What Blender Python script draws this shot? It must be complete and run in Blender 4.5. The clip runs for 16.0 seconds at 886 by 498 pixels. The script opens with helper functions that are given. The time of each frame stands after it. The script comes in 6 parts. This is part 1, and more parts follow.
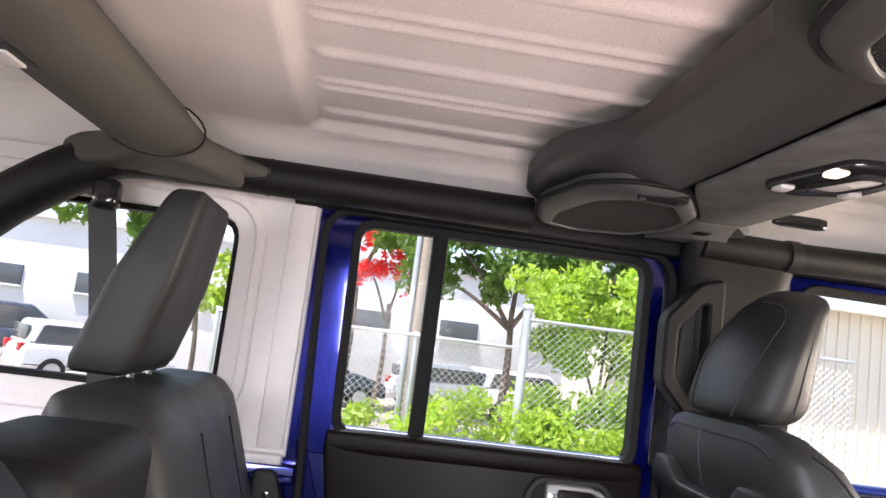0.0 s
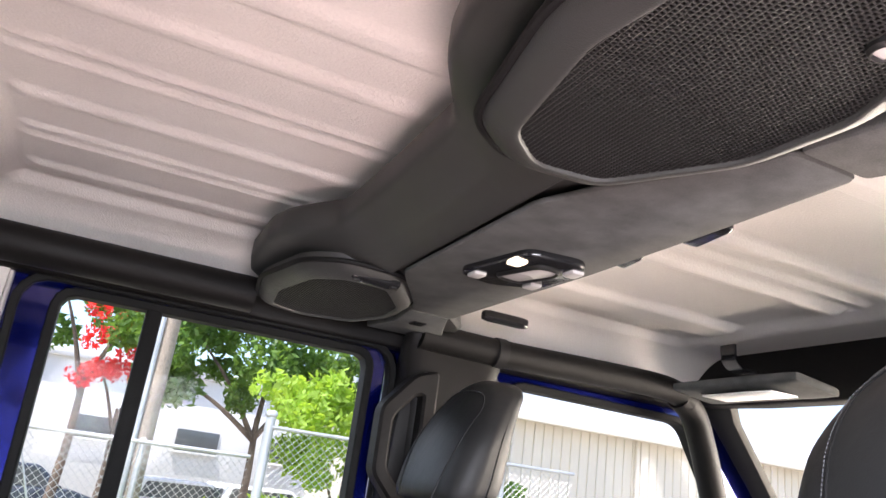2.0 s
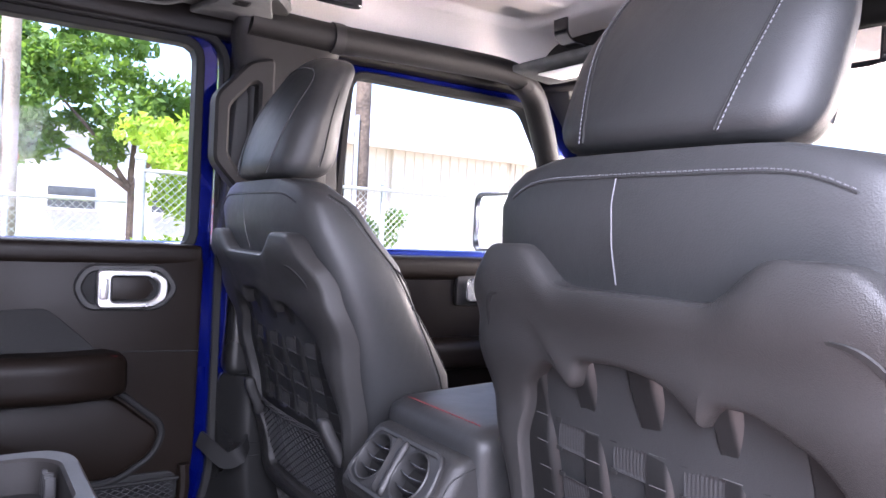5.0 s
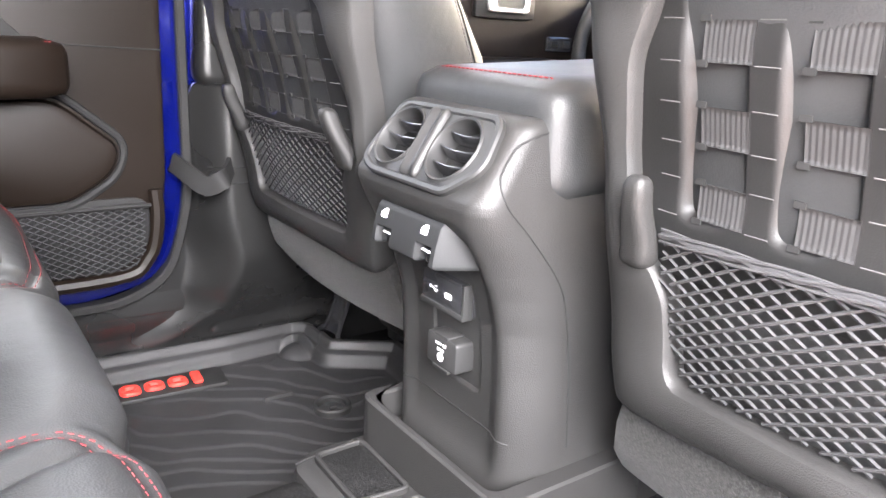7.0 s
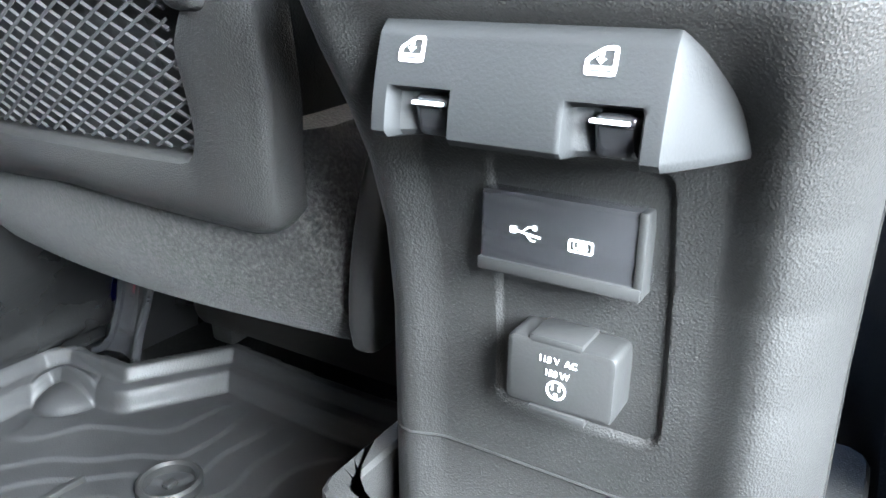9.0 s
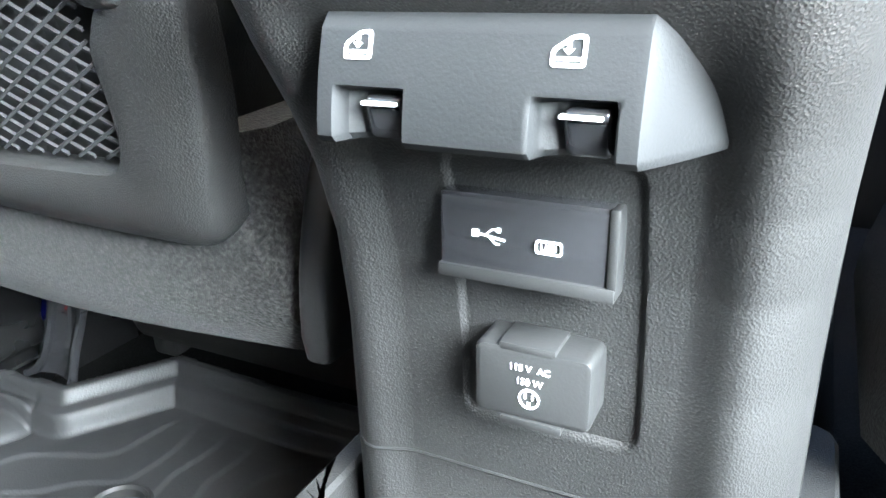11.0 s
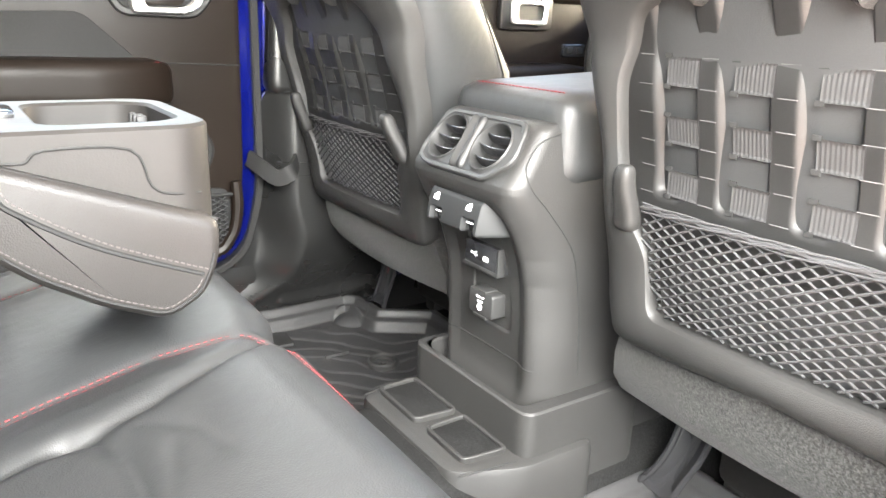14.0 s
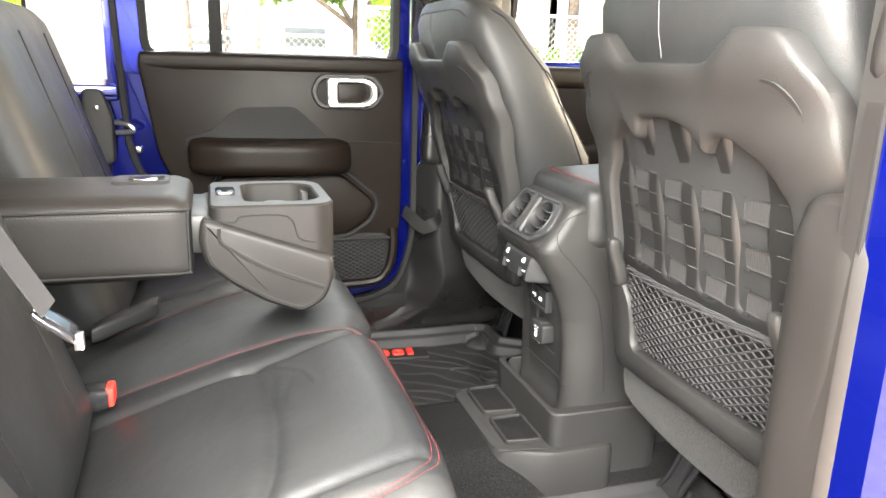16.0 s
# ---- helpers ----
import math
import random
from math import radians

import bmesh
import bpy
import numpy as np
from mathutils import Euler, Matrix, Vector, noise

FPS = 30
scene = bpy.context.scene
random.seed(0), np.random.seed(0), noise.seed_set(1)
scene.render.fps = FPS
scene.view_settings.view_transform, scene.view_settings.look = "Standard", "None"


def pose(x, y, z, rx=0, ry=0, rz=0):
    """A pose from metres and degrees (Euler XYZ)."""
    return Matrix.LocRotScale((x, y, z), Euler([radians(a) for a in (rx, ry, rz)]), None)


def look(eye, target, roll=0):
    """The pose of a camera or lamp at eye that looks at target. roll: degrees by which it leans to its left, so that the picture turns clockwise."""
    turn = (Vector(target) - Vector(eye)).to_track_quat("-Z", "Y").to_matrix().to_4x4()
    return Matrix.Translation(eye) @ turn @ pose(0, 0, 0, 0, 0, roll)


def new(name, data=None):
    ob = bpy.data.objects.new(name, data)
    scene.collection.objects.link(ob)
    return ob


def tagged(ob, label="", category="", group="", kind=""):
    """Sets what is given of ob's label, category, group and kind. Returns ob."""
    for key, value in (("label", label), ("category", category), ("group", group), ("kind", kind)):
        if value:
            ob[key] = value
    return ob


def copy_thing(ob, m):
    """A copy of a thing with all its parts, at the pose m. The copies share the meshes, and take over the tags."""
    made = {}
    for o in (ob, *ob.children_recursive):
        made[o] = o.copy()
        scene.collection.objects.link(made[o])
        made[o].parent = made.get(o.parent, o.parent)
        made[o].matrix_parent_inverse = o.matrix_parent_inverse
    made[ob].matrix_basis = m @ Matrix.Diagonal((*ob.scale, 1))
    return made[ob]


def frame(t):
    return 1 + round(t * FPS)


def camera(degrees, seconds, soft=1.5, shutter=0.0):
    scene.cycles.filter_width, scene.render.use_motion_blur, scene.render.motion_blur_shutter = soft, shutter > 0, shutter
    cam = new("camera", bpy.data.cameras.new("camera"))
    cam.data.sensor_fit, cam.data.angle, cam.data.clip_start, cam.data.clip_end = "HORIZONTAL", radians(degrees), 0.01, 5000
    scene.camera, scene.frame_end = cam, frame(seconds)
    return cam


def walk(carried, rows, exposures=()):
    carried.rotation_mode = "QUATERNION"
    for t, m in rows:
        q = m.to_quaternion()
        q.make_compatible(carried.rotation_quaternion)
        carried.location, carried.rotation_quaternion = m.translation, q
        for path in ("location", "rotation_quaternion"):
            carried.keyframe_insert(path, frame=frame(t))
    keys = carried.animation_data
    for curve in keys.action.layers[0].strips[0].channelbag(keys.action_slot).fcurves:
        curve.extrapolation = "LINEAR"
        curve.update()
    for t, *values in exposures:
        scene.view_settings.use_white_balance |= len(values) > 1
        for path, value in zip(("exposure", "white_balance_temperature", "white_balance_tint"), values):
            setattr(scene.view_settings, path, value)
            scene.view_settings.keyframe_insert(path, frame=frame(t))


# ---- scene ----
cam = camera(62.0, 16.0)
PATH = [
    (0, (-0.724, -0.828, 1.059), (-0.541, 1.149, 1.303), 7.3),
    (0.5, (-0.726, -0.825, 1.041), (-0.403, 1.104, 1.461), 8.1),
    (1, (-0.715, -0.821, 1.022), (-0.249, 1.046, 1.564), 8.5),
    (1.5, (-0.688, -0.826, 1.017), (-0.087, 0.985, 1.617), 8.3),
    (2, (-0.647, -0.837, 1.017), (0.093, 0.916, 1.631), 7.8),
    (2.5, (-0.606, -0.845, 1.017), (0.267, 0.855, 1.608), 6.8),
    (3, (-0.567, -0.854, 1.015), (0.416, 0.806, 1.543), 5.7),
    (3.5, (-0.545, -0.863, 1.001), (0.518, 0.777, 1.423), 4.8),
    (4, (-0.541, -0.864, 0.973), (0.57, 0.775, 1.251), 3.9),
    (4.5, (-0.547, -0.872, 0.941), (0.577, 0.778, 1.062), 3.3),
    (5, (-0.556, -0.882, 0.907), (0.555, 0.78, 0.862), 2.8),
    (5.2, (-0.564, -0.885, 0.886), (0.54, 0.779, 0.777), 2.5),
    (7.3, (-0.445, -0.537, 0.655), (0.709, 0.973, 0.031), 2.5),
    (7.5, (-0.433, -0.469, 0.633), (0.77, 0.991, -0.016), 2.8),
    (8, (-0.38, -0.303, 0.575), (0.975, 1.001, -0.104), 2.6),
    (8.5, (-0.348, -0.19, 0.535), (1.135, 0.963, -0.152), 1.5),
    (9, (-0.307, -0.123, 0.519), (1.297, 0.856, -0.165), 0.5),
    (9.2, (-0.291, -0.108, 0.513), (1.348, 0.811, -0.172), -0.1),
    (11.3, (-0.288, -0.104, 0.524), (1.378, 0.735, -0.197), -1.2),
    (11.5, (-0.305, -0.119, 0.53), (1.335, 0.781, -0.179), -0.8),
    (12, (-0.36, -0.202, 0.577), (1.184, 0.859, -0.123), -0.4),
    (12.5, (-0.424, -0.355, 0.633), (1.004, 0.874, -0.037), 1.2),
    (13, (-0.489, -0.523, 0.664), (0.814, 0.846, 0.008), 1.5),
    (13.5, (-0.58, -0.691, 0.701), (0.621, 0.782, 0.079), 2.1),
    (14, (-0.629, -0.812, 0.731), (0.451, 0.765, 0.142), 2.1),
    (14.5, (-0.626, -0.924, 0.774), (0.301, 0.756, 0.211), 2.1),
    (15, (-0.586, -1.058, 0.813), (0.206, 0.697, 0.274), 2.4),
    (15.5, (-0.593, -1.173, 0.842), (0.078, 0.638, 0.325), 2.1),
    (16, (-0.608, -1.27, 0.856), (-0.023, 0.577, 0.358), 1.7),
]
EXPOSURES = [(0, 1.7, 6500, 22), (2.0, 1.7, 6300, 20), (3.5, 1.8, 6000, 20), (5.2, 2.6, 5900, 30), (7.3, 4.5, 6900, 16), (9, 5.2, 6100, 7), (11.5, 5.25, 6100, 5), (12.5, 5.1, 6500, 11), (13.5, 4.5, 6900, 12), (14.5, 4.2, 7300, 11), (16, 3.5, 7400, 12)]
walk(cam, [(t, look(eye, target, roll)) for t, eye, target, roll in PATH], EXPOSURES)

from mathutils.bvhtree import BVHTree

# ---- world, sun ----
world = bpy.data.worlds.new("sky")
scene.world = world
world.use_nodes = True
wn = world.node_tree
sky = wn.nodes.new("ShaderNodeTexSky")
sky.sky_type = "NISHITA"
sky.sun_disc = False
sky.sun_elevation = radians(66)
sky.sun_rotation = radians(240)
wn.links.new(sky.outputs[0], wn.nodes["Background"].inputs[0])
wn.nodes["Background"].inputs[1].default_value = 0.115
sun = new("sun", bpy.data.lights.new("sun", "SUN"))
sun.data.energy, sun.data.angle, sun.data.color = 3.0, radians(0.6), (1.0, 0.95, 0.88)
sun.matrix_world = look((-6, -3.4, 16), (0, 0, 0))


def fill_lamp(name, eye, target, wide, high, watts, colour):
    """Adds an unseen area lamp outside an opening, in place of daylight and bounce."""
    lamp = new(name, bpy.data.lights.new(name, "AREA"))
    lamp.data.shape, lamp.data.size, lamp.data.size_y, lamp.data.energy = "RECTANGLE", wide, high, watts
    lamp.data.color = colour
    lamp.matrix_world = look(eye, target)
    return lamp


fill_lamp("daylight_open_door", (-0.84, -1.65, 1.48), (0.0, 0.0, 0.38), 1.6, 1.3, 76, (0.94, 0.985, 1.0))
# extra fills above the far windows and behind the tail, out of view
fill_lamp("daylight_far_windows", (-0.05, 1.50, 1.90), (-0.15, 0.0, 0.35), 2.1, 0.7, 14, (0.95, 0.99, 1.0))
fill_lamp("daylight_rear_window", (-2.45, 0.0, 1.55), (0.0, -0.1, 0.70), 1.4, 0.6, 19, (1.0, 0.98, 0.95))
# added pinkish fill from below, standing in for ground bounce at the doorway
fill_lamp("door_low_bounce_fill", (-0.28, -1.12, -0.20), (-0.22, -0.1, 1.43), 1.6, 0.8, 27, (1.0, 0.78, 0.71))
fill_lamp("daylight_windscreen", (1.75, 0, 1.05), (0.6, 0, 1.42), 1.4, 0.5, 37, (1.0, 0.88, 0.70))


# ---- materials ----
def material(name, base, rough=0.5, metal=0.0, grain=0.0, size=300.0, vary=0.15, patch=6.0, coat=0.0, sheen=0.0, spec=0.5, rvary=0.1):
    """A principled surface with large soft stains, fine grain and a bump, in object space."""
    m = bpy.data.materials.new(name)
    m.use_nodes = True
    nt = m.node_tree
    b = nt.nodes["Principled BSDF"]
    co = nt.nodes.new("ShaderNodeTexCoord")
    big = nt.nodes.new("ShaderNodeTexNoise")
    big.inputs["Scale"].default_value, big.inputs["Detail"].default_value = patch, 4
    nt.links.new(co.outputs["Object"], big.inputs["Vector"])
    fine = nt.nodes.new("ShaderNodeTexNoise")
    fine.inputs["Scale"].default_value, fine.inputs["Detail"].default_value = size, 2
    nt.links.new(co.outputs["Object"], fine.inputs["Vector"])
    ramp = nt.nodes.new("ShaderNodeMapRange")
    ramp.inputs[1].default_value, ramp.inputs[2].default_value = 0.3, 0.7
    ramp.inputs[3].default_value, ramp.inputs[4].default_value = 1 - vary, 1 + vary
    nt.links.new(big.outputs[0], ramp.inputs[0])
    ramp2 = nt.nodes.new("ShaderNodeMapRange")
    ramp2.inputs[1].default_value, ramp2.inputs[2].default_value = 0.3, 0.7
    ramp2.inputs[3].default_value, ramp2.inputs[4].default_value = 1 - vary * 0.6, 1 + vary * 0.6
    nt.links.new(fine.outputs[0], ramp2.inputs[0])
    mul = nt.nodes.new("ShaderNodeMath")
    mul.operation = "MULTIPLY"
    nt.links.new(ramp.outputs[0], mul.inputs[0])
    nt.links.new(ramp2.outputs[0], mul.inputs[1])
    tint = nt.nodes.new("ShaderNodeVectorMath")
    tint.operation = "SCALE"
    tint.inputs[0].default_value = base
    nt.links.new(mul.outputs[0], tint.inputs["Scale"])
    nt.links.new(tint.outputs[0], b.inputs["Base Color"])
    rr = nt.nodes.new("ShaderNodeMapRange")
    rr.inputs[1].default_value, rr.inputs[2].default_value = 0.3, 0.7
    rr.inputs[3].default_value, rr.inputs[4].default_value = max(0.02, rough - rvary), min(1, rough + rvary)
    nt.links.new(big.outputs[0], rr.inputs[0])
    nt.links.new(rr.outputs[0], b.inputs["Roughness"])
    b.inputs["Metallic"].default_value = metal
    b.inputs["Specular IOR Level"].default_value = spec
    b.inputs["Coat Weight"].default_value = coat
    b.inputs["Coat Roughness"].default_value = 0.04
    b.inputs["Sheen Weight"].default_value = sheen
    if grain:
        bump = nt.nodes.new("ShaderNodeBump")
        bump.inputs["Strength"].default_value = grain
        bump.inputs["Distance"].default_value = 0.5 / size
        nt.links.new(fine.outputs[0], bump.inputs["Height"])
        nt.links.new(bump.outputs[0], b.inputs["Normal"])
    return m


def leather_material(name, base, rough, scale=620, grain=0.25, depth=0.0006, folds=0.35, spec=0.5):
    """Pebbled hide: small cells for the grain, wide folds under it."""
    m = material(name, base, rough, size=900, vary=0.12, patch=5, rvary=0.08, spec=spec)
    nt = m.node_tree
    b = nt.nodes["Principled BSDF"]
    co = nt.nodes.new("ShaderNodeTexCoord")
    cell = nt.nodes.new("ShaderNodeTexVoronoi")
    cell.inputs["Scale"].default_value = scale
    nt.links.new(co.outputs["Object"], cell.inputs["Vector"])
    fold = nt.nodes.new("ShaderNodeTexNoise")
    fold.inputs["Scale"].default_value, fold.inputs["Detail"].default_value = 16, 3
    nt.links.new(co.outputs["Object"], fold.inputs["Vector"])
    b1 = nt.nodes.new("ShaderNodeBump")
    b1.inputs["Strength"].default_value, b1.inputs["Distance"].default_value = grain, depth
    nt.links.new(cell.outputs["Distance"], b1.inputs["Height"])
    b2 = nt.nodes.new("ShaderNodeBump")
    b2.inputs["Strength"].default_value, b2.inputs["Distance"].default_value = folds, 0.006
    nt.links.new(fold.outputs[0], b2.inputs["Height"])
    nt.links.new(b1.outputs[0], b2.inputs["Normal"])
    nt.links.new(b2.outputs[0], b.inputs["Normal"])
    return m


def glass_material(name, tint, gloss):
    """A thin pane: clear, with a Fresnel gloss."""
    m = bpy.data.materials.new(name)
    m.use_nodes = True
    nt = m.node_tree
    nt.nodes.remove(nt.nodes["Principled BSDF"])
    clear = nt.nodes.new("ShaderNodeBsdfTransparent")
    clear.inputs[0].default_value = (*tint, 1)
    shine = nt.nodes.new("ShaderNodeBsdfGlossy")
    shine.inputs["Roughness"].default_value = 0.01
    fr = nt.nodes.new("ShaderNodeFresnel")
    fr.inputs[0].default_value = gloss
    mix = nt.nodes.new("ShaderNodeMixShader")
    nt.links.new(fr.outputs[0], mix.inputs[0])
    nt.links.new(clear.outputs[0], mix.inputs[1])
    nt.links.new(shine.outputs[0], mix.inputs[2])
    nt.links.new(mix.outputs[0], nt.nodes["Material Output"].inputs[0])
    return m


def glow_material(name, colour, strength):
    m = bpy.data.materials.new(name)
    m.use_nodes = True
    b = m.node_tree.nodes["Principled BSDF"]
    b.inputs["Base Color"].default_value = (*colour, 1)
    b.inputs["Emission Color"].default_value = (*colour, 1)
    b.inputs["Emission Strength"].default_value = strength
    return m


LEATHER = leather_material("black_leather", (0.0118, 0.0123, 0.0127), 0.52, spec=0.28)
BARGREY = leather_material("dark_grey_overhead_plastic", (0.033, 0.0335, 0.0322), 0.5, 900, 0.5, 0.0005, 0.03, 0.36)
BOARD = material("matt_black_moulding", (0.0058, 0.0058, 0.0058), 0.5, grain=0.2, size=700, vary=0.1, spec=0.22)
PADLEATHER = leather_material("black_brown_leather", (0.0085, 0.0076, 0.0072), 0.5, folds=0.15, spec=0.22)
CUPGREY = material("brown_grey_moulded_plastic", (0.0085, 0.0078, 0.0074), 0.5, grain=0.15, size=600, vary=0.1, spec=0.22)
PLASTIC = leather_material("grained_black_plastic", (0.0112, 0.0110, 0.0108), 0.54, 800, 0.6, 0.0005, 0.03, 0.24)
SMOOTH = material("smooth_black_plastic", (0.0105, 0.0105, 0.0105), 0.48, grain=0.12, size=600, vary=0.1, spec=0.26)
POD = material("soft_grey_plastic", (0.0080, 0.0084, 0.0088), 0.62, grain=0.2, size=700, vary=0.06, spec=0.18)
KICK = material("scuffed_gloss_black_plastic", (0.0055, 0.0055, 0.0055), 0.28, grain=0.12, size=300, vary=0.2, patch=5, rvary=0.08)
GLOSSY = material("gloss_black_plastic", (0.012, 0.012, 0.013), 0.14, vary=0.05)
PADDING = leather_material("black_vinyl_padding", (0.006, 0.0056, 0.0054), 0.55, 900, 0.35, 0.0004, 0.1, 0.2)
RUBBER = material("black_rubber", (0.0145, 0.0145, 0.0150), 0.55, grain=0.25, size=500, vary=0.18, patch=9, spec=0.22)
# rubber seals, and the black painted into gaps, recesses and creases as shade
SEALSHADE = material("black_weatherstrip_and_gap_shade", (0.008, 0.008, 0.008), 0.7, vary=0.2, spec=0.15)
FELT = material("charcoal_felt", (0.0115, 0.0112, 0.0108), 0.95, grain=1.0, size=420, vary=0.9, patch=260, sheen=0.05, spec=0.12)
CARPET = material("black_carpet", (0.006, 0.006, 0.006), 0.97, grain=1.0, size=450, vary=0.8, patch=320, spec=0.05)
LINER = material("grey_headliner_fabric", (0.085, 0.088, 0.086), 0.92, grain=0.6, size=800, vary=0.22, patch=26, spec=0.15)
TRIM = material("warm_grey_trim_fabric", (0.062, 0.059, 0.052), 0.8, grain=0.4, size=700, vary=0.12, spec=0.2)
DOORTRIM = leather_material("brown_black_door_plastic", (0.0052, 0.0035, 0.0026), 0.45, 950, 0.3, 0.0004, 0.03, 0.10)
BLUE = material("blue_metallic_paint", (0.002, 0.006, 0.125), 0.16, metal=0.75, coat=1.0, size=1500, vary=0.08)
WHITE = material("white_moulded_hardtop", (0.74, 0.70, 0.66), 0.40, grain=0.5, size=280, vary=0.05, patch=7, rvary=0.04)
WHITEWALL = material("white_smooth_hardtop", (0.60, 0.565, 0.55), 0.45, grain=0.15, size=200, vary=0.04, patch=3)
CHROME = material("satin_silver_metal", (0.50, 0.50, 0.50), 0.28, metal=0.95, vary=0.05)
STEEL = material("bright_steel", (0.6, 0.6, 0.6), 0.18, metal=1.0, vary=0.05)
THREAD = material("grey_thread", (0.040, 0.035, 0.034), 0.8, vary=0.1, spec=0.2)
PALETHREAD = material("pale_grey_thread", (0.055, 0.055, 0.06), 0.8, vary=0.1, spec=0.2)
REDTHREAD = material("red_thread", (0.13, 0.012, 0.015), 0.85, vary=0.2, spec=0.15)
RED = material("red_plastic", (0.75, 0.03, 0.02), 0.45, vary=0.06)
WEBBING = material("black_nylon_webbing", (0.013, 0.013, 0.0133), 0.85, grain=0.5, size=1200, vary=0.2, spec=0.2)
BELT = material("grey_nylon_belt", (0.02, 0.02, 0.0205), 0.6, grain=0.6, size=1200, vary=0.1)
CORD = material("grey_elastic_cord", (0.022, 0.022, 0.023), 0.9, grain=0.4, size=1500, vary=0.25, spec=0.12)
PRINT = material("white_print", (0.8, 0.8, 0.8), 0.5, vary=0.03)
GLASS = glass_material("clear_window_glass", (0.95, 0.97, 0.96), 1.13)
# paler than the board: paints the light caught by its slit edges
EDGEGLINT = material("grey_edge_glint", (0.03, 0.03, 0.03), 0.6, vary=0.1)
LENS = glow_material("warm_lit_lens", (1.0, 0.84, 0.62), 0.6)
LENSOFF = material("frosted_lens", (0.42, 0.41, 0.40), 0.25, vary=0.05)
MIRROR = material("mirror_glass", (0.85, 0.86, 0.88), 0.03, metal=1.0, vary=0.02, rvary=0.01)


# ---- builders ----
def mesh(name, bm, mat, smooth=True):
    bmesh.ops.recalc_face_normals(bm, faces=bm.faces)
    me = bpy.data.meshes.new(name)
    bm.to_mesh(me)
    bm.free()
    me.materials.append(mat)
    if smooth:
        me.shade_smooth()
        me.set_sharp_from_angle(angle=radians(38))
    return me


def part(name, bm, mat, parent, label="", smooth=True):
    ob = new(name, bm if isinstance(bm, bpy.types.Mesh) else mesh(name, bm, mat, smooth))
    ob.parent = parent
    if label:
        ob["label"] = label
    return ob


def thing(name, label, category, group="", kind="", at=(0, 0, 0)):
    ob = tagged(new(name), label, category, group, kind)
    ob.location = at
    return ob


def box(x0, x1, y0, y1, z0, z1, bevel=0.004, seg=2, bm=None):
    own = bmesh.new()
    bmesh.ops.create_cube(own, size=1)
    for v in own.verts:
        v.co = Vector(((x0 + x1) / 2 + v.co.x * (x1 - x0), (y0 + y1) / 2 + v.co.y * (y1 - y0), (z0 + z1) / 2 + v.co.z * (z1 - z0)))
    if bevel:
        bmesh.ops.bevel(own, geom=own.edges[:], offset=bevel, segments=seg, affect="EDGES", profile=0.5)
    return merge(bm, own)


def merge(bm, own):
    if bm is None:
        return own
    me = bpy.data.meshes.new("tmp")
    own.to_mesh(me)
    own.free()
    bm.from_mesh(me)
    bpy.data.meshes.remove(me)
    return bm


def soft_box(size, r, n=10, shape=None, bm=None):
    """A rounded block: a gridded cube whose skin lies r outside an inner block; shape moves each point."""
    own = bmesh.new()
    hx, hy, hz = (s / 2 for s in size)
    bmesh.ops.create_cube(own, size=2)
    bmesh.ops.subdivide_edges(own, edges=own.edges[:], cuts=n, use_grid_fill=True)
    for v in own.verts:
        p = Vector((v.co.x * hx, v.co.y * hy, v.co.z * hz))
        q = Vector((max(-hx + r, min(hx - r, p.x)), max(-hy + r, min(hy - r, p.y)), max(-hz + r, min(hz - r, p.z))))
        d = p - q
        # spread the grid towards the rounded rims
        v.co = q + (d.normalized() * r if d.length > 1e-9 else d)
        if shape:
            v.co = Vector(shape(v.co))
    return merge(bm, own)


def rrect(w, h, r, n=5, cx=0.0, cy=0.0):
    out = []
    for sx, sy, a0 in ((1, -1, -90), (1, 1, 0), (-1, 1, 90), (-1, -1, 180)):
        for k in range(n + 1):
            a = radians(a0 + 90 * k / n)
            out.append((cx + sx * (w / 2 - r) + r * math.cos(a), cy + sy * (h / 2 - r) + r * math.sin(a)))
    return out


def resample(poly, n):
    """n points evenly along a closed line, from its first point."""
    pts = [Vector((*p, 0)) for p in poly]
    pts.append(pts[0])
    lens = [(b - a).length for a, b in zip(pts, pts[1:])]
    total, out = sum(lens), []
    for k in range(n):
        s, i = total * k / n, 0
        while s > lens[i] and i < len(lens) - 1:
            s -= lens[i]
            i += 1
        p = pts[i].lerp(pts[i + 1], s / max(lens[i], 1e-9))
        out.append((p.x, p.y))
    return out


def rounded(poly, r, n=4):
    """A closed line with its corners rounded."""
    out, m = [], len(poly)
    for i in range(m):
        a, b, c = (Vector((*poly[j % m], 0)) for j in (i - 1, i, i + 1))
        u, w = (a - b), (c - b)
        k = min(r, u.length * 0.45, w.length * 0.45)
        s, e = b + u.normalized() * k, b + w.normalized() * k
        for j in range(n + 1):
            t = j / n
            p = s * (1 - t) ** 2 + b * 2 * t * (1 - t) + e * t * t
            out.append((p.x, p.y))
    return out


def loft(rings, cap=True, closed=False, bm=None):
    bm = bm or bmesh.new()
    rows = [[bm.verts.new(p) for p in ring] for ring in rings]
    pairs = list(zip(rows, rows[1:])) + ([(rows[-1], rows[0])] if closed else [])
    for a, b in pairs:
        for i in range(len(a)):
            j = (i + 1) % len(a)
            bm.faces.new((a[i], a[j], b[j], b[i]))
    if cap and not closed:
        bm.faces.new(rows[0])
        bm.faces.new(rows[-1])
    return bm


def on_axis(axis, p, d):
    """A point of a flat outline at depth d along an axis: outlines lie in (y, z), (x, z) or (x, y)."""
    return {"x": (d, p[0], p[1]), "y": (p[0], d, p[1]), "z": (p[0], p[1], d)}[axis]


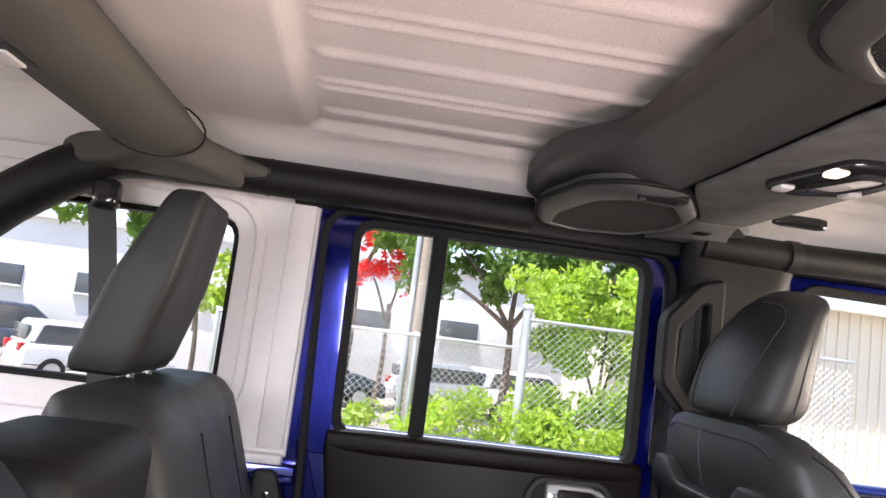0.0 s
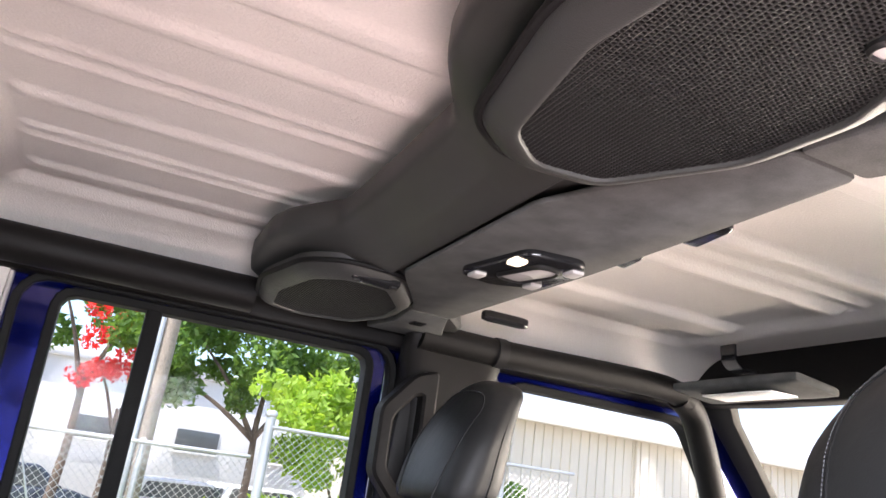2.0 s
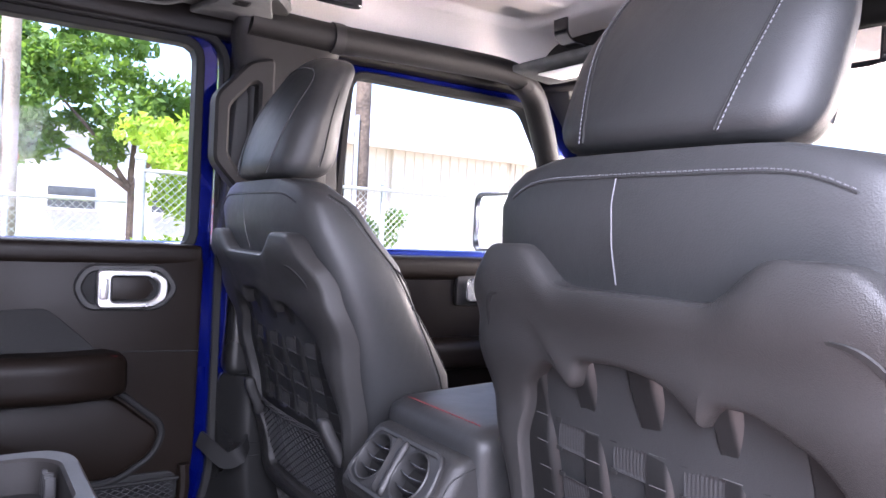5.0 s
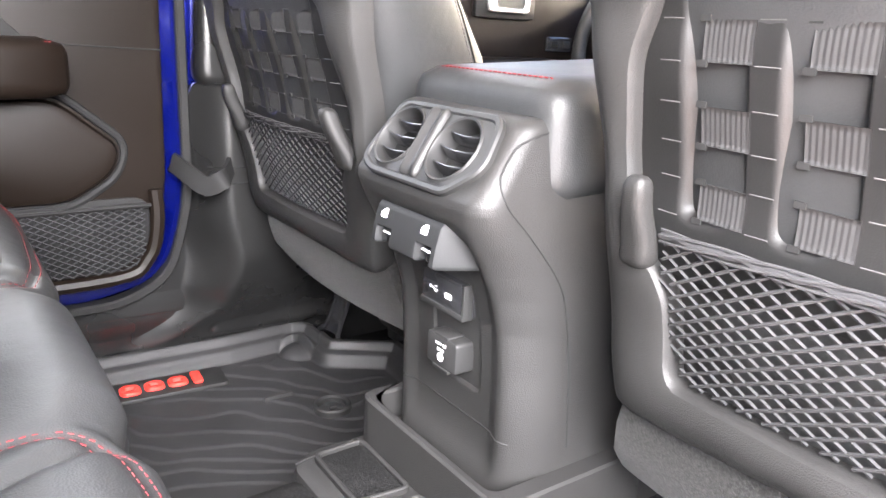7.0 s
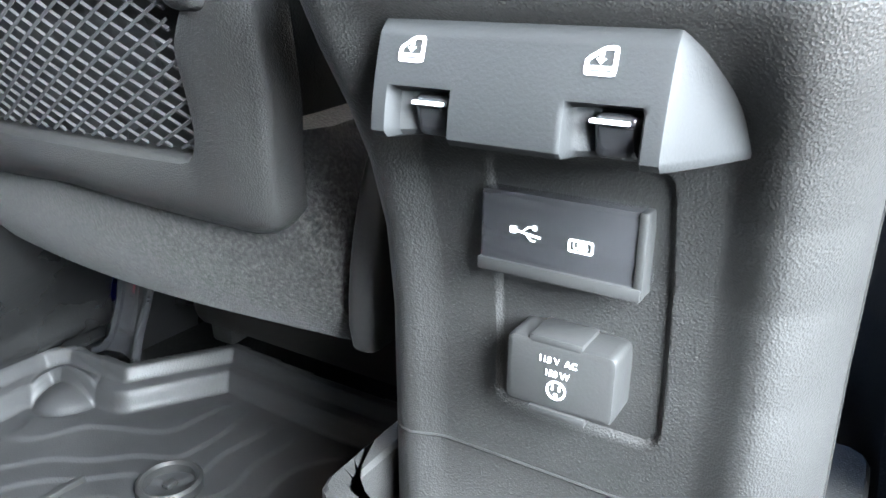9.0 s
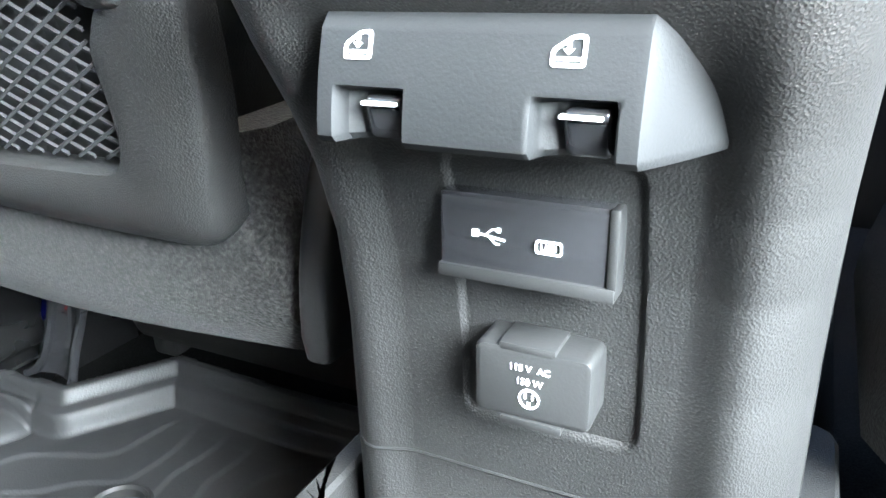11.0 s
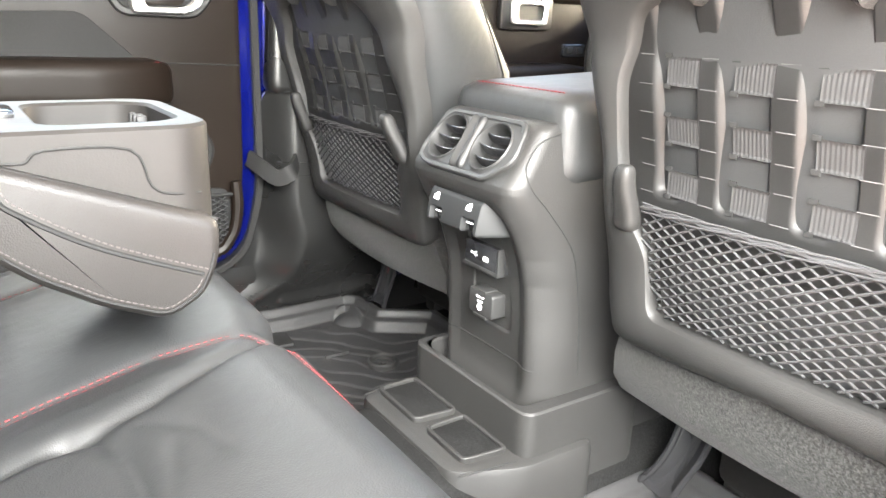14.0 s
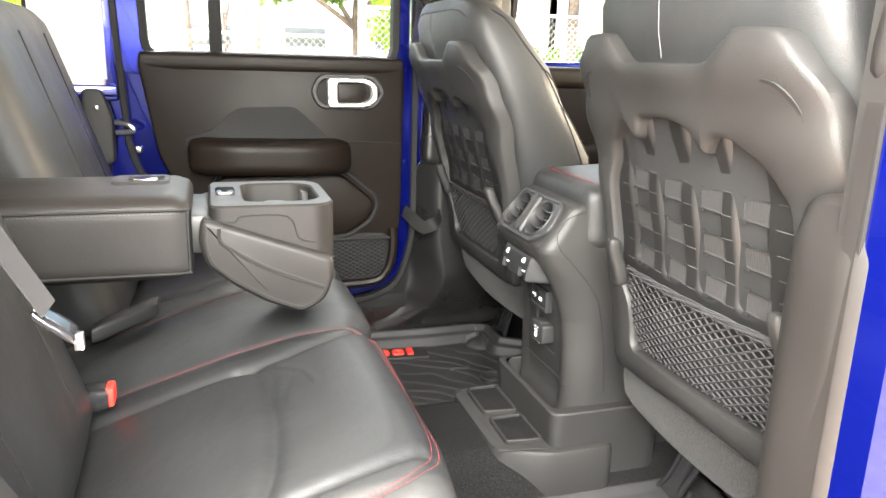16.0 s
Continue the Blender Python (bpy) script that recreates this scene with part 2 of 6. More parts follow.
def inset(poly, d):
    """A closed line moved inwards by d."""
    if abs(d) < 1e-9:
        return list(poly)
    m = len(poly)
    turn = sum(poly[i][0] * poly[(i + 1) % m][1] - poly[(i + 1) % m][0] * poly[i][1] for i in range(m))
    side, out = (1 if turn > 0 else -1), []
    for i in range(m):
        (ax, ay), (bx, by), (cx, cy) = poly[i - 1], poly[i], poly[(i + 1) % m]
        n1 = Vector((-(by - ay), bx - ax)).normalized() * side
        n2 = Vector((-(cy - by), cx - bx)).normalized() * side
        n = n1 + n2
        n = n / max(0.5, n.dot(n) / 2) if n.length > 1e-6 else n1
        out.append((bx + n.x * d, by + n.y * d))
    return out


def prism(poly, axis, d0, d1, bevel=0.0, bm=None, seg=2):
    """A flat outline given thickness; bevel rounds both rims."""
    if not bevel:
        return merge(bm, loft([[on_axis(axis, p, d) for p in poly] for d in (d0, d1)]))
    s, rings = (1 if d1 > d0 else -1), []
    turns = [radians(90 * k / seg) for k in range(seg + 1)]
    for a in turns:
        rings.append([on_axis(axis, p, d0 + s * bevel * (1 - math.cos(a))) for p in inset(poly, bevel * (1 - math.sin(a)))])
    for a in reversed(turns):
        rings.append([on_axis(axis, p, d1 - s * bevel * (1 - math.cos(a))) for p in inset(poly, bevel * (1 - math.sin(a)))])
    return merge(bm, loft(rings))


def frame_ring(outer, inner, axis, d0, d1, n=72, bm=None, shape=None, soft=0.003):
    """A plate between an outer and an inner outline, with thickness; shape moves each point."""
    o, i = resample(outer, n), resample(inner, n)
    rings, c = [], soft if d1 > d0 else -soft
    for line, d in ((o, d0 + c), (inset(o, soft), d0), (inset(i, -soft), d0), (i, d0 + c), (i, d1), (o, d1)):
        ring = [on_axis(axis, p, d) for p in line]
        rings.append([shape(p) for p in ring] if shape else ring)
    return merge(bm, loft(rings, cap=False, closed=True))


def tube(path, radius, n=10, bm=None, flat=1.0, cap=True, closed=False):
    """A round bar along points; radius may be a list; flat squeezes it in z."""
    pts = [Vector(p) for p in path]
    m, rings, up = len(pts), [], Vector((0, 0, 1))
    for i, p in enumerate(pts):
        if closed:
            way = (pts[(i + 1) % m] - pts[i - 1]).normalized()
        else:
            way = (pts[min(i + 1, m - 1)] - pts[max(i - 1, 0)]).normalized()
        if abs(way.dot(up)) > 0.95:
            up = Vector((0, 1, 0)) if abs(way.y) < 0.9 else Vector((1, 0, 0))
        side = way.cross(up).normalized()
        top = side.cross(way).normalized()
        r = radius[i] if isinstance(radius, (list, tuple)) else radius
        rings.append([p + side * r * math.cos(2 * math.pi * k / n) + top * r * flat * math.sin(2 * math.pi * k / n) for k in range(n)])
        up = top
    return merge(bm, loft(rings, cap=cap, closed=closed))


def smooth_line(pts, n=6):
    """A Catmull-Rom line through points."""
    P = [Vector(p) for p in pts]
    out = []
    for i in range(len(P) - 1):
        a, b, c, d = P[max(i - 1, 0)], P[i], P[i + 1], P[min(i + 2, len(P) - 1)]
        for k in range(n):
            t = k / n
            out.append(0.5 * ((2 * b) + (c - a) * t + (2 * a - 5 * b + 4 * c - d) * t * t + (3 * b - a - 3 * c + d) * t**3))
    out.append(P[-1])
    return out


def ribbon(path, width_way, half, thick, bm=None):
    """A flat strap along points, its width along width_way."""
    pts, w, rings = [Vector(p) for p in path], Vector(width_way).normalized(), []
    for i, p in enumerate(pts):
        way = (pts[min(i + 1, len(pts) - 1)] - pts[max(i - 1, 0)]).normalized()
        nrm = way.cross(w).normalized() * thick / 2
        side = nrm.cross(way).normalized() * half
        rings.append([p + side + nrm, p - side + nrm, p - side - nrm, p + side - nrm])
    return merge(bm, loft(rings))


def stitches(path, gap, size, bm=None, dash=0.62):
    """A row of short thread stitches along points."""
    bm = bm or bmesh.new()
    pts = [Vector(p) for p in path]
    left = 0.0
    for a, b in zip(pts, pts[1:]):
        run, way = (b - a).length, (b - a)
        if run < 1e-9:
            continue
        way = way / run
        s = left
        while s < run:
            p = a + way * s
            q = p + way * min(gap * dash, 0.02)
            side = way.cross(Vector((0.31, 0.52, 0.79))).normalized() * size
            top = side.cross(way).normalized() * size
            loft([[p + side, p + top, p - side, p - top], [q + side, q + top, q - side, q - top]], bm=bm)
            s += gap
        left = s - run
    return bm


def lerp_table(table, z):
    """A value read off rows of (z, value)."""
    if z <= table[0][0]:
        return table[0][1]
    for (a, u), (b, w) in zip(table, table[1:]):
        if z <= b:
            t = (z - a) / (b - a)
            t = t * t * (3 - 2 * t)
            return u + (w - u) * t
    return table[-1][1]


def net(u0, u1, w0, w1, gu, gw, place, r, bm=None, keep=None):
    """Crossing slanted cords over a field of (u, w); place gives the point in space; keep says where it exists."""
    bm = bm or bmesh.new()
    slope = gw / gu
    n = int((u1 - u0 + (w1 - w0) / slope) / gu) + 2
    for family in (1, -1):
        for k in range(-1, n):
            start = u0 + k * gu if family < 0 else u0 + k * gu - (w1 - w0) / slope
            steps, run = max(3, int((w1 - w0) / (gw * 0.5))), []
            for s in range(steps + 1):
                w = w0 + (w1 - w0) * s / steps
                u = start + (w - w0) / slope if family > 0 else start - (w - w0) / slope
                ok = u0 <= u <= u1 and (keep is None or keep(u, w))
                if ok:
                    run.append(Vector(place(u, w, family * 0.6 * r)))
                if (not ok or s == steps) and run:
                    if len(run) > 1:
                        loft_cord(run, r, bm)
                    run = []
    return bm


def loft_cord(run, r, bm):
    rings = []
    for i, p in enumerate(run):
        way = (run[min(i + 1, len(run) - 1)] - run[max(i - 1, 0)]).normalized()
        side = way.cross(Vector((0.2, 0.1, 0.97))).normalized()
        top = side.cross(way)
        rings.append([p + side * r, p + top * r, p - side * r, p - top * r])
    loft(rings, cap=False, bm=bm)


def from_arrays(name, verts, faces, mat, smooth=True):
    me = bpy.data.meshes.new(name)
    me.from_pydata(verts, [], faces)
    me.materials.append(mat)
    if smooth:
        me.shade_smooth()
    me.update()
    return me


def sheet(name, us, ws, place, mat, thick=None, smooth=True):
    """A gridded surface; place(u, w) gives each point; thick gives it a back, shifted by that vector."""
    verts = [place(u, w) for u in us for w in ws]
    nu, nw = len(us), len(ws)
    faces = [(i * nw + j, (i + 1) * nw + j, (i + 1) * nw + j + 1, i * nw + j + 1) for i in range(nu - 1) for j in range(nw - 1)]
    if thick:
        k = len(verts)
        verts += [tuple(a + b for a, b in zip(v, thick)) for v in verts]
        faces += [tuple(k + q for q in reversed(fc)) for fc in faces[:]]
        rim = [i * nw for i in range(nu)] + [(nu - 1) * nw + j for j in range(1, nw)] + [i * nw + nw - 1 for i in range(nu - 2, -1, -1)] + [j for j in range(nw - 2, 0, -1)]
        faces += [(a, b, b + k, a + k) for a, b in zip(rim, rim[1:] + rim[:1])]
    return from_arrays(name, verts, faces, mat, smooth)


def outline_round(poly, cx, cy, n):
    """Where n rays from an inner point meet a closed line."""
    out, m = [], len(poly)
    for k in range(n):
        a = 2 * math.pi * k / n
        dx, dy, best = math.cos(a), math.sin(a), None
        for i in range(m):
            (px, py), (qx, qy) = poly[i], poly[(i + 1) % m]
            ex, ey = qx - px, qy - py
            det = ex * dy - ey * dx
            if abs(det) < 1e-12:
                continue
            s = (ex * (py - cy) - ey * (px - cx)) / det
            u = (dx * (py - cy) - dy * (px - cx)) / det
            if s > 0 and -1e-6 <= u <= 1 + 1e-6 and (best is None or s < best):
                best = s
        out.append((cx + dx * best, cy + dy * best))
    return out


def laid_on(tree, pts, lift):
    """Points moved onto the skin of a mesh and a little out of it."""
    out = []
    for p in pts:
        at, nrm, _, _ = tree.find_nearest(Vector(p))
        out.append(at + nrm * lift)
    return out


def line_distance(x, y, line):
    best = 9.0
    for (ax, ay), (bx, by) in zip(line, line[1:]):
        ex, ey = bx - ax, by - ay
        t = min(1, max(0, ((x - ax) * ex + (y - ay) * ey) / (ex * ex + ey * ey)))
        best = min(best, (x - ax - t * ex) ** 2 + (y - ay - t * ey) ** 2)
    return math.sqrt(best)


def steps(a, b, n):
    return [a + (b - a) * k / n for k in range(n + 1)]


def blend(x):
    x = min(1, max(0, x))
    return x * x * (3 - 2 * x)


def edge_reach(line, x, y):
    """How far a place lies inside a closed line; negative outside."""
    hit, near = False, 9.0
    for (ax, ay), (bx, by) in zip(line, line[1:] + line[:1]):
        if (ay > y) != (by > y) and x < (bx - ax) * (y - ay) / (by - ay) + ax:
            hit = not hit
        ex, ey = bx - ax, by - ay
        t = min(1, max(0, ((x - ax) * ex + (y - ay) * ey) / max(ex * ex + ey * ey, 1e-12)))
        near = min(near, math.hypot(x - ax - t * ex, y - ay - t * ey))
    return near if hit else -near


# ---- ground and the shell of the vehicle ----
GROUND_Z = -0.62


def ground_z(y):
    """The lot falls away a little beyond the fence."""
    return GROUND_Z - 0.58 * blend((y - 9.5) / 8)


EARTH = material("dry_dirt_and_gravel", (0.34, 0.30, 0.25), 0.95, grain=0.6, size=30, vary=0.4, patch=0.6)
ground = new("ground", sheet("ground", [-900, -60, -20, -8, 0, 8, 20, 60, 900], [-900, -60, -20, -8, 0, 8, 9.5, 11, 12.5, 13.5, 14.5, 16, 17.5, 20, 60, 900], lambda u, w: (u, w, ground_z(w)), EARTH))
tagged(ground, "pale dry gravel and dirt lot", "ground", kind="structure")

# floor pan with tunnel and sills
floor = thing("floor", "black carpeted vehicle floor pan with sills", "floor", kind="structure")
part("floor_pan", box(-2.0, 1.5, -0.84, 0.84, -0.10, -0.012, 0.01), CARPET, floor)
for s in (1, -1):
    part("sill", prism(rounded([(0.84 * s, -0.1), (0.84 * s, 0.196), (0.746 * s, 0.196), (0.750 * s, 0.13), (0.775 * s, 0.05), (0.80 * s, -0.1)], 0.012), "x", -0.78, 1.4), KICK, floor, "black plastic door sill cover")
    part("wheel_arch", soft_box((0.5, 0.2, 0.62), 0.1, 8, lambda p: (p.x - 1.0 - 0.1 * max(0, p.z), p.y + 0.72 * s, p.z + 0.20)), CARPET, floor, "black carpeted wheel arch")
part("cargo_floor", box(-1.98, -0.86, -0.62, 0.62, -0.02, 0.30, 0.02), CARPET, floor)

# ceiling: rear hardtop and front roof panels, ribbed along the vehicle
def roof_height(x, y, x0, x1, z0, deep, ribs):
    edge = min(max((abs(y) - 0.58) / 0.14, 0), 1)
    z = z0 - 0.085 * edge * edge
    fade = min(max((x - x0) / 0.022, 0), 1) * min(max((x1 - x) / 0.022, 0), 1)
    for c, wid in ribs:
        d = abs(y - c)
        z -= deep * fade * min(max((wid - d) / 0.014, 0), 1)
    # a broad raised field inside the rim
    field = min(max((0.6 - abs(y)) / 0.025, 0), 1) * min(max((x - x0 + 0.03) / 0.03, 0), 1) * min(max((x1 + 0.03 - x) / 0.03, 0), 1)
    return z + 0.018 * field


rear_ribs = [(0.525, 0.030), (0.385, 0.012), (0.345, 0.012), (0.225, 0.022), (0.10, 0.012), (0.06, 0.012), (-0.06, 0.022), (-0.18, 0.026), (-0.33, 0.022), (-0.47, 0.026)]
front_ribs = [(0.425, 0.055), (0.125, 0.022), (0.062, 0.012), (-0.018, 0.024), (-0.27, 0.030), (-0.46, 0.055)]
ys = steps(-0.76, 0.76, 260)
ceiling = new("ceiling", sheet("ceiling", steps(-2.0, -0.98, 20)[:-1] + steps(-0.98, -0.80, 24)[:-1] + steps(-0.80, -0.30, 40), ys, lambda x, y: (x, y, roof_height(x, y, -0.86, -0.30, 1.435, 0.0075, rear_ribs)), WHITE, (0, 0, 0.03)))
tagged(ceiling, "white moulded hardtop ceiling with long ribs", "ceiling", kind="structure")
ceiling2 = new("ceiling_front", sheet("ceiling_front", steps(-0.29, 0.84, 80), ys, lambda x, y: (x, y, roof_height(x, y, 0.06, 0.62, 1.432, 0.018, front_ribs)), WHITE, (0, 0, 0.03)))
tagged(ceiling2, "white moulded removable front roof panels with ribs", "ceiling", kind="structure")


def side_wall(name, s, label):
    """The body side: hardtop quarter wall with its window, pillars and aperture frames."""
    wall = thing(name, label, "wall", kind="structure")
    y0, y1 = 0.728 * s, 0.77 * s
    outer = [(-0.845, 0.785), (-0.845, 1.40), (-2.0, 1.40), (-2.0, 0.785)]
    inner = rounded([(-1.005, 0.885), (-1.005, 1.258), (-1.75, 1.258), (-1.75, 0.885)], 0.05, 6)
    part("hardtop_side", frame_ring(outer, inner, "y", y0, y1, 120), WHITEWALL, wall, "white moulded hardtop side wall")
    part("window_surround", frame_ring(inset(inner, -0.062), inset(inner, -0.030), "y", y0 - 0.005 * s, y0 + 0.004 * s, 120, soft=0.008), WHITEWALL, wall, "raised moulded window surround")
    part("window_seal", frame_ring(inset(inner, -0.004), inset(inner, 0.012), "y", y0 + 0.012 * s, y1 + 0.004 * s, 120), SEALSHADE, wall)
    p = part("quarter_glass", prism(inset(inner, 0.004), "y", y0 + 0.02 * s, y0 + 0.024 * s), GLASS, wall, "clear quarter window glass")
    p.visible_shadow = False
    part("hardtop_flange", box(-0.905, -0.852, min(y0 - 0.012 * s, y0), max(y0 - 0.012 * s, y0), 0.80, 1.36, 0.005), WHITEWALL, wall)
    part("hardtop_foot", box(-1.9, -0.85, min(0.70 * s, y1), max(0.70 * s, y1), 0.772, 0.792, 0.005), WHITEWALL, wall)
    part("tub_rail", box(-2.0, -0.82, min(0.70 * s, y1), max(0.70 * s, y1), 0.735, 0.774, 0.006), BLUE, wall, "blue painted body rail")
    part("tub_side", box(-2.0, -0.85, min(0.715 * s, y1), max(0.715 * s, y1), -0.1, 0.74, 0.01), PADDING, wall, "black trimmed tub side")
    # blue aperture frame round the rear door opening
    fx = 0.0 if s > 0 else 0.05
    ap_out = [(-0.865, 0.178), (-0.20 + fx, 0.178), (-0.105 + fx, 0.212), (-0.068 + fx, 0.30), (-0.05 + fx, 0.42), (-0.03 + fx, 0.5), (-0.03 + fx, 1.36), (-0.865, 1.36)]
    ap_in = rounded([(-0.55, 0.185), (-0.20 + fx, 0.185), (-0.115 + fx, 0.225), (-0.075 + fx, 0.36), (-0.075 + fx, 1.298), (-0.83, 1.298), (-0.80, 0.60), (-0.68, 0.38)], 0.06, 6)
    part("rear_door_aperture", frame_ring(rounded(ap_out, 0.02), ap_in, "y", 0.742 * s, 0.79 * s, 140), BLUE, wall, "blue painted door opening")
    part("aperture_seal", frame_ring(inset(ap_in, -0.012), inset(ap_in, 0.004), "y", 0.712 * s, 0.744 * s, 140), SEALSHADE, wall, "black rubber door seal")
    part("sill_corner", prism(rounded([(-0.30 + fx, 0.14), (-0.0 + fx, 0.14), (-0.0 + fx, 0.55), (-0.045 + fx, 0.52), (-0.066 + fx, 0.33), (-0.105 + fx, 0.225), (-0.20 + fx, 0.195), (-0.30 + fx, 0.19)], 0.01), "y", 0.7455 * s, 0.785 * s, 0.004), KICK, wall, "black plastic sill corner")
    # front door opening
    f_out = [(-0.03 + fx, 0.10), (1.25, 0.10), (1.25, 0.84), (0.86, 1.36), (-0.03 + fx, 1.36)]
    f_in = rounded([(0.04 + fx, 0.16), (1.18, 0.16), (1.18, 0.82), (0.80, 1.298), (0.04 + fx, 1.298)], 0.05, 5)
    part("front_door_aperture", frame_ring(f_out, f_in, "y", 0.742 * s, 0.79 * s, 140), BLUE, wall, "blue painted door opening")
    # B pillar trim
    # the right pillar takes the darker padding black, offsetting the door lamp on it
    part("pillar_trim", prism(rounded([(-0.085 + fx, 0.84), (0.185, 0.84), (0.17, 1.30), (-0.055 + fx, 1.32)], 0.03), "y", (0.665 if s > 0 else 0.718) * s, 0.742 * s, 0.010), PLASTIC if s > 0 else PADDING, wall, "black plastic pillar trim")
    part("pillar_lower", prism(rounded([(-0.055 + 0.3 * fx, 0.57 if s > 0 else 0.12), (0.20, 0.57 if s > 0 else 0.10), (0.20, 0.85), (-0.045 + 0.3 * fx, 0.85)], 0.03), "y", (0.68 if s > 0 else 0.722) * s, 0.745 * s, 0.020, seg=4), KICK if s > 0 else PADDING, wall, "black plastic lower pillar trim")
    if s > 0:
        def cover(p):
            """Broad pillar cover that bends inwards under the roof bar."""
            z = p.z + 1.075
            bend = max(0, (z - 1.19) / 0.13)
            return (p.x * (1 + 0.25 * bend) + 0.055 - 0.02 * bend, p.y + 0.69 - 0.055 * bend * bend, z)
        part("pillar_cover", soft_box((0.20, 0.07, 0.52), 0.028, 12, cover), PADDING, wall, "broad black pillar cover")
    if s > 0:
        def kick(x, k):
            """The pillar's foot: a rounded ridge that sweeps down and rearwards into the sill."""
            top = 0.193 + 0.385 * blend((x + 0.125) / 0.075)
            z = 0.045 + (top - 0.045) * k
            base = 0.7445 + 0.024 * min(1, max(0, (0.19 - z) / 0.14))
            start = -0.096 + 0.020 * math.exp(-((z - 0.25) / 0.06) ** 2) - 0.11 * blend((0.17 - z) / 0.12)
            lean = 0.10 + 0.90 * blend((z - 0.03) / 0.24)
            out = lean * (0.076 * blend((x - start) / 0.095) - 0.022 * blend(x / 0.20))
            out = max(out, (base - 0.737) * blend((x + 0.06) / 0.04) * blend((z - 0.055) / 0.03))
            return (x, base - out, z)
        foot = part("pillar_foot", sheet("pillar_foot", steps(-0.34, 0.24, 190), steps(0, 1, 70), kick, KICK, (0, 0.012, 0)), KICK, wall, "gloss black pillar foot sweeping into the sill")
        for k in (0.665, 0.72):
            part("foot_seam", tube([Vector(kick(x, k)) + Vector((0, -0.0004, 0)) for x in steps(-0.040, 0.20, 16)], 0.0012, 5), SEALSHADE, foot)
    else:
        # padding black again, to darken the lamp-lit right foot
        part("pillar_foot", soft_box((0.25, 0.13, 0.66), 0.045, 10, lambda p: (p.x + 0.09 + 0.10 * max(0, -p.z - 0.17), p.y - 0.705, p.z + 0.41)), PADDING, wall, "black plastic pillar foot")
    part("roof_rail_trim", prism(rounded([(0.700 * s, 1.302), (0.745 * s, 1.300), (0.748 * s, 1.39), (0.70 * s, 1.39)], 0.01), "x", -0.90, 0.82), PADDING, wall, "black roof rail trim")
    return wall


wall_left = side_wall("wall_left", 1, "white hardtop side and blue painted door openings")
wall_right = side_wall("wall_right", -1, "white hardtop side and blue painted door openings, rear door open")

# tail end
wall_rear = thing("wall_rear", "white hardtop tail with a rear window over a black tailgate", "wall", kind="structure")
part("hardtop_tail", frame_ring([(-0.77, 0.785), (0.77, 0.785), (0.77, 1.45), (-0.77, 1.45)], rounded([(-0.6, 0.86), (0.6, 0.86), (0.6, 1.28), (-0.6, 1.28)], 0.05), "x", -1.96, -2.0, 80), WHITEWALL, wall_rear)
p = part("rear_glass", prism(rounded([(-0.6, 0.86), (0.6, 0.86), (0.6, 1.28), (-0.6, 1.28)], 0.05), "x", -1.985, -1.981), GLASS, wall_rear)
p.visible_shadow = False
part("tailgate", box(-2.0, -1.95, -0.77, 0.77, -0.1, 0.783, 0.01), PADDING, wall_rear)

# windscreen end
wall_front = thing("wall_front", "windscreen with a black frame over a black dashboard", "wall", kind="structure")


def slanted(p):
    """From (y, height along the screen) to the slope of the windscreen."""
    return (1.30 - 0.48 * (p[2] - 0.80) / 0.56 + (p[0] - 1.30), p[1], p[2])


part("screen_frame", frame_ring([(-0.77, 0.80), (0.77, 0.80), (0.74, 1.40), (-0.74, 1.40)], rounded([(-0.70, 0.84), (0.70, 0.84), (0.66, 1.33), (-0.66, 1.33)], 0.05), "x", 1.30, 1.33, 90, shape=slanted), TRIM, wall_front, "grey trimmed screen frame")
bm = prism(rounded([(-0.70, 0.84), (0.70, 0.84), (0.66, 1.33), (-0.66, 1.33)], 0.05), "x", 1.315, 1.319)
for v in bm.verts:
    v.co = Vector(slanted(v.co))
p = part("windscreen", bm, GLASS, wall_front)
p.visible_shadow = False
part("bulkhead", box(1.40, 1.5, -0.78, 0.78, -0.1, 0.80, 0.01), PADDING, wall_front)
part("header_pad", soft_box((0.10, 1.44, 0.15), 0.025, 6, lambda p: (p.x + 0.83, p.y, p.z + 1.385)), PADDING, wall_front, "black padded windscreen header")


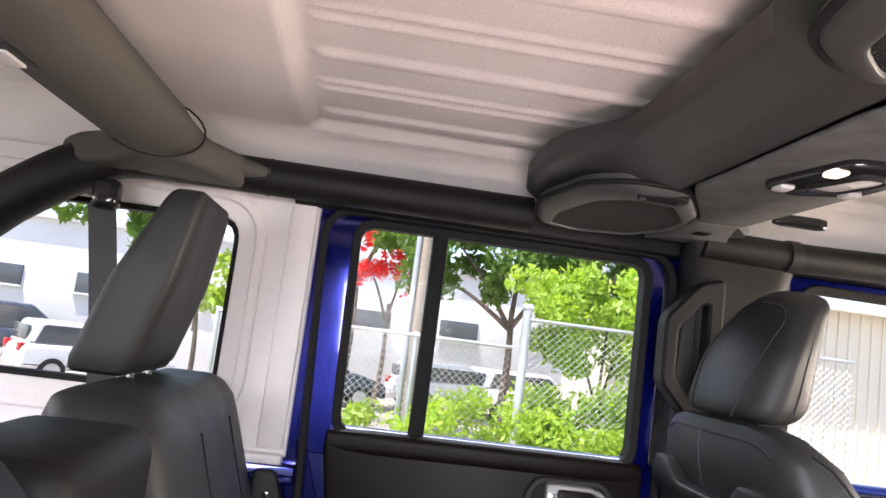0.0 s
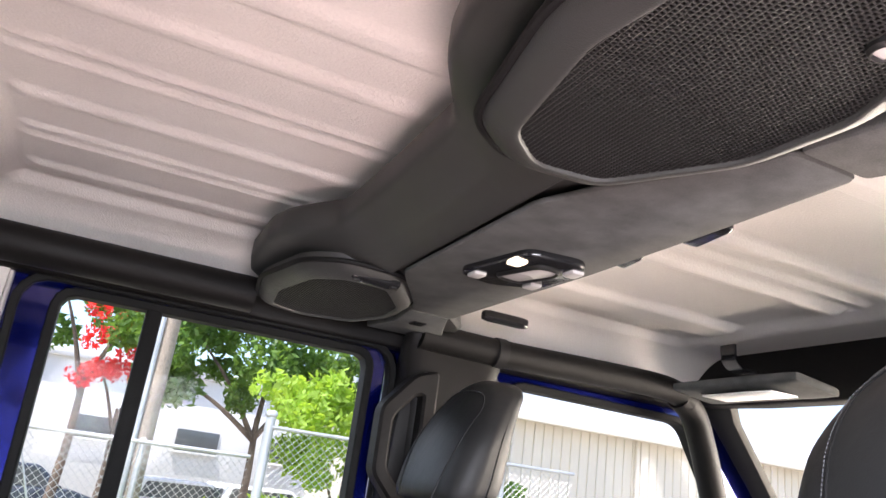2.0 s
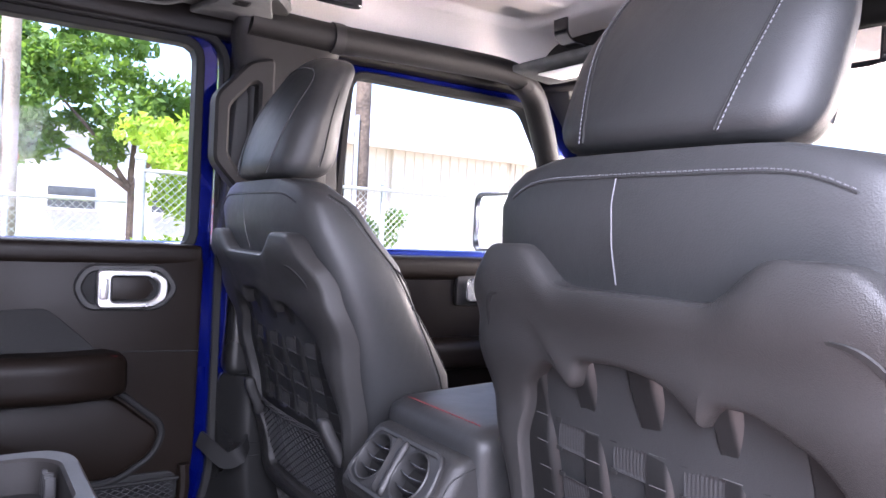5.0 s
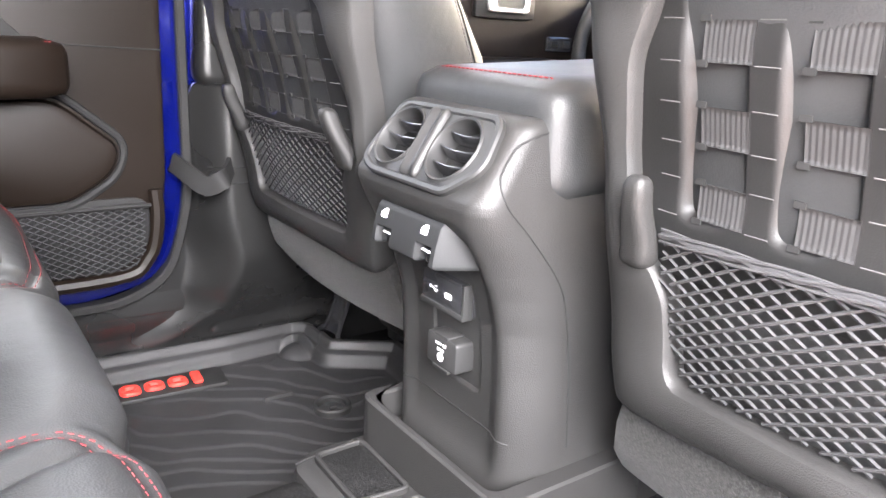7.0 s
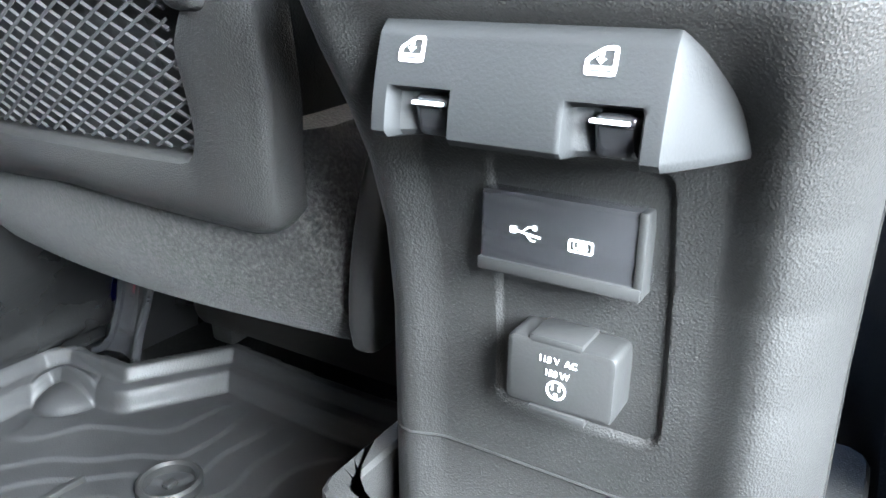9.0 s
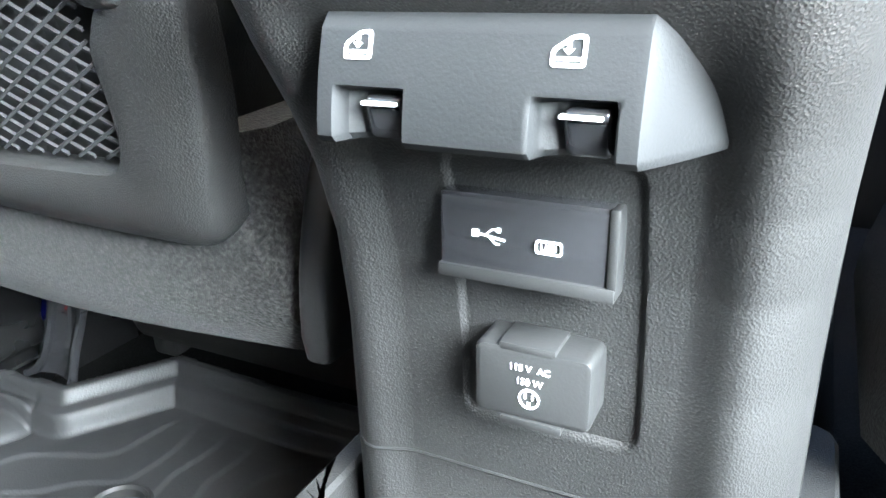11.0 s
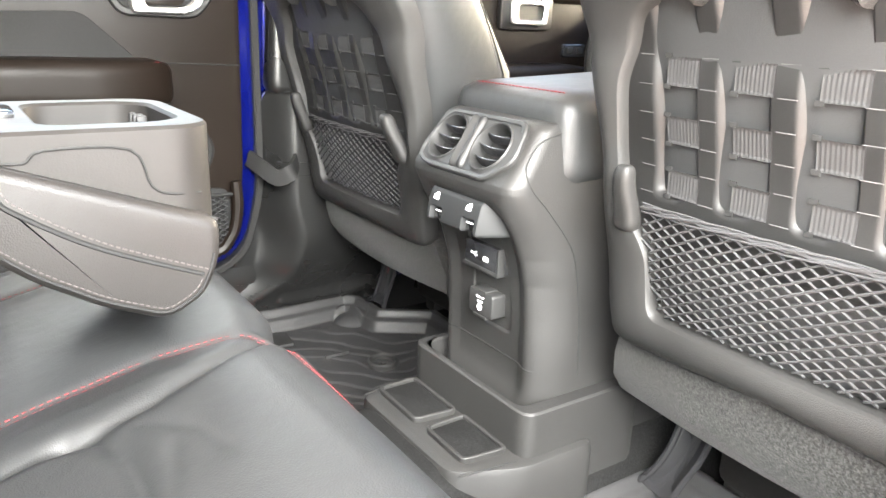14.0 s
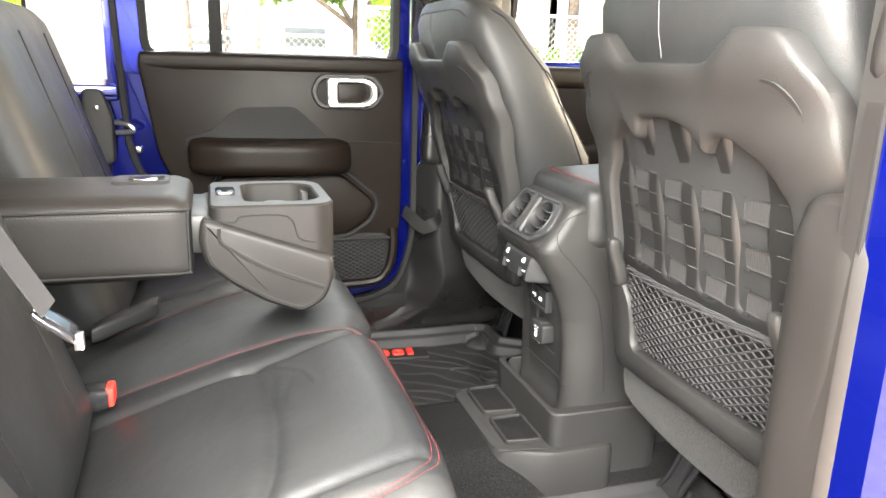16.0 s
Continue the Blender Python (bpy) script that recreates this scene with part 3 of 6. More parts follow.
# ---- doors ----
def rear_door():
    """The shut rear door: blue frame, glass with a divider, moulded trim, armrest, pull handle and net pocket."""
    d = thing("door_1", "shut blue rear door with brown-black trim, silver handle and glass", "door", kind="structure")
    win = rounded([(-0.745, 0.853), (-0.135, 0.853), (-0.135, 1.275), (-0.755, 1.275)], 0.03, 5)
    out = rounded([(-0.83, 0.80), (-0.088, 0.80), (-0.088, 1.296), (-0.826, 1.296)], 0.045, 5)
    part("window_frame", frame_ring(out, inset(win, -0.016), "y", 0.722, 0.765, 120), BLUE, d, "blue painted window frame")
    part("window_seal", frame_ring(inset(win, -0.018), win, "y", 0.714, 0.755, 120), SEALSHADE, d, "black rubber window seal")
    part("divider", box(-0.603, -0.572, 0.712, 0.75, 0.85, 1.278, 0.004), SEALSHADE, d, "black window divider bar")
    for x0, x1 in ((-0.75, -0.60), (-0.575, -0.13)):
        p = part("pane", box(x0, x1, 0.738, 0.742, 0.845, 1.28, 0), GLASS, d)
        p.visible_shadow = False
    body = rounded([(-0.835, 0.86), (-0.80, 0.60), (-0.68, 0.36), (-0.56, 0.188), (-0.235, 0.190), (-0.145, 0.212), (-0.098, 0.265), (-0.078, 0.36), (-0.066, 0.86)], 0.035, 5)
    part("door_shell", prism(body, "y", 0.725, 0.77, 0.012), BLUE, d, "blue painted door edge")
    trim = rounded([(-0.775, 0.845), (-0.735, 0.60), (-0.62, 0.37), (-0.52, 0.232), (-0.225, 0.232), (-0.16, 0.255), (-0.128, 0.31), (-0.114, 0.42), (-0.108, 0.845)], 0.03, 5)
    part("door_trim", prism(trim, "y", 0.692, 0.727, 0.008), DOORTRIM, d, "brown-black moulded door trim")
    part("belt_trim", soft_box((0.66, 0.05, 0.05), 0.018, 6, lambda p: (p.x - 0.44, p.y + 0.712, p.z + 0.834)), DOORTRIM, d, "black window ledge")
    # armrest, a black plate painting the shaded recess above it, and a lower bulge
    arch = rounded([(-0.675, 0.65), (-0.61, 0.665), (-0.545, 0.722), (-0.40, 0.727), (-0.315, 0.648), (-0.27, 0.56), (-0.66, 0.56)], 0.02, 4)
    part("pull_recess_shade", prism(arch, "y", 0.689, 0.72, 0.002), SEALSHADE, d, "black plate painted as the shaded recess over the armrest")
    arm = lambda p: (p.x - 0.465 + 0.0, p.y + 0.655 - 0.03 * min(1, max(0, (0.19 - abs(p.x)) / 0.1)), p.z + 0.606 - 0.012 * p.x)
    part("armrest", soft_box((0.40, 0.10, 0.088), 0.026, 10, arm), DOORTRIM, d, "padded brown-black armrest")
    part("armrest_stitch", stitches([(x, 0.612, 0.645 - 0.012 * (x + 0.465)) for x in steps(-0.64, -0.29, 12)], 0.006, 0.0008), REDTHREAD, d, "red stitching")
    seam = [(-0.265, 0.691, 0.637), (-0.112, 0.691, 0.632)]
    part("trim_seam", tube(seam, 0.0016, 6), SEALSHADE, d)
    bulge = rounded([(-0.60, 0.55), (-0.285, 0.555), (-0.19, 0.475), (-0.205, 0.43), (-0.275, 0.385), (-0.55, 0.385)], 0.03, 5)
    part("speaker_bulge", prism(bulge, "y", 0.668, 0.70, 0.014), DOORTRIM, d, "moulded lower bulge")
    # a thick black cord paints the shade of the groove round the bulge
    part("bulge_groove_shade", tube([(x, 0.690, z) for x, z in inset(bulge, -0.012)], 0.007, 8, closed=True), SEALSHADE, d)
    # handle
    bez = rounded([(-0.338, 0.722), (-0.195, 0.720), (-0.158, 0.765), (-0.193, 0.814), (-0.337, 0.812), (-0.362, 0.768)], 0.022, 5)
    part("handle_bezel", frame_ring(bez, inset(bez, 0.014), "y", 0.680, 0.70, 60), SMOOTH, d, "black handle bezel")
    part("handle_cup", prism(inset(bez, 0.006), "y", 0.690, 0.71, 0.002), SEALSHADE, d)
    part("cup_floor", prism(rounded([(-0.29, 0.742), (-0.225, 0.742), (-0.207, 0.765), (-0.225, 0.788), (-0.29, 0.788)], 0.008), "y", 0.686, 0.692, 0.002), DOORTRIM, d)
    ring_o = rounded([(-0.318, 0.727), (-0.215, 0.727), (-0.186, 0.745), (-0.186, 0.785), (-0.215, 0.803), (-0.318, 0.803)], 0.012, 4)
    ring_i = rounded([(-0.292, 0.739), (-0.222, 0.739), (-0.203, 0.752), (-0.203, 0.778), (-0.222, 0.791), (-0.292, 0.791)], 0.008, 4)
    h = part("door_handle", frame_ring(ring_o, ring_i, "y", 0.666, 0.684, 60), CHROME, d, "satin silver pull handle")
    part("lock_button", box(-0.314, -0.298, 0.660, 0.68, 0.745, 0.785, 0.003), CHROME, h)
    # pocket
    pocket = rounded([(-0.50, 0.255), (-0.20, 0.255), (-0.148, 0.30), (-0.148, 0.385), (-0.50, 0.385)], 0.03, 5)
    # black plate on the trim paints the shaded depth behind the net
    part("pocket_shade", prism(pocket, "y", 0.687, 0.70, 0.002), SEALSHADE, d)
    part("pocket_frame", tube(smooth_line([(-0.50, 0.672, 0.248), (-0.22, 0.668, 0.248), (-0.158, 0.668, 0.28), (-0.140, 0.668, 0.34), (-0.140, 0.672, 0.40)], 5), 0.012, 8), DOORTRIM, d, "moulded pocket frame")
    part("pocket_net", net(-0.50, -0.155, 0.26, 0.372, 0.020, 0.011, lambda u, w, o: (u, 0.667 + o * 0.3, w), 0.0013), CORD, d, "dark mesh pocket net", smooth=False)
    part("pocket_hem", tube([(-0.50, 0.667, 0.374), (-0.15, 0.667, 0.374)], 0.004, 6), SEALSHADE, d)
    # check strap
    part("check_strap", ribbon(smooth_line([(-0.10, 0.705, 0.44), (-0.085, 0.67, 0.425), (-0.06, 0.64, 0.405), (-0.035, 0.625, 0.42), (-0.01, 0.66, 0.435)], 5), (0, 0.2, 1), 0.017, 0.007), SEALSHADE, d, "crumpled black webbing door check strap")
    part("hinge_bolt", soft_box((0.02, 0.012, 0.02), 0.006, 4, lambda p: (p.x - 0.785, p.y + 0.722, p.z + 0.615)), STEEL, d)
    part("latch_striker", tube(smooth_line([(-0.83, 0.70, 0.685), (-0.80, 0.685, 0.68), (-0.79, 0.685, 0.665), (-0.83, 0.70, 0.66)], 4), 0.006, 8), CHROME, d, "bright metal latch striker")
    return d


rear_door()
latch = thing("latch_cover", "black plastic latch cover on the door jamb", "trim")
part("cover", prism(rounded([(-0.90, 0.585), (-0.835, 0.585), (-0.835, 0.70), (-0.855, 0.765), (-0.90, 0.765)], 0.015), "y", 0.682, 0.73, 0.008), PLASTIC, latch)
for z in (0.61, 0.72):
    part("screw", soft_box((0.012, 0.006, 0.012), 0.0025, 4, lambda p: (p.x - 0.868, p.y + 0.681, p.z + z)), STEEL, latch)


def front_door(name, s, label):
    d = thing(name, label, "door", kind="structure")
    win = rounded([(0.205, 0.835), (1.00, 0.835), (0.985, 0.90), (0.765, 1.262), (0.235, 1.268)], 0.035, 5)
    out = rounded([(0.045, 0.79), (1.175, 0.79), (1.10, 0.93), (0.80, 1.298), (0.05, 1.298)], 0.04, 5)
    part("window_frame", frame_ring(out, inset(win, -0.016), "y", 0.722 * s, 0.765 * s, 130), BLUE, d, "blue painted window frame")
    part("window_seal", frame_ring(inset(win, -0.018), win, "y", 0.714 * s, 0.755 * s, 130), SEALSHADE, d)
    p = part("pane", prism(inset(win, -0.01), "y", 0.738 * s, 0.742 * s), GLASS, d)
    p.visible_shadow = False
    part("door_shell", prism(rounded([(0.05, 0.86), (0.05, 0.17), (1.17, 0.17), (1.17, 0.86)], 0.04), "y", 0.728 * s, 0.77 * s, 0.01), BLUE, d)
    part("door_trim", prism(rounded([(0.10, 0.84), (0.10, 0.22), (1.12, 0.22), (1.12, 0.84)], 0.04), "y", 0.69 * s, 0.73 * s, 0.01), DOORTRIM, d, "black moulded door trim")
    part("belt_trim", soft_box((1.0, 0.06, 0.06), 0.02, 6, lambda p: (p.x + 0.62, p.y + 0.705 * s, p.z + 0.815)), DOORTRIM, d)
    part("armrest", soft_box((0.55, 0.10, 0.075), 0.024, 8, lambda p: (p.x + 0.52, p.y + 0.66 * s, p.z + 0.60)), DOORTRIM, d)
    sw = part("switch_panel", soft_box((0.082, 0.014, 0.036), 0.006, 5, lambda p: (p.x + 0.793, p.y + 0.688 * s, p.z + 0.669)), GLOSSY, d, "gloss black switch panel")
    for k in (-1, 1):
        part("switch_button", soft_box((0.020, 0.008, 0.016), 0.003, 4, lambda p: (p.x + 0.793 + 0.018 * k, p.y + 0.680 * s, p.z + 0.669)), SMOOTH, sw)
    part("handle_bezel", soft_box((0.17, 0.02, 0.085), 0.009, 5, lambda p: (p.x + 0.62, p.y + 0.685 * s, p.z + 0.76)), SMOOTH, d)
    part("door_handle", frame_ring(rounded([(0.56, 0.73), (0.68, 0.73), (0.68, 0.79), (0.56, 0.79)], 0.012), rounded([(0.585, 0.742), (0.665, 0.742), (0.665, 0.778), (0.585, 0.778)], 0.008), "y", 0.664 * s, 0.68 * s, 40), CHROME, d, "satin silver pull handle")
    return d


front_door("door_2", 1, "shut blue front door with black trim and glass")
front_door("door_3", -1, "shut blue front door with black trim and glass")


# ---- padded sport bars ----
def sport_bar(s):
    bar = thing("sport_bar", "black padded roll bar along the roof edge", "roll bar", "padded roll bars")
    part("rear_rail", tube([(x, (0.628 - 0.012 * max(0, -x - 0.9)) * s, 1.332) for x in steps(-1.16, -0.42, 10)], 0.036, 14), PADDING, bar, "black padded bar")
    part("pad_seam", tube([(-0.945 + 0.001 * math.cos(a), 0.628 * s + 0.0372 * math.cos(a), 1.332 + 0.0372 * math.sin(a)) for a in steps(0, 2 * math.pi, 24)[:-1]], 0.0012, 5, closed=True), SEALSHADE, bar)
    part("front_rail", tube(smooth_line([(-0.06 if s > 0 else 0.04, 0.618 * s, 1.325), (0.14, 0.622 * s, 1.322), (0.40, 0.625 * s, 1.328), (0.62, 0.625 * s, 1.328), (0.70, 0.63 * s, 1.305)], 6), 0.031, 14), PADDING, bar, "black padded bar")
    part("clamp", tube([(0.125, 0.621 * s, 1.322), (0.150, 0.621 * s, 1.322)], 0.034, 14), SMOOTH, bar)
    part("pillar_bar", tube(smooth_line([(0.67, 0.63 * s, 1.315), (0.73, 0.645 * s, 1.28), (0.78, 0.66 * s, 1.20), (0.86, 0.68 * s, 1.02), (0.95, 0.69 * s, 0.86)], 6), 0.034, 12), PADDING, bar, "black pillar cover")
    part("rear_leg", tube(smooth_line([(-1.10, 0.62 * s, 1.335), (-1.25, 0.62 * s, 1.32), (-1.42, 0.63 * s, 1.22), (-1.75, 0.65 * s, 0.95)], 6), [0.040] * 7 + [0.05] * 6 + [0.055] * 6, 14), PADDING, bar, "black padded rear leg")
    return bar


for s in (1, -1):
    sport_bar(s)

rear_hoop = thing("rear_cross_bar", "grey fabric covered cross bar over the rear seat", "roll bar", "padded roll bars")
bend = [(-0.95, 0.628, 1.334), (-1.02, 0.605, 1.338), (-1.08, 0.53, 1.345), (-1.118, 0.41, 1.352), (-1.130, 0.27, 1.356), (-1.135, 0.0, 1.358)]
path = smooth_line(bend + [(x, -y, z) for x, y, z in reversed(bend[:-1])], 6)
wide = [0.037 + 0.043 * min(1, max(0, (0.60 - abs(p.y)) / 0.22)) for p in path]
part("pad", tube(path, wide, 18, flat=0.62), TRIM, rear_hoop)
for s in (1, -1):
    part("corner_cover", prism(rounded([(-0.97, 0.655 * s), (-1.36, 0.655 * s), (-1.30, 0.575 * s), (-1.20, 0.50 * s), (-1.14, 0.40 * s), (-1.05, 0.45 * s), (-1.0, 0.56 * s)], 0.03), "z", 1.300, 1.36, 0.016, seg=3), TRIM, rear_hoop, "grey moulded corner cover")
    ring = [Vector((-1.116, 0.42 * s, 1.352)) + Vector((0.078 * math.cos(a), 0.03 * math.cos(a) * s, 0.050 * math.sin(a))) for a in steps(0, 2 * math.pi, 28)[:-1]]
    part("cover_seam", tube(ring, 0.0018, 5, closed=True), SEALSHADE, rear_hoop)
    for k in range(3):
        part("cover_slot", tube([(-1.20 + 0.008 * k, 0.575 * s, 1.2995), (-1.193 + 0.008 * k, 0.595 * s, 1.2995)], 0.0012, 5), SEALSHADE, rear_hoop)
lamp2 = part("cargo_lamp", soft_box((0.05, 0.09, 0.014), 0.006, 5, lambda p: (p.x - 1.155, p.y + 0.0, p.z + 1.312)), SMOOTH, rear_hoop, "small dark lamp housing")
part("lens", soft_box((0.03, 0.05, 0.006), 0.0025, 4, lambda p: (p.x - 1.155, p.y, p.z + 1.304)), LENSOFF, lamp2)


# ---- overhead speaker bar ----
overhead = thing("overhead_console", "grey overhead bar with two speaker pods and dome lamps", "overhead console")


def bar_edge(y):
    """Rear and front edge of the overhead bar at a place across the vehicle."""
    a = abs(y)
    back = float(np.interp(a, [0.0, 0.185, 0.205, 0.29, 0.315, 0.37, 0.52, 0.60, 0.66], [-0.380, -0.383, -0.388, -0.437, -0.448, -0.459, -0.457, -0.442, -0.410]))
    front = lerp_table([(0.0, -0.072), (0.30, -0.085), (0.42, -0.072), (0.60, 0.02), (0.66, 0.03)], a)
    return back, front


rings = []
for y in steps(-0.66, 0.66, 110):
    b, f = bar_edge(y)
    pod = blend((abs(y) - 0.17) / 0.13)
    fold = -0.322 - 0.02 * pod
    back = [(b + 0.10, 1.452), (b + 0.016, 1.424), (b + 0.004, 1.418), (b, 1.410), (b, 1.384), (b + 0.002, 1.377), (b + 0.008, 1.372), (b + 0.018, 1.369)]
    back += [(b + 0.018 + (fold - b - 0.018) * k, 1.369 - (0.0245 + 0.004 * pod) * k) for k in (0.3, 0.6, 0.88, 0.96)]
    back += [(fold + 0.004, 1.3435 - 0.004 * pod), (-0.300, 1.3375), (-0.279, 1.3342), (-0.274, 1.3340)]
    rings.append([(x, y, z) for x, z in back] + [(-0.270, y, 1.335), (-0.262, y, 1.345), (f - 0.03, y, 1.337), (f - 0.008, y, 1.340), (f, y, 1.350), (f - 0.02, y, 1.445)])
bar_shell = part("shell", loft(rings), BARGREY, overhead, "dark grey moulded shell")
panel = rounded([(-0.266, -0.175), (-0.268, 0.205), (-0.240, 0.262), (-0.170, 0.395), (-0.163, 0.429), (-0.072, 0.429), (-0.070, 0.20), (-0.066, 0.0), (-0.072, -0.25), (-0.080, -0.429), (-0.163, -0.429), (-0.170, -0.395), (-0.240, -0.25)], 0.014, 4)
part("headliner_panel", prism(panel, "z", 1.336, 1.326, 0.006), LINER, overhead, "grey fabric headliner panel")
for s in (1, -1):
    part("side_panel", prism(rounded([(-0.163, 0.433 * s), (-0.079, 0.433 * s), (-0.045, 0.53 * s), (0.01, 0.66 * s), (-0.17, 0.66 * s), (-0.145, 0.55 * s)], 0.008), "z", 1.34, 1.3255, 0.004), LINER, overhead, "grey fabric end panel")
    v = part("air_outlet", frame_ring(rrect(0.036, 0.040, 0.009, 4, -0.106, 0.523 * s), rrect(0.026, 0.030, 0.005, 4, -0.106, 0.523 * s), "z", 1.3240, 1.330, 32), SMOOTH, overhead, "small black vent surround")
    part("vent_mesh", net(-0.119, -0.093, 0.508 * s if s > 0 else 0.538 * s, 0.538 * s if s > 0 else 0.508 * s, 0.005, 0.005, lambda u, w, o: (u, w, 1.3245), 0.0009), SEALSHADE, v, smooth=False)


def speaker_pod(s):
    foot = rounded([(-0.437, 0.47 * s), (-0.405, 0.295 * s), (-0.345, 0.246 * s), (-0.245, 0.256 * s), (-0.170, 0.39 * s), (-0.163, 0.51 * s), (-0.205, 0.63 * s), (-0.32, 0.662 * s), (-0.412, 0.635 * s)], 0.03, 5)
    hole = rounded([(-0.403, 0.47 * s), (-0.378, 0.325 * s), (-0.333, 0.283 * s), (-0.262, 0.290 * s), (-0.196, 0.405 * s), (-0.190, 0.50 * s), (-0.228, 0.60 * s), (-0.32, 0.630 * s), (-0.386, 0.60 * s)], 0.016, 5)
    cx, cy = -0.30, 0.45 * s
    o, i = outline_round(foot, cx, cy, 120), outline_round(hole, cx, cy, 120)
    lines = [(o, 1.350), (o, 1.337), (inset(o, 0.002), 1.3335)]
    lines += [([(a[0] * (1 - t) + b[0] * t, a[1] * (1 - t) + b[1] * t) for a, b in zip(o, i)], 1.3335 - 0.0185 * math.sin(math.pi / 2 * t ** 0.8)) for t in (0.2, 0.45, 0.7, 0.85)]
    lines += [(inset(i, -0.002), 1.3148), (i, 1.3155), (inset(i, 0.0015), 1.3180), (inset(i, 0.0015), 1.332)]
    pod = part("speaker_pod", loft([[(x, y, z) for x, y in line] for line, z in lines], cap=False), BARGREY, overhead, "dark grey speaker bezel")
    rim = inset(foot, -0.002)
    # solid black cord paints the shadow between bezel and bar
    part("bezel_gap_shade", tube([(x, y, 1.3365) for x, y in rim], 0.0045, 8, closed=True), SEALSHADE, pod, "black cord painted as the shadow gap")
    part("grille_backing", prism(hole, "z", 1.3265, 1.330), SEALSHADE, pod)
    # perforated grille: rows of small raised pads between holes
    bm = bmesh.new()
    c = Vector((-0.29, 0.44 * s))
    line = [Vector(p) for p in inset(hole, 0.001)]

    def inside(x, y):
        n, hit = len(line), False
        for i in range(n):
            a, b = line[i], line[i - 1]
            if (a.y > y) != (b.y > y) and x < (b.x - a.x) * (y - a.y) / (b.y - a.y) + a.x:
                hit = not hit
        return hit

    g = 0.0046
    for i in range(-30, 31):
        for j in range(-48, 49):
            x, y = c.x + i * g, c.y + j * g * 0.9 + (g * 0.45 if i % 2 else 0)
            if not inside(x, y):
                continue
            # one cell: a square plate with a round hole
            o = [(x - g / 2, y - g * 0.45), (x + g / 2, y - g * 0.45), (x + g / 2, y + g * 0.45), (x - g / 2, y + g * 0.45)]
            top = [bm.verts.new((px, py, 1.3185)) for px, py in o]
            low = [bm.verts.new((x + (px - x) * 0.55, y + (py - y) * 0.62, 1.3190)) for px, py in o]
            deep = [bm.verts.new((x + (px - x) * 0.5, y + (py - y) * 0.58, 1.3225)) for px, py in o]
            for k in range(4):
                m = (k + 1) % 4
                bm.faces.new((top[k], top[m], low[m], low[k]))
                bm.faces.new((low[k], low[m], deep[m], deep[k]))
    part("grille", bm, SMOOTH, pod, "black perforated speaker grille", smooth=False)
    if s > 0:
        lamp = part("pod_lamp", soft_box((0.085, 0.020, 0.012), 0.0045, 5, lambda p: (p.x - 0.290, p.y + 0.272, p.z + 1.3225 - 0.25 * p.y)), GLOSSY, pod, "small black button strip")
        for k in (-1, 1):
            part("button", soft_box((0.012, 0.010, 0.006), 0.002, 3, lambda p: (p.x - 0.290 + 0.032 * k, p.y + 0.272, p.z + 1.3172)), SMOOTH, lamp)
    else:
        lamp = part("pod_lamp", frame_ring([(-0.252 + 0.012 * math.cos(a), -0.575 + 0.012 * math.sin(a)) for a in steps(0, 2 * math.pi, 28)[:-1]], [(-0.252 + 0.007 * math.cos(a), -0.575 + 0.007 * math.sin(a)) for a in steps(0, 2 * math.pi, 28)[:-1]], "z", 1.3125, 1.330, 32), SMOOTH, pod, "small round lamp ring")
        part("lens", soft_box((0.015, 0.015, 0.006), 0.0028, 4, lambda p: (p.x - 0.252, p.y - 0.575, p.z + 1.3165)), LENSOFF, lamp)


for s in (1, -1):
    speaker_pod(s)

lamp_out = rounded([(-0.223, 0.10), (-0.195, -0.05), (-0.115, -0.062), (-0.093, -0.03), (-0.098, 0.078), (-0.165, 0.118)], 0.018, 4)
dome = part("dome_lamp", prism(lamp_out, "z", 1.327, 1.315, 0.004), GLOSSY, overhead, "gloss black dome lamp unit")
part("centre_ring", frame_ring(rounded([(-0.188, 0.058), (-0.165, -0.03), (-0.128, -0.03), (-0.122, 0.0), (-0.142, 0.062)], 0.012), rounded([(-0.182, 0.053), (-0.161, -0.023), (-0.132, -0.024), (-0.128, -0.001), (-0.146, 0.056)], 0.01), "z", 1.309, 1.316, 40), SMOOTH, dome)
part("centre_lens", prism(rounded([(-0.182, 0.053), (-0.161, -0.023), (-0.132, -0.024), (-0.128, -0.001), (-0.146, 0.056)], 0.01), "z", 1.316, 1.311, 0.002), LENSOFF, dome, "frosted centre lens")
for cx, cy, lit in ((-0.193, -0.018, True), (-0.203, 0.078, False), (-0.112, -0.03, False), (-0.118, 0.066, False)):
    part("map_lens", soft_box((0.020, 0.027, 0.008), 0.0035, 4, lambda p: (p.x + cx, p.y + cy, p.z + 1.314)), LENS if lit else LENSOFF, dome, "lit map light" if lit else "unlit map light")


# ---- front seats ----
def back_x(z):
    """The rear face of the seat back, leaning rearwards with height."""
    return lerp_table([(0.30, 0.060), (0.42, 0.044), (0.56, 0.026), (0.70, 0.002), (0.80, -0.030), (0.87, -0.058), (0.93, -0.066), (1.0, -0.055)], z)


def shell_point(v, z, off):
    """A place on the shell: v across, z up, off inwards."""
    return (back_x(z) + 0.25 * v * v + off, v, z)


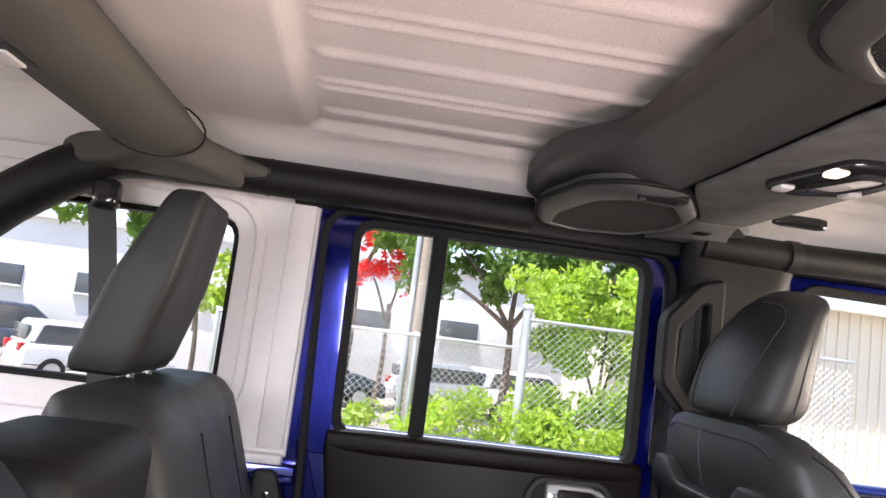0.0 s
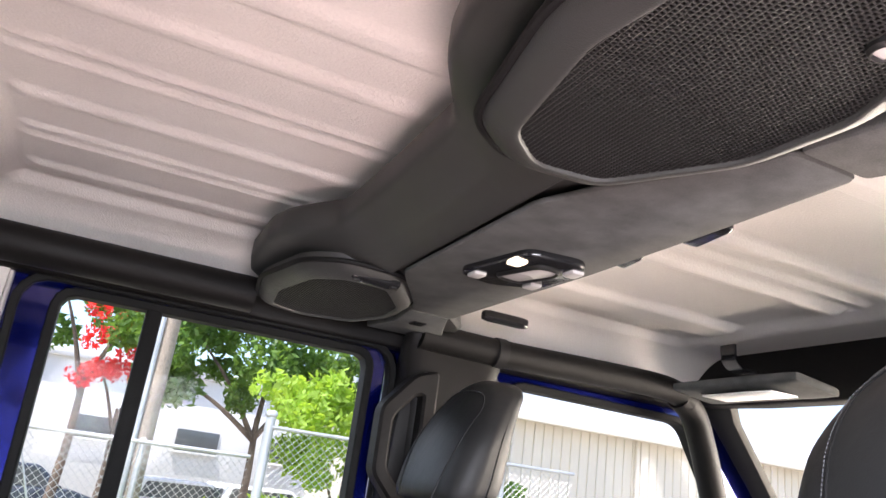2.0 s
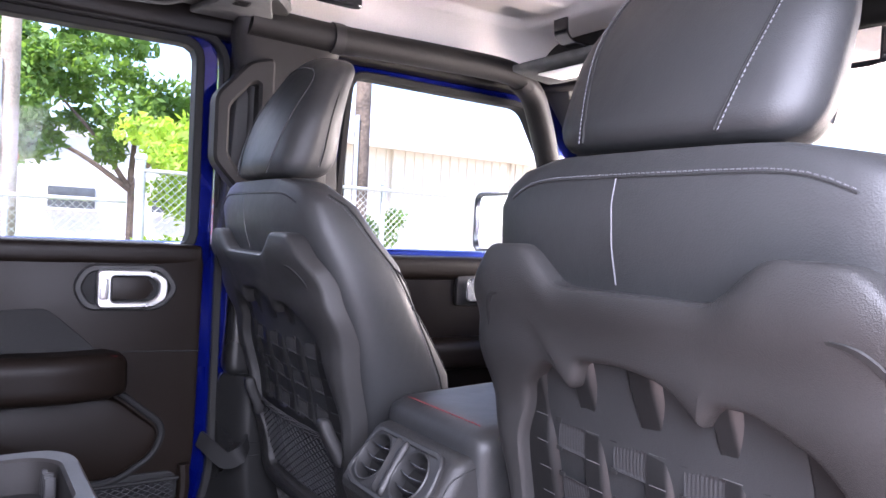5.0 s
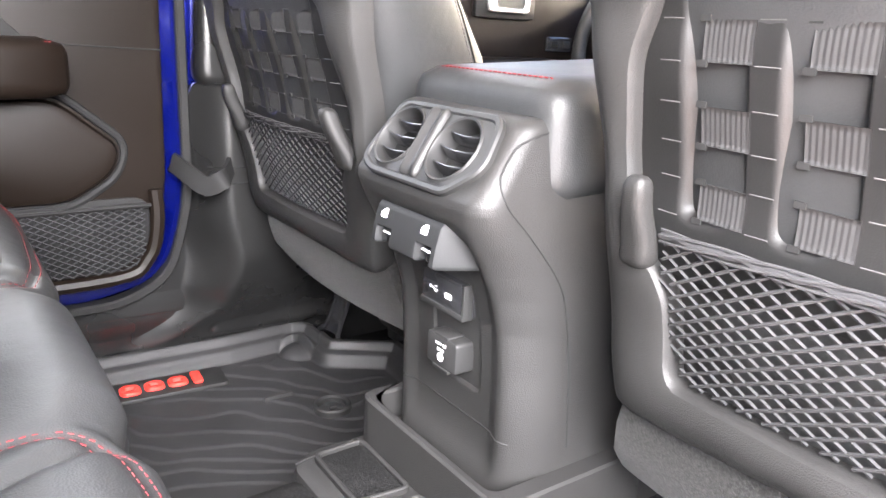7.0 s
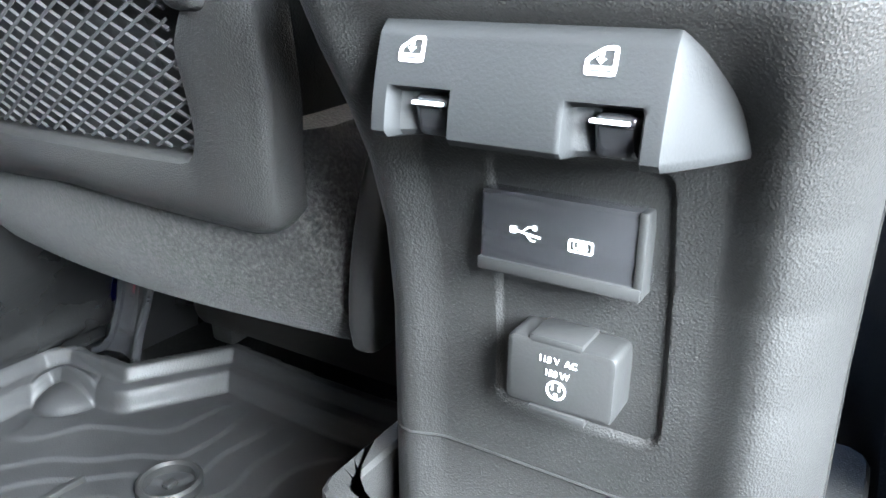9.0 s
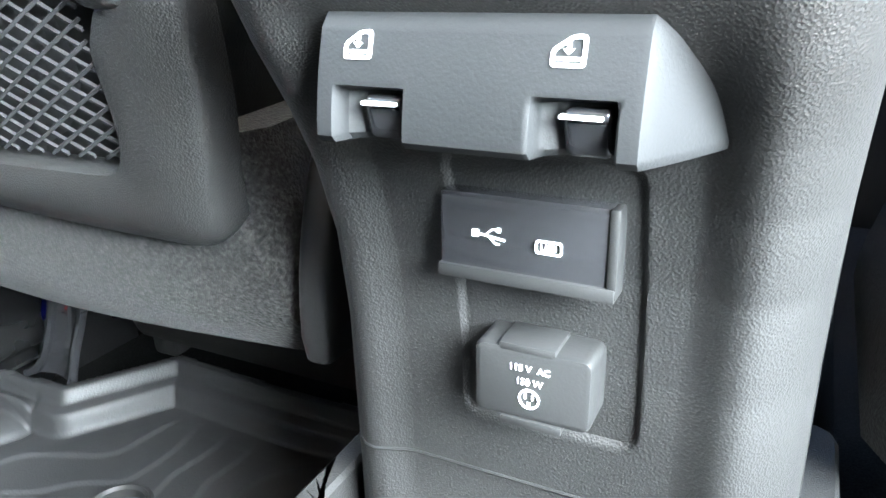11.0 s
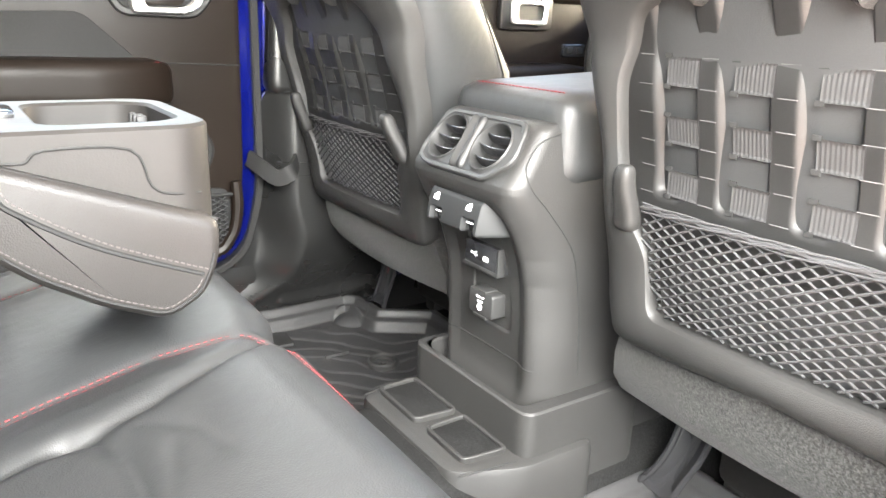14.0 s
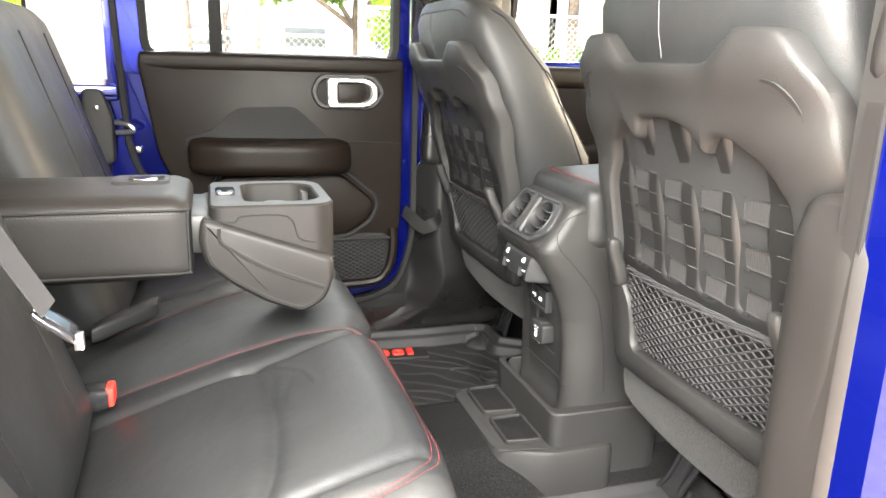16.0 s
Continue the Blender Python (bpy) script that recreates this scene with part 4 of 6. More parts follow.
def front_seat():
    seat = thing("front_seat", "black leather front seat with webbing and net on its back", "car seat", "front seats")
    # leather back
    rings = []
    prof = [(0.36, 0.165), (0.42, 0.19), (0.52, 0.225), (0.64, 0.25), (0.76, 0.262), (0.84, 0.258), (0.90, 0.242), (0.94, 0.234), (0.962, 0.216), (0.978, 0.188), (0.988, 0.135)]
    front_x = [(0.36, 0.33), (0.61, 0.265), (0.79, 0.175), (0.915, 0.100), (0.968, 0.045), (0.99, 0.02)]
    for z, hw in prof:
        ring = []
        x0 = back_x(z) + 0.010
        d = lerp_table(front_x, z) - x0
        for k in range(44):
            a = 2 * math.pi * k / 44
            ca, sa = math.cos(a), math.sin(a)
            v = hw * math.copysign(abs(sa) ** 0.5, sa)
            u = math.copysign(abs(ca) ** 0.42, -ca)
            x = x0 + d / 2 + (d / 2) * u + 0.22 * v * v * (1 if u < 0 else -0.2)
            ring.append((x, v, z))
        rings.append(ring)
    bm = loft(rings)
    bmesh.ops.recalc_face_normals(bm, faces=bm.faces)
    skin = BVHTree.FromBMesh(bm)
    part("backrest", bm, LEATHER, seat, "black leather backrest")
    for s in (1, -1):
        line = smooth_line([(0.005, 0.212 * s, 0.955), (0.045, 0.236 * s, 0.925), (0.095, 0.255 * s, 0.858), (0.150, 0.262 * s, 0.782), (0.213, 0.247 * s, 0.614), (0.250, 0.222 * s, 0.50)], 6)
        line = laid_on(skin, line, 0.0002)
        part("side_seam", tube(line, 0.0018, 5), SEALSHADE, seat)
        part("side_stitch", stitches(laid_on(skin, [p + Vector((-0.006, 0.001 * s, -0.003)) for p in line], 0.0006), 0.006, 0.0008), PALETHREAD, seat, "pale grey side stitching")
        part("bolster_seam", tube(laid_on(skin, smooth_line([(0.105, 0.258 * s, 0.84), (0.150, 0.258 * s, 0.825), (0.185, 0.240 * s, 0.80)], 5), 0.0002), 0.0022, 5), SEALSHADE, seat)
        part("bolster_seam", tube(laid_on(skin, smooth_line([(0.150, 0.2625 * s, 0.772), (0.190, 0.255 * s, 0.752), (0.222, 0.240 * s, 0.70), (0.255, 0.230 * s, 0.60)], 5), 0.0002), 0.0022, 5), SEALSHADE, seat)
    # seams over the top of the back
    z_top = [(back_x(0.935) + 0.22 * v * v + 0.010 + 0.3 * max(0, abs(v) - 0.13), v, 0.966 - 1.2 * max(0, abs(v) - 0.12) ** 2 * 4) for v in steps(-0.185, 0.185, 24)]
    z_top = [tuple(p) for p in laid_on(skin, z_top, 0.0002)]
    part("top_seam", tube(z_top, 0.0012, 5), SEALSHADE, seat)
    part("top_stitch", stitches(laid_on(skin, [(x - 0.004, v, z + 0.004) for x, v, z in z_top], 0.0004), 0.0055, 0.0007), PALETHREAD, seat, "pale grey stitching")
    part("back_seam", tube(laid_on(skin, [(back_x(z) + 0.0085, 0.025, z) for z in steps(0.865, 0.966, 10)], 0.0002), 0.0010, 5), PALETHREAD, seat, "pale grey vertical seam")
    # headrest
    def head(p):
        """Leans forward with height, narrows and thins towards its rounded top."""
        up = (p.z + 0.122) / 0.244
        w = 1.0 + 0.03 * math.sin(math.pi * min(1, max(0, up / 0.8))) - 0.27 * max(0, up - 0.40) ** 1.5 / 0.46
        thin = 1.10 - 0.50 * max(0, up - 0.2)
        rear = -0.052 + 0.055 * up + 0.060 * up * up
        bow = 0.7 * p.y * p.y
        front = max(0, p.x + 0.02) / 0.075
        return (rear + (p.x + 0.055) * thin + bow * (1 if p.x < 0 else -0.3), p.y * w * (1 - 0.14 * front), p.z + 1.114 - 0.014 * up * up - 2.2 * p.y * p.y * max(0, up - 0.45))
    hr = part("headrest", soft_box((0.11, 0.275, 0.244), 0.032, 18, head), LEATHER, seat, "black leather headrest")
    part("headrest_foot", soft_box((0.055, 0.19, 0.014), 0.006, 6, lambda p: (p.x + 0.010 + 0.7 * p.y * p.y, p.y, p.z + 0.990)), SEALSHADE, hr)
    for s in (1, -1):
        plan = [(0.074 + 0.034 * k, 1.0 + 0.170 * k) for k in steps(0, 1, 14)]
        plan += [(0.108 - 0.040 * (1 - math.cos(a)), 1.170 + 0.038 * math.sin(a)) for a in steps(0.15, math.pi / 2, 8)]
        plan += [(v, 1.208 + 0.003 * (1 - v / 0.068)) for v in steps(0.062, 0.0, 5)]
        arc = []
        for v, z in plan:
            q = head(Vector((-0.0545, v * s, z - 1.114)))
            arc.append((q[0] - 0.001, q[1], q[2]))
        part("headrest_seam", tube(arc, 0.0013, 5), SEALSHADE, hr)
        part("headrest_stitch", stitches([(x - 0.001, y + 0.004 * s, z) for x, y, z in arc], 0.005, 0.0007), PALETHREAD, hr)
        side = []
        for z in steps(1.010, 1.185, 16):
            q = head(Vector((0.020, 0.1372 * s, z - 1.114)))
            side.append((q[0], q[1] + 0.0005 * s, q[2]))
        part("headrest_seam", tube(side, 0.0011, 5), SEALSHADE, hr)
        part("headrest_stitch", stitches([(x - 0.004, y + 0.0006 * s, z) for x, y, z in side], 0.005, 0.0007), PALETHREAD, hr)
    # moulded shell with its arched opening
    outer = rounded([(0.0, 0.362), (0.196, 0.350), (0.222, 0.354), (0.232, 0.43), (0.25, 0.62), (0.268, 0.76), (0.252, 0.84), (0.20, 0.898), (0.135, 0.900), (0.092, 0.860), (-0.092, 0.860), (-0.135, 0.900), (-0.20, 0.898), (-0.252, 0.84), (-0.268, 0.76), (-0.25, 0.62), (-0.232, 0.43), (-0.222, 0.354), (-0.196, 0.350)], 0.014, 4)
    inner = rounded([(0.150, 0.402), (0.158, 0.416), (0.164, 0.478), (0.180, 0.505), (0.206, 0.522), (0.212, 0.60), (0.205, 0.675), (0.178, 0.742), (0.140, 0.772), (0.118, 0.777), (0.108, 0.758), (0.098, 0.752), (0.086, 0.762), (0.078, 0.786), (0.020, 0.790), (-0.020, 0.785), (-0.044, 0.774), (-0.056, 0.754), (-0.066, 0.751), (-0.078, 0.775), (-0.112, 0.776), (-0.158, 0.752), (-0.192, 0.700), (-0.212, 0.60), (-0.216, 0.522), (-0.186, 0.505), (-0.168, 0.478), (-0.168, 0.416), (-0.160, 0.402)], 0.011, 4)
    n = 220
    o, i = outline_round(outer, -0.003, 0.585, n), outline_round(inner, -0.003, 0.585, n)
    lines = [(o, 0.020), (o, -0.006), (inset(o, 0.003), -0.0105), (inset(o, 0.008), -0.0132)]
    for t in (0.2, 0.4, 0.6, 0.8):
        lines.append(([(a[0] * (1 - t) + b[0] * t, a[1] * (1 - t) + b[1] * t) for a, b in zip(inset(o, 0.008), inset(i, -0.008))], -0.0145 - 0.003 * math.sin(math.pi * t)))
    lines += [(inset(i, -0.008), -0.0145), (inset(i, -0.003), -0.0125), (inset(i, -0.0006), -0.0085), (i, -0.003), (i, 0.020)]
    part("back_shell", loft([[shell_point(v, z, d) for v, z in line] for line, d in lines], cap=False), PLASTIC, seat, "moulded dark grey plastic back shell")
    for s in (1, -1):
        # a tapering black bead paints the shade of the shell's crease
        groove = smooth_line([(*(shell_point(0.165 * s, 0.845, -0.0135)),), shell_point(0.20 * s, 0.842, -0.0135), shell_point(0.222 * s, 0.815, -0.0135), shell_point(0.226 * s, 0.775, -0.0135)], 5)
        part("shell_crease_shade", tube(groove, [0.0045 * math.sin(math.pi * (k + 0.4) / (len(groove))) + 0.0006 for k in range(len(groove))], 6), SEALSHADE, seat)
    # webbing board: upright channels with straps across them
    cols = [0.152, 0.067, -0.020, -0.100]

    def board(v, z):
        d = 0.004
        for c in cols:
            e = c + 0.014 - v
            on = blend((e + 0.005) / 0.021) * blend((0.058 - e) / 0.004)
            foot = 0.546 + 0.014 * blend((e - 0.03) / 0.03)
            on *= blend((z - foot) / 0.016)
            d += 0.0150 * on
        return shell_point(v, z, d)

    part("webbing_board", sheet("webbing_board", steps(-0.225, 0.225, 260), steps(0.50, 0.80, 76), board, BOARD), BOARD, seat, "black ribbed plastic board")
    for c in cols:
        for z in (0.690, 0.628, 0.568):
            def strap(v, h):
                u = (c - v) / 0.045
                return shell_point(v, z + h, 0.0055 - 0.0020 * u + 0.00025 * math.sin((c - v) * 2 * math.pi / 0.0047))
            w = part("webbing_strap", sheet("webbing_strap", steps(c - 0.0035, c - 0.047, 50), steps(-0.0150, 0.0150, 6), strap, WEBBING, (0.002, 0, 0)), WEBBING, seat, "ribbed black webbing strap")
            # flat black strips paint the dark of the slots; the board has no cut
            for h in (-0.0160, 0.0160):
                part("slot_shade", ribbon([shell_point(v, z + h, 0.0048) for v in (c + 0.001, c - 0.008)], (0, 0, 1), 0.0024, 0.0015), SEALSHADE, w, "black strip painted as the slot at the strap's edge")
        # pale tubes paint the glint along each slit
        for z in (0.7055, 0.6745, 0.6435, 0.6125, 0.5835, 0.5525):
            part("slit_glint", tube([shell_point(v, z, 0.0038) for v in (c + 0.036, c + 0.0165)], 0.0006, 5), EDGEGLINT, seat, "thin pale line painted as a lit slit edge")
    for z in (0.7055, 0.6745, 0.6435, 0.6125, 0.5835, 0.5525):
        part("slit_glint", tube([shell_point(v, z, 0.0038) for v in (-0.158, -0.190)], 0.0006, 5), EDGEGLINT, seat, "thin pale line painted as a lit slit edge")
    # net pocket
    part("pocket_back", sheet("pocket_back", steps(-0.18, 0.18, 24), steps(0.39, 0.52, 8), lambda v, z: shell_point(v, z, 0.012), SEALSHADE), SEALSHADE, seat)
    part("pocket_net", net(-0.178, 0.178, 0.400, 0.532, 0.0235, 0.0125, lambda v, z, d: shell_point(v, z, 0.000 + d * 0.4 - 0.008 * math.sin(math.pi * (z - 0.41) / 0.125)), 0.00155, keep=lambda v, z: edge_reach(inner, v, z) > -0.002 or z > 0.50 and abs(v) < 0.178), CORD, seat, "grey elastic net pocket", smooth=False)
    hem = [shell_point(v, 0.534 + 0.0015 * math.sin(v * 210), -0.003) for v in steps(-0.178, 0.176, 40)]
    bm = tube(hem, 0.0035, 7)
    for k in range(4):
        tube([(x - 0.0025 * math.sin(26 * v + 1.6 * k) - 0.002, v, z + 0.005 * math.cos(26 * v + 1.6 * k)) for x, v, z in [shell_point(v, 0.534, -0.003) for v in steps(-0.178, 0.176, 90)]], 0.0013, 5, bm=bm)
    part("net_hem", bm, CORD, seat, "gathered elastic hem")
    for s in (1, -1):
        def hook(p):
            """A thumb-shaped hook that stands off the shell and tips outwards at its top."""
            up = (p.z + 0.042) / 0.084
            v = 0.186 * s + p.y * (1.18 - 0.40 * blend(up * 1.2)) + 0.012 * s * (1 - up)
            return shell_point(v, 0.542 + p.z, -0.010 + p.x * (1.1 - 0.25 * up) - 0.016 * blend(up * 1.3 - 0.2))
        part("bag_hook", soft_box((0.026, 0.030, 0.084), 0.0105, 9, hook), PLASTIC, seat, "moulded upright bag hook")
    # felt skirt under the shell, cushion and rails
    skirt = []
    for z, w, d in ((0.42, 0.218, 0.016), (0.385, 0.232, 0.006), (0.36, 0.244, 0.001), (0.32, 0.258, -0.001), (0.28, 0.268, 0.008), (0.252, 0.270, 0.028), (0.240, 0.264, 0.07), (0.238, 0.25, 0.16)):
        skirt.append([(back_x(max(z, 0.30)) + 0.4 * v * v + d + 0.045 * max(0, (abs(v) / w - 0.90) / 0.10) ** 2, v, z - 0.006 * (v / w) ** 4) for v in steps(-w, w, 24)] + [(0.42, w, z), (0.42, -w, z)])
    part("felt_skirt", loft(skirt), FELT, seat, "charcoal felt lower skirt")
    part("cushion", soft_box((0.50, 0.50, 0.17), 0.06, 10, lambda p: (p.x + 0.42, p.y, p.z + 0.36 + 0.08 * p.x)), LEATHER, seat, "black leather seat cushion")
    for s in (1, -1):
        part("rail", box(0.31, 0.62, 0.17 * s - 0.02, 0.17 * s + 0.02, 0.03, 0.075, 0.006), SMOOTH, seat)
    # gloss bracket that carries the rail: a pressed leg with two rolled edges
    lefts = smooth_line([(0.196, 0.284, 0.046), (0.200, 0.262, 0.058), (0.203, 0.238, 0.092), (0.210, 0.218, 0.145), (0.225, 0.212, 0.215)], 5)
    rights = smooth_line([(0.196, 0.204, 0.046), (0.199, 0.198, 0.062), (0.202, 0.188, 0.092), (0.210, 0.166, 0.148), (0.225, 0.158, 0.215)], 5)
    leg = part("rail_bracket", sheet("rail_bracket", steps(0, 1, 8), steps(0, len(lefts) - 1, len(lefts) - 1), lambda u, w: tuple(lefts[int(round(w))].lerp(rights[int(round(w))], u) + Vector((0.012 * math.sin(math.pi * u), 0, 0))), GLOSSY, (0.004, 0, 0)), GLOSSY, seat, "gloss black rail bracket")
    for side in (lefts, rights):
        part("rolled_edge", tube(side, 0.0055, 8), GLOSSY, leg)
    part("seat_base", box(0.28, 0.62, -0.19, 0.19, 0.07, 0.29, 0.02), PADDING, seat)
    return seat


driver_seat = front_seat()
driver_seat.matrix_basis = pose(0.002, 0.437, 0.0, 0, -3.3, 0)
passenger_seat = copy_thing(driver_seat, pose(0.0, -0.430, 0.0))


# ---- centre console ----
console = thing("centre_console", "black centre console with rear vents, switches and sockets", "console")


VENT_O, VENT_A = Vector((-0.030, 0.005, 0.5745)), math.atan2(0.060, 0.044)


def vent_place(y, h, out):
    """y across, h up the slope, out from the face."""
    up = Vector((math.cos(VENT_A), 0, math.sin(VENT_A)))
    nrm = Vector((-math.sin(VENT_A), 0, math.cos(VENT_A)))
    q = VENT_O + up * h + nrm * out
    return Vector((q.x, y + 0.005, q.z))


bezel = rounded([(-0.070, -0.046), (0.066, -0.046), (0.090, -0.036), (0.092, -0.020), (0.082, 0.030), (0.070, 0.041), (-0.086, 0.041), (-0.096, 0.030), (-0.104, -0.006), (-0.100, -0.018)], 0.010, 5)
recess = rounded([(-0.054, 0.298), (0.039, 0.298), (0.039, 0.448), (-0.052, 0.448)], 0.012, 4)
CONSOLE = [(0.0, 0.006, 0.130, 0.058), (0.24, 0.002, 0.128, 0.058), (0.34, -0.001, 0.126, 0.056), (0.39, -0.006, 0.126, 0.054), (0.43, -0.017, 0.126, 0.050), (0.46, -0.030, 0.126, 0.045), (0.49, -0.046, 0.126, 0.039), (0.51, -0.055, 0.125, 0.034), (0.525, -0.0590, 0.124, 0.028), (0.534, -0.0575, 0.123, 0.024), (0.546, -0.0485, 0.122, 0.022), (0.575, -0.0272, 0.119, 0.020), (0.603, -0.0068, 0.115, 0.018), (0.6085, -0.0005, 0.112, 0.018), (0.6125, 0.010, 0.109, 0.018), (0.614, 0.040, 0.107, 0.018)]


def console_row(z):
    """A level cut: a rear face with a scooped middle, rounded corners, straight sides running forward."""
    back, half, corner = (float(np.interp(z, [r[0] for r in CONSOLE], [r[k] for r in CONSOLE])) for k in (1, 2, 3))
    flat = half - corner
    pts = [(0.60, half), (0.30, half), (0.12, half)]
    for k in range(13):
        a = radians(90 - 90 * k / 12)
        pts.append((back + corner * 1.25 * (1 - math.cos(a)), flat + corner * math.sin(a)))
    pts += [(back, flat * (1 - 2 * k / 120)) for k in range(1, 120)]
    pts += [(x, -y) for x, y in reversed(pts[:16])]
    out = []
    for x, y in pts:
        scoop = 0.015 * blend((0.100 - abs(y)) / 0.030) * blend((0.520 - z) / 0.05) * blend((z - 0.20) / 0.03)
        sunk = 0.0032 * blend(edge_reach(recess, y, z) / 0.0035) if abs(y) < 0.07 and 0.28 < z < 0.46 else 0.0
        out.append((x + (scoop if x < 0.1 else 0) + sunk, y, z))
    return out


levels = steps(0.0, 0.28, 14)[:-1] + steps(0.28, 0.46, 84)[:-1] + steps(0.46, 0.614, 70)
bm = loft([console_row(z) for z in levels])
gone = []
for fc in bm.faces:
    c = fc.calc_center_median()
    q = c - VENT_O
    up = q.x * math.cos(VENT_A) + q.z * math.sin(VENT_A)
    if c.x < 0.04 and c.z > 0.53 and edge_reach(bezel, q.y - 0.0, up) > 0.003:
        gone.append(fc)
bmesh.ops.delete(bm, geom=gone, context="FACES")
bmesh.ops.recalc_face_normals(bm, faces=bm.faces)
console_skin = BVHTree.FromBMesh(bm)
part("body", bm, PLASTIC, console, "grained black console body")
for s in (1, -1):
    seam = smooth_line([(0.030, 0.112 * s, 0.600), (0.001, 0.118 * s, 0.594), (-0.018, 0.119 * s, 0.588), (-0.034, 0.121 * s, 0.565), (-0.026, 0.126 * s, 0.535), (0.004, 0.128 * s, 0.502), (0.046, 0.128 * s, 0.452), (0.062, 0.128 * s, 0.415), (0.076, 0.128 * s, 0.34), (0.083, 0.13 * s, 0.25)], 6)
    part("side_seam", tube(laid_on(console_skin, seam, 0.0), 0.0011, 6), SEALSHADE, console)
    part("side_cover", prism(rounded([(0.10, 0.06), (0.15, 0.06), (0.16, 0.20), (0.11, 0.20)], 0.012), "y", 0.128 * s, 0.1325 * s, 0.001), PLASTIC, console)
foot_seam = [(0.0, y, 0.262 - 0.9 * max(0, abs(y) - 0.08) ** 2) for y in steps(-0.118, 0.118, 30)]
part("foot_seam", tube(laid_on(console_skin, foot_seam, 0.0), 0.0011, 6), SEALSHADE, console)


def lid(p):
    """A padded lid with deep leather sides that reach down to the console's flanks."""
    return (p.x + 0.245, p.y * (1 - 0.25 * max(0, p.z)), p.z + 0.596 + 0.045 * p.x)


part("armrest_lid", soft_box((0.45, 0.262, 0.125), 0.030, 14, lid), LEATHER, console, "black leather armrest lid with deep sides")
for k in (0, 0.006):
    part("lid_stitch", stitches(smooth_line([(0.046 + k, y, 0.6485 - 9 * max(0, abs(y) - 0.088) ** 2 * 4) for y in steps(-0.124, 0.124, 18)], 3), 0.008, 0.0009), REDTHREAD, console, "red stitching")
part("lid_base", soft_box((0.50, 0.250, 0.10), 0.012, 6, lambda p: (p.x + 0.33, p.y, p.z + 0.50)), SMOOTH, console)

# vents: a sloped face, worked in its own plane
def in_vent(bm):
    for v in bm.verts:
        v.co = vent_place(v.co.x, v.co.y, v.co.z)
    return bm


vent = part("vent_unit", in_vent(frame_ring(inset(bezel, -0.004), inset(bezel, 0.005), "z", 0.0052, -0.006, 90, soft=0.0022)), SMOOTH, console, "dark grey twin air vent")
for s in (1, -1):
    cx = 0.050
    half = [(p[0] * s, p[1]) for p in inset(bezel, 0.004) if p[0] * s > 0.003]
    half = [(0.0, 0.037)] + [(0.0, -0.042)] + sorted(half, key=lambda p: math.atan2(p[1], p[0] - 0.01))
    hole = [(cx + 0.034 * math.cos(a) * (1 - 0.10 * math.cos(a) * 0), -0.001 + 0.0345 * math.sin(a)) for a in steps(0, 2 * math.pi, 72)[:-1]]
    edge = outline_round(half, cx, -0.001, 72)
    rows = [(edge, 0.0030), (inset(hole, -0.0035), 0.0042), (inset(hole, -0.002), 0.0062), (hole, 0.0055), (inset(hole, 0.0015), 0.002), (inset(hole, 0.002), -0.022)]
    bm = loft([[(p[0] * s, p[1], d) for p in line] for line, d in rows], cap=False)
    ring = part("vent_ring", in_vent(bm), SMOOTH, vent, "moulded round vent opening")
    # black disc closes the shallow hole and paints its depth
    part("vent_depth_shade", in_vent(prism([(p[0] * s, p[1]) for p in hole], "z", -0.021, -0.019)), SEALSHADE, ring, "black disc painted as the vent's shaded depth")
    for h in (-0.0215, -0.004, 0.0135):
        hw = math.sqrt(max(0.0001, 0.032 ** 2 - (h + 0.003) ** 2))
        slat = soft_box((2 * hw, 0.0022, 0.015), 0.001, 9, lambda p: (p.x + cx * s, p.y + h + 4.5 * p.x * p.x + 0.35 * (p.z), p.z - 0.005 - 3.0 * p.x * p.x))
        part("vent_slat", in_vent(slat), GLOSSY, ring, "curved black slat")
bm = soft_box((0.030, 0.084, 0.018), 0.008, 10, lambda p: (p.x * (1 + 70 * p.y * p.y) + 0.10 * p.y, p.y - 0.001, p.z + 0.002 - 0.005 * math.cos(min(1, abs(p.x) / 0.010) * 1.57) * (p.z > 0)))
part("vent_dial", in_vent(bm), SMOOTH, vent, "grey saddle between the vents")

# window switch pod
WELLS = (0.0405, -0.036)


def pod_row(y):
    """One cut through the pod: a sloped front with bevelled ends and a finger scoop under each symbol."""
    e = min(1, max(0, (abs(y - 0.002) - 0.060) / 0.024))
    r = 0.046 * e ** 1.15
    row = [(0.0, 0.512 - 0.012 * e), (-0.040 + 0.7 * r, 0.5085 - 0.010 * e), (-0.0485 + 0.9 * r, 0.505 - 0.008 * e), (-0.0535 + r, 0.4995 - 0.006 * e)]
    row += [(-0.0535 + r - 0.0085 * (1 - ((z - 0.4605) / 0.039) ** 1.5), z - 0.004 * e * (z - 0.46) / 0.04) for z in steps(0.498, 0.4605, 24)]
    row += [(-0.0595 + r, 0.4578), (-0.054 + r, 0.4568), (0.016, 0.4565)]
    out = []
    for x, z in row:
        for cy in WELLS:
            dip = blend((0.0150 - abs(y - cy)) / 0.0025) * blend((0.4795 - z) / 0.0035)
            if x < -0.02:
                x += 0.0135 * dip * (1.0 if y < cy + 0.004 else 1 - 0.55 * (y - cy - 0.004) / 0.011)
        out.append((x, y, z))
    return out


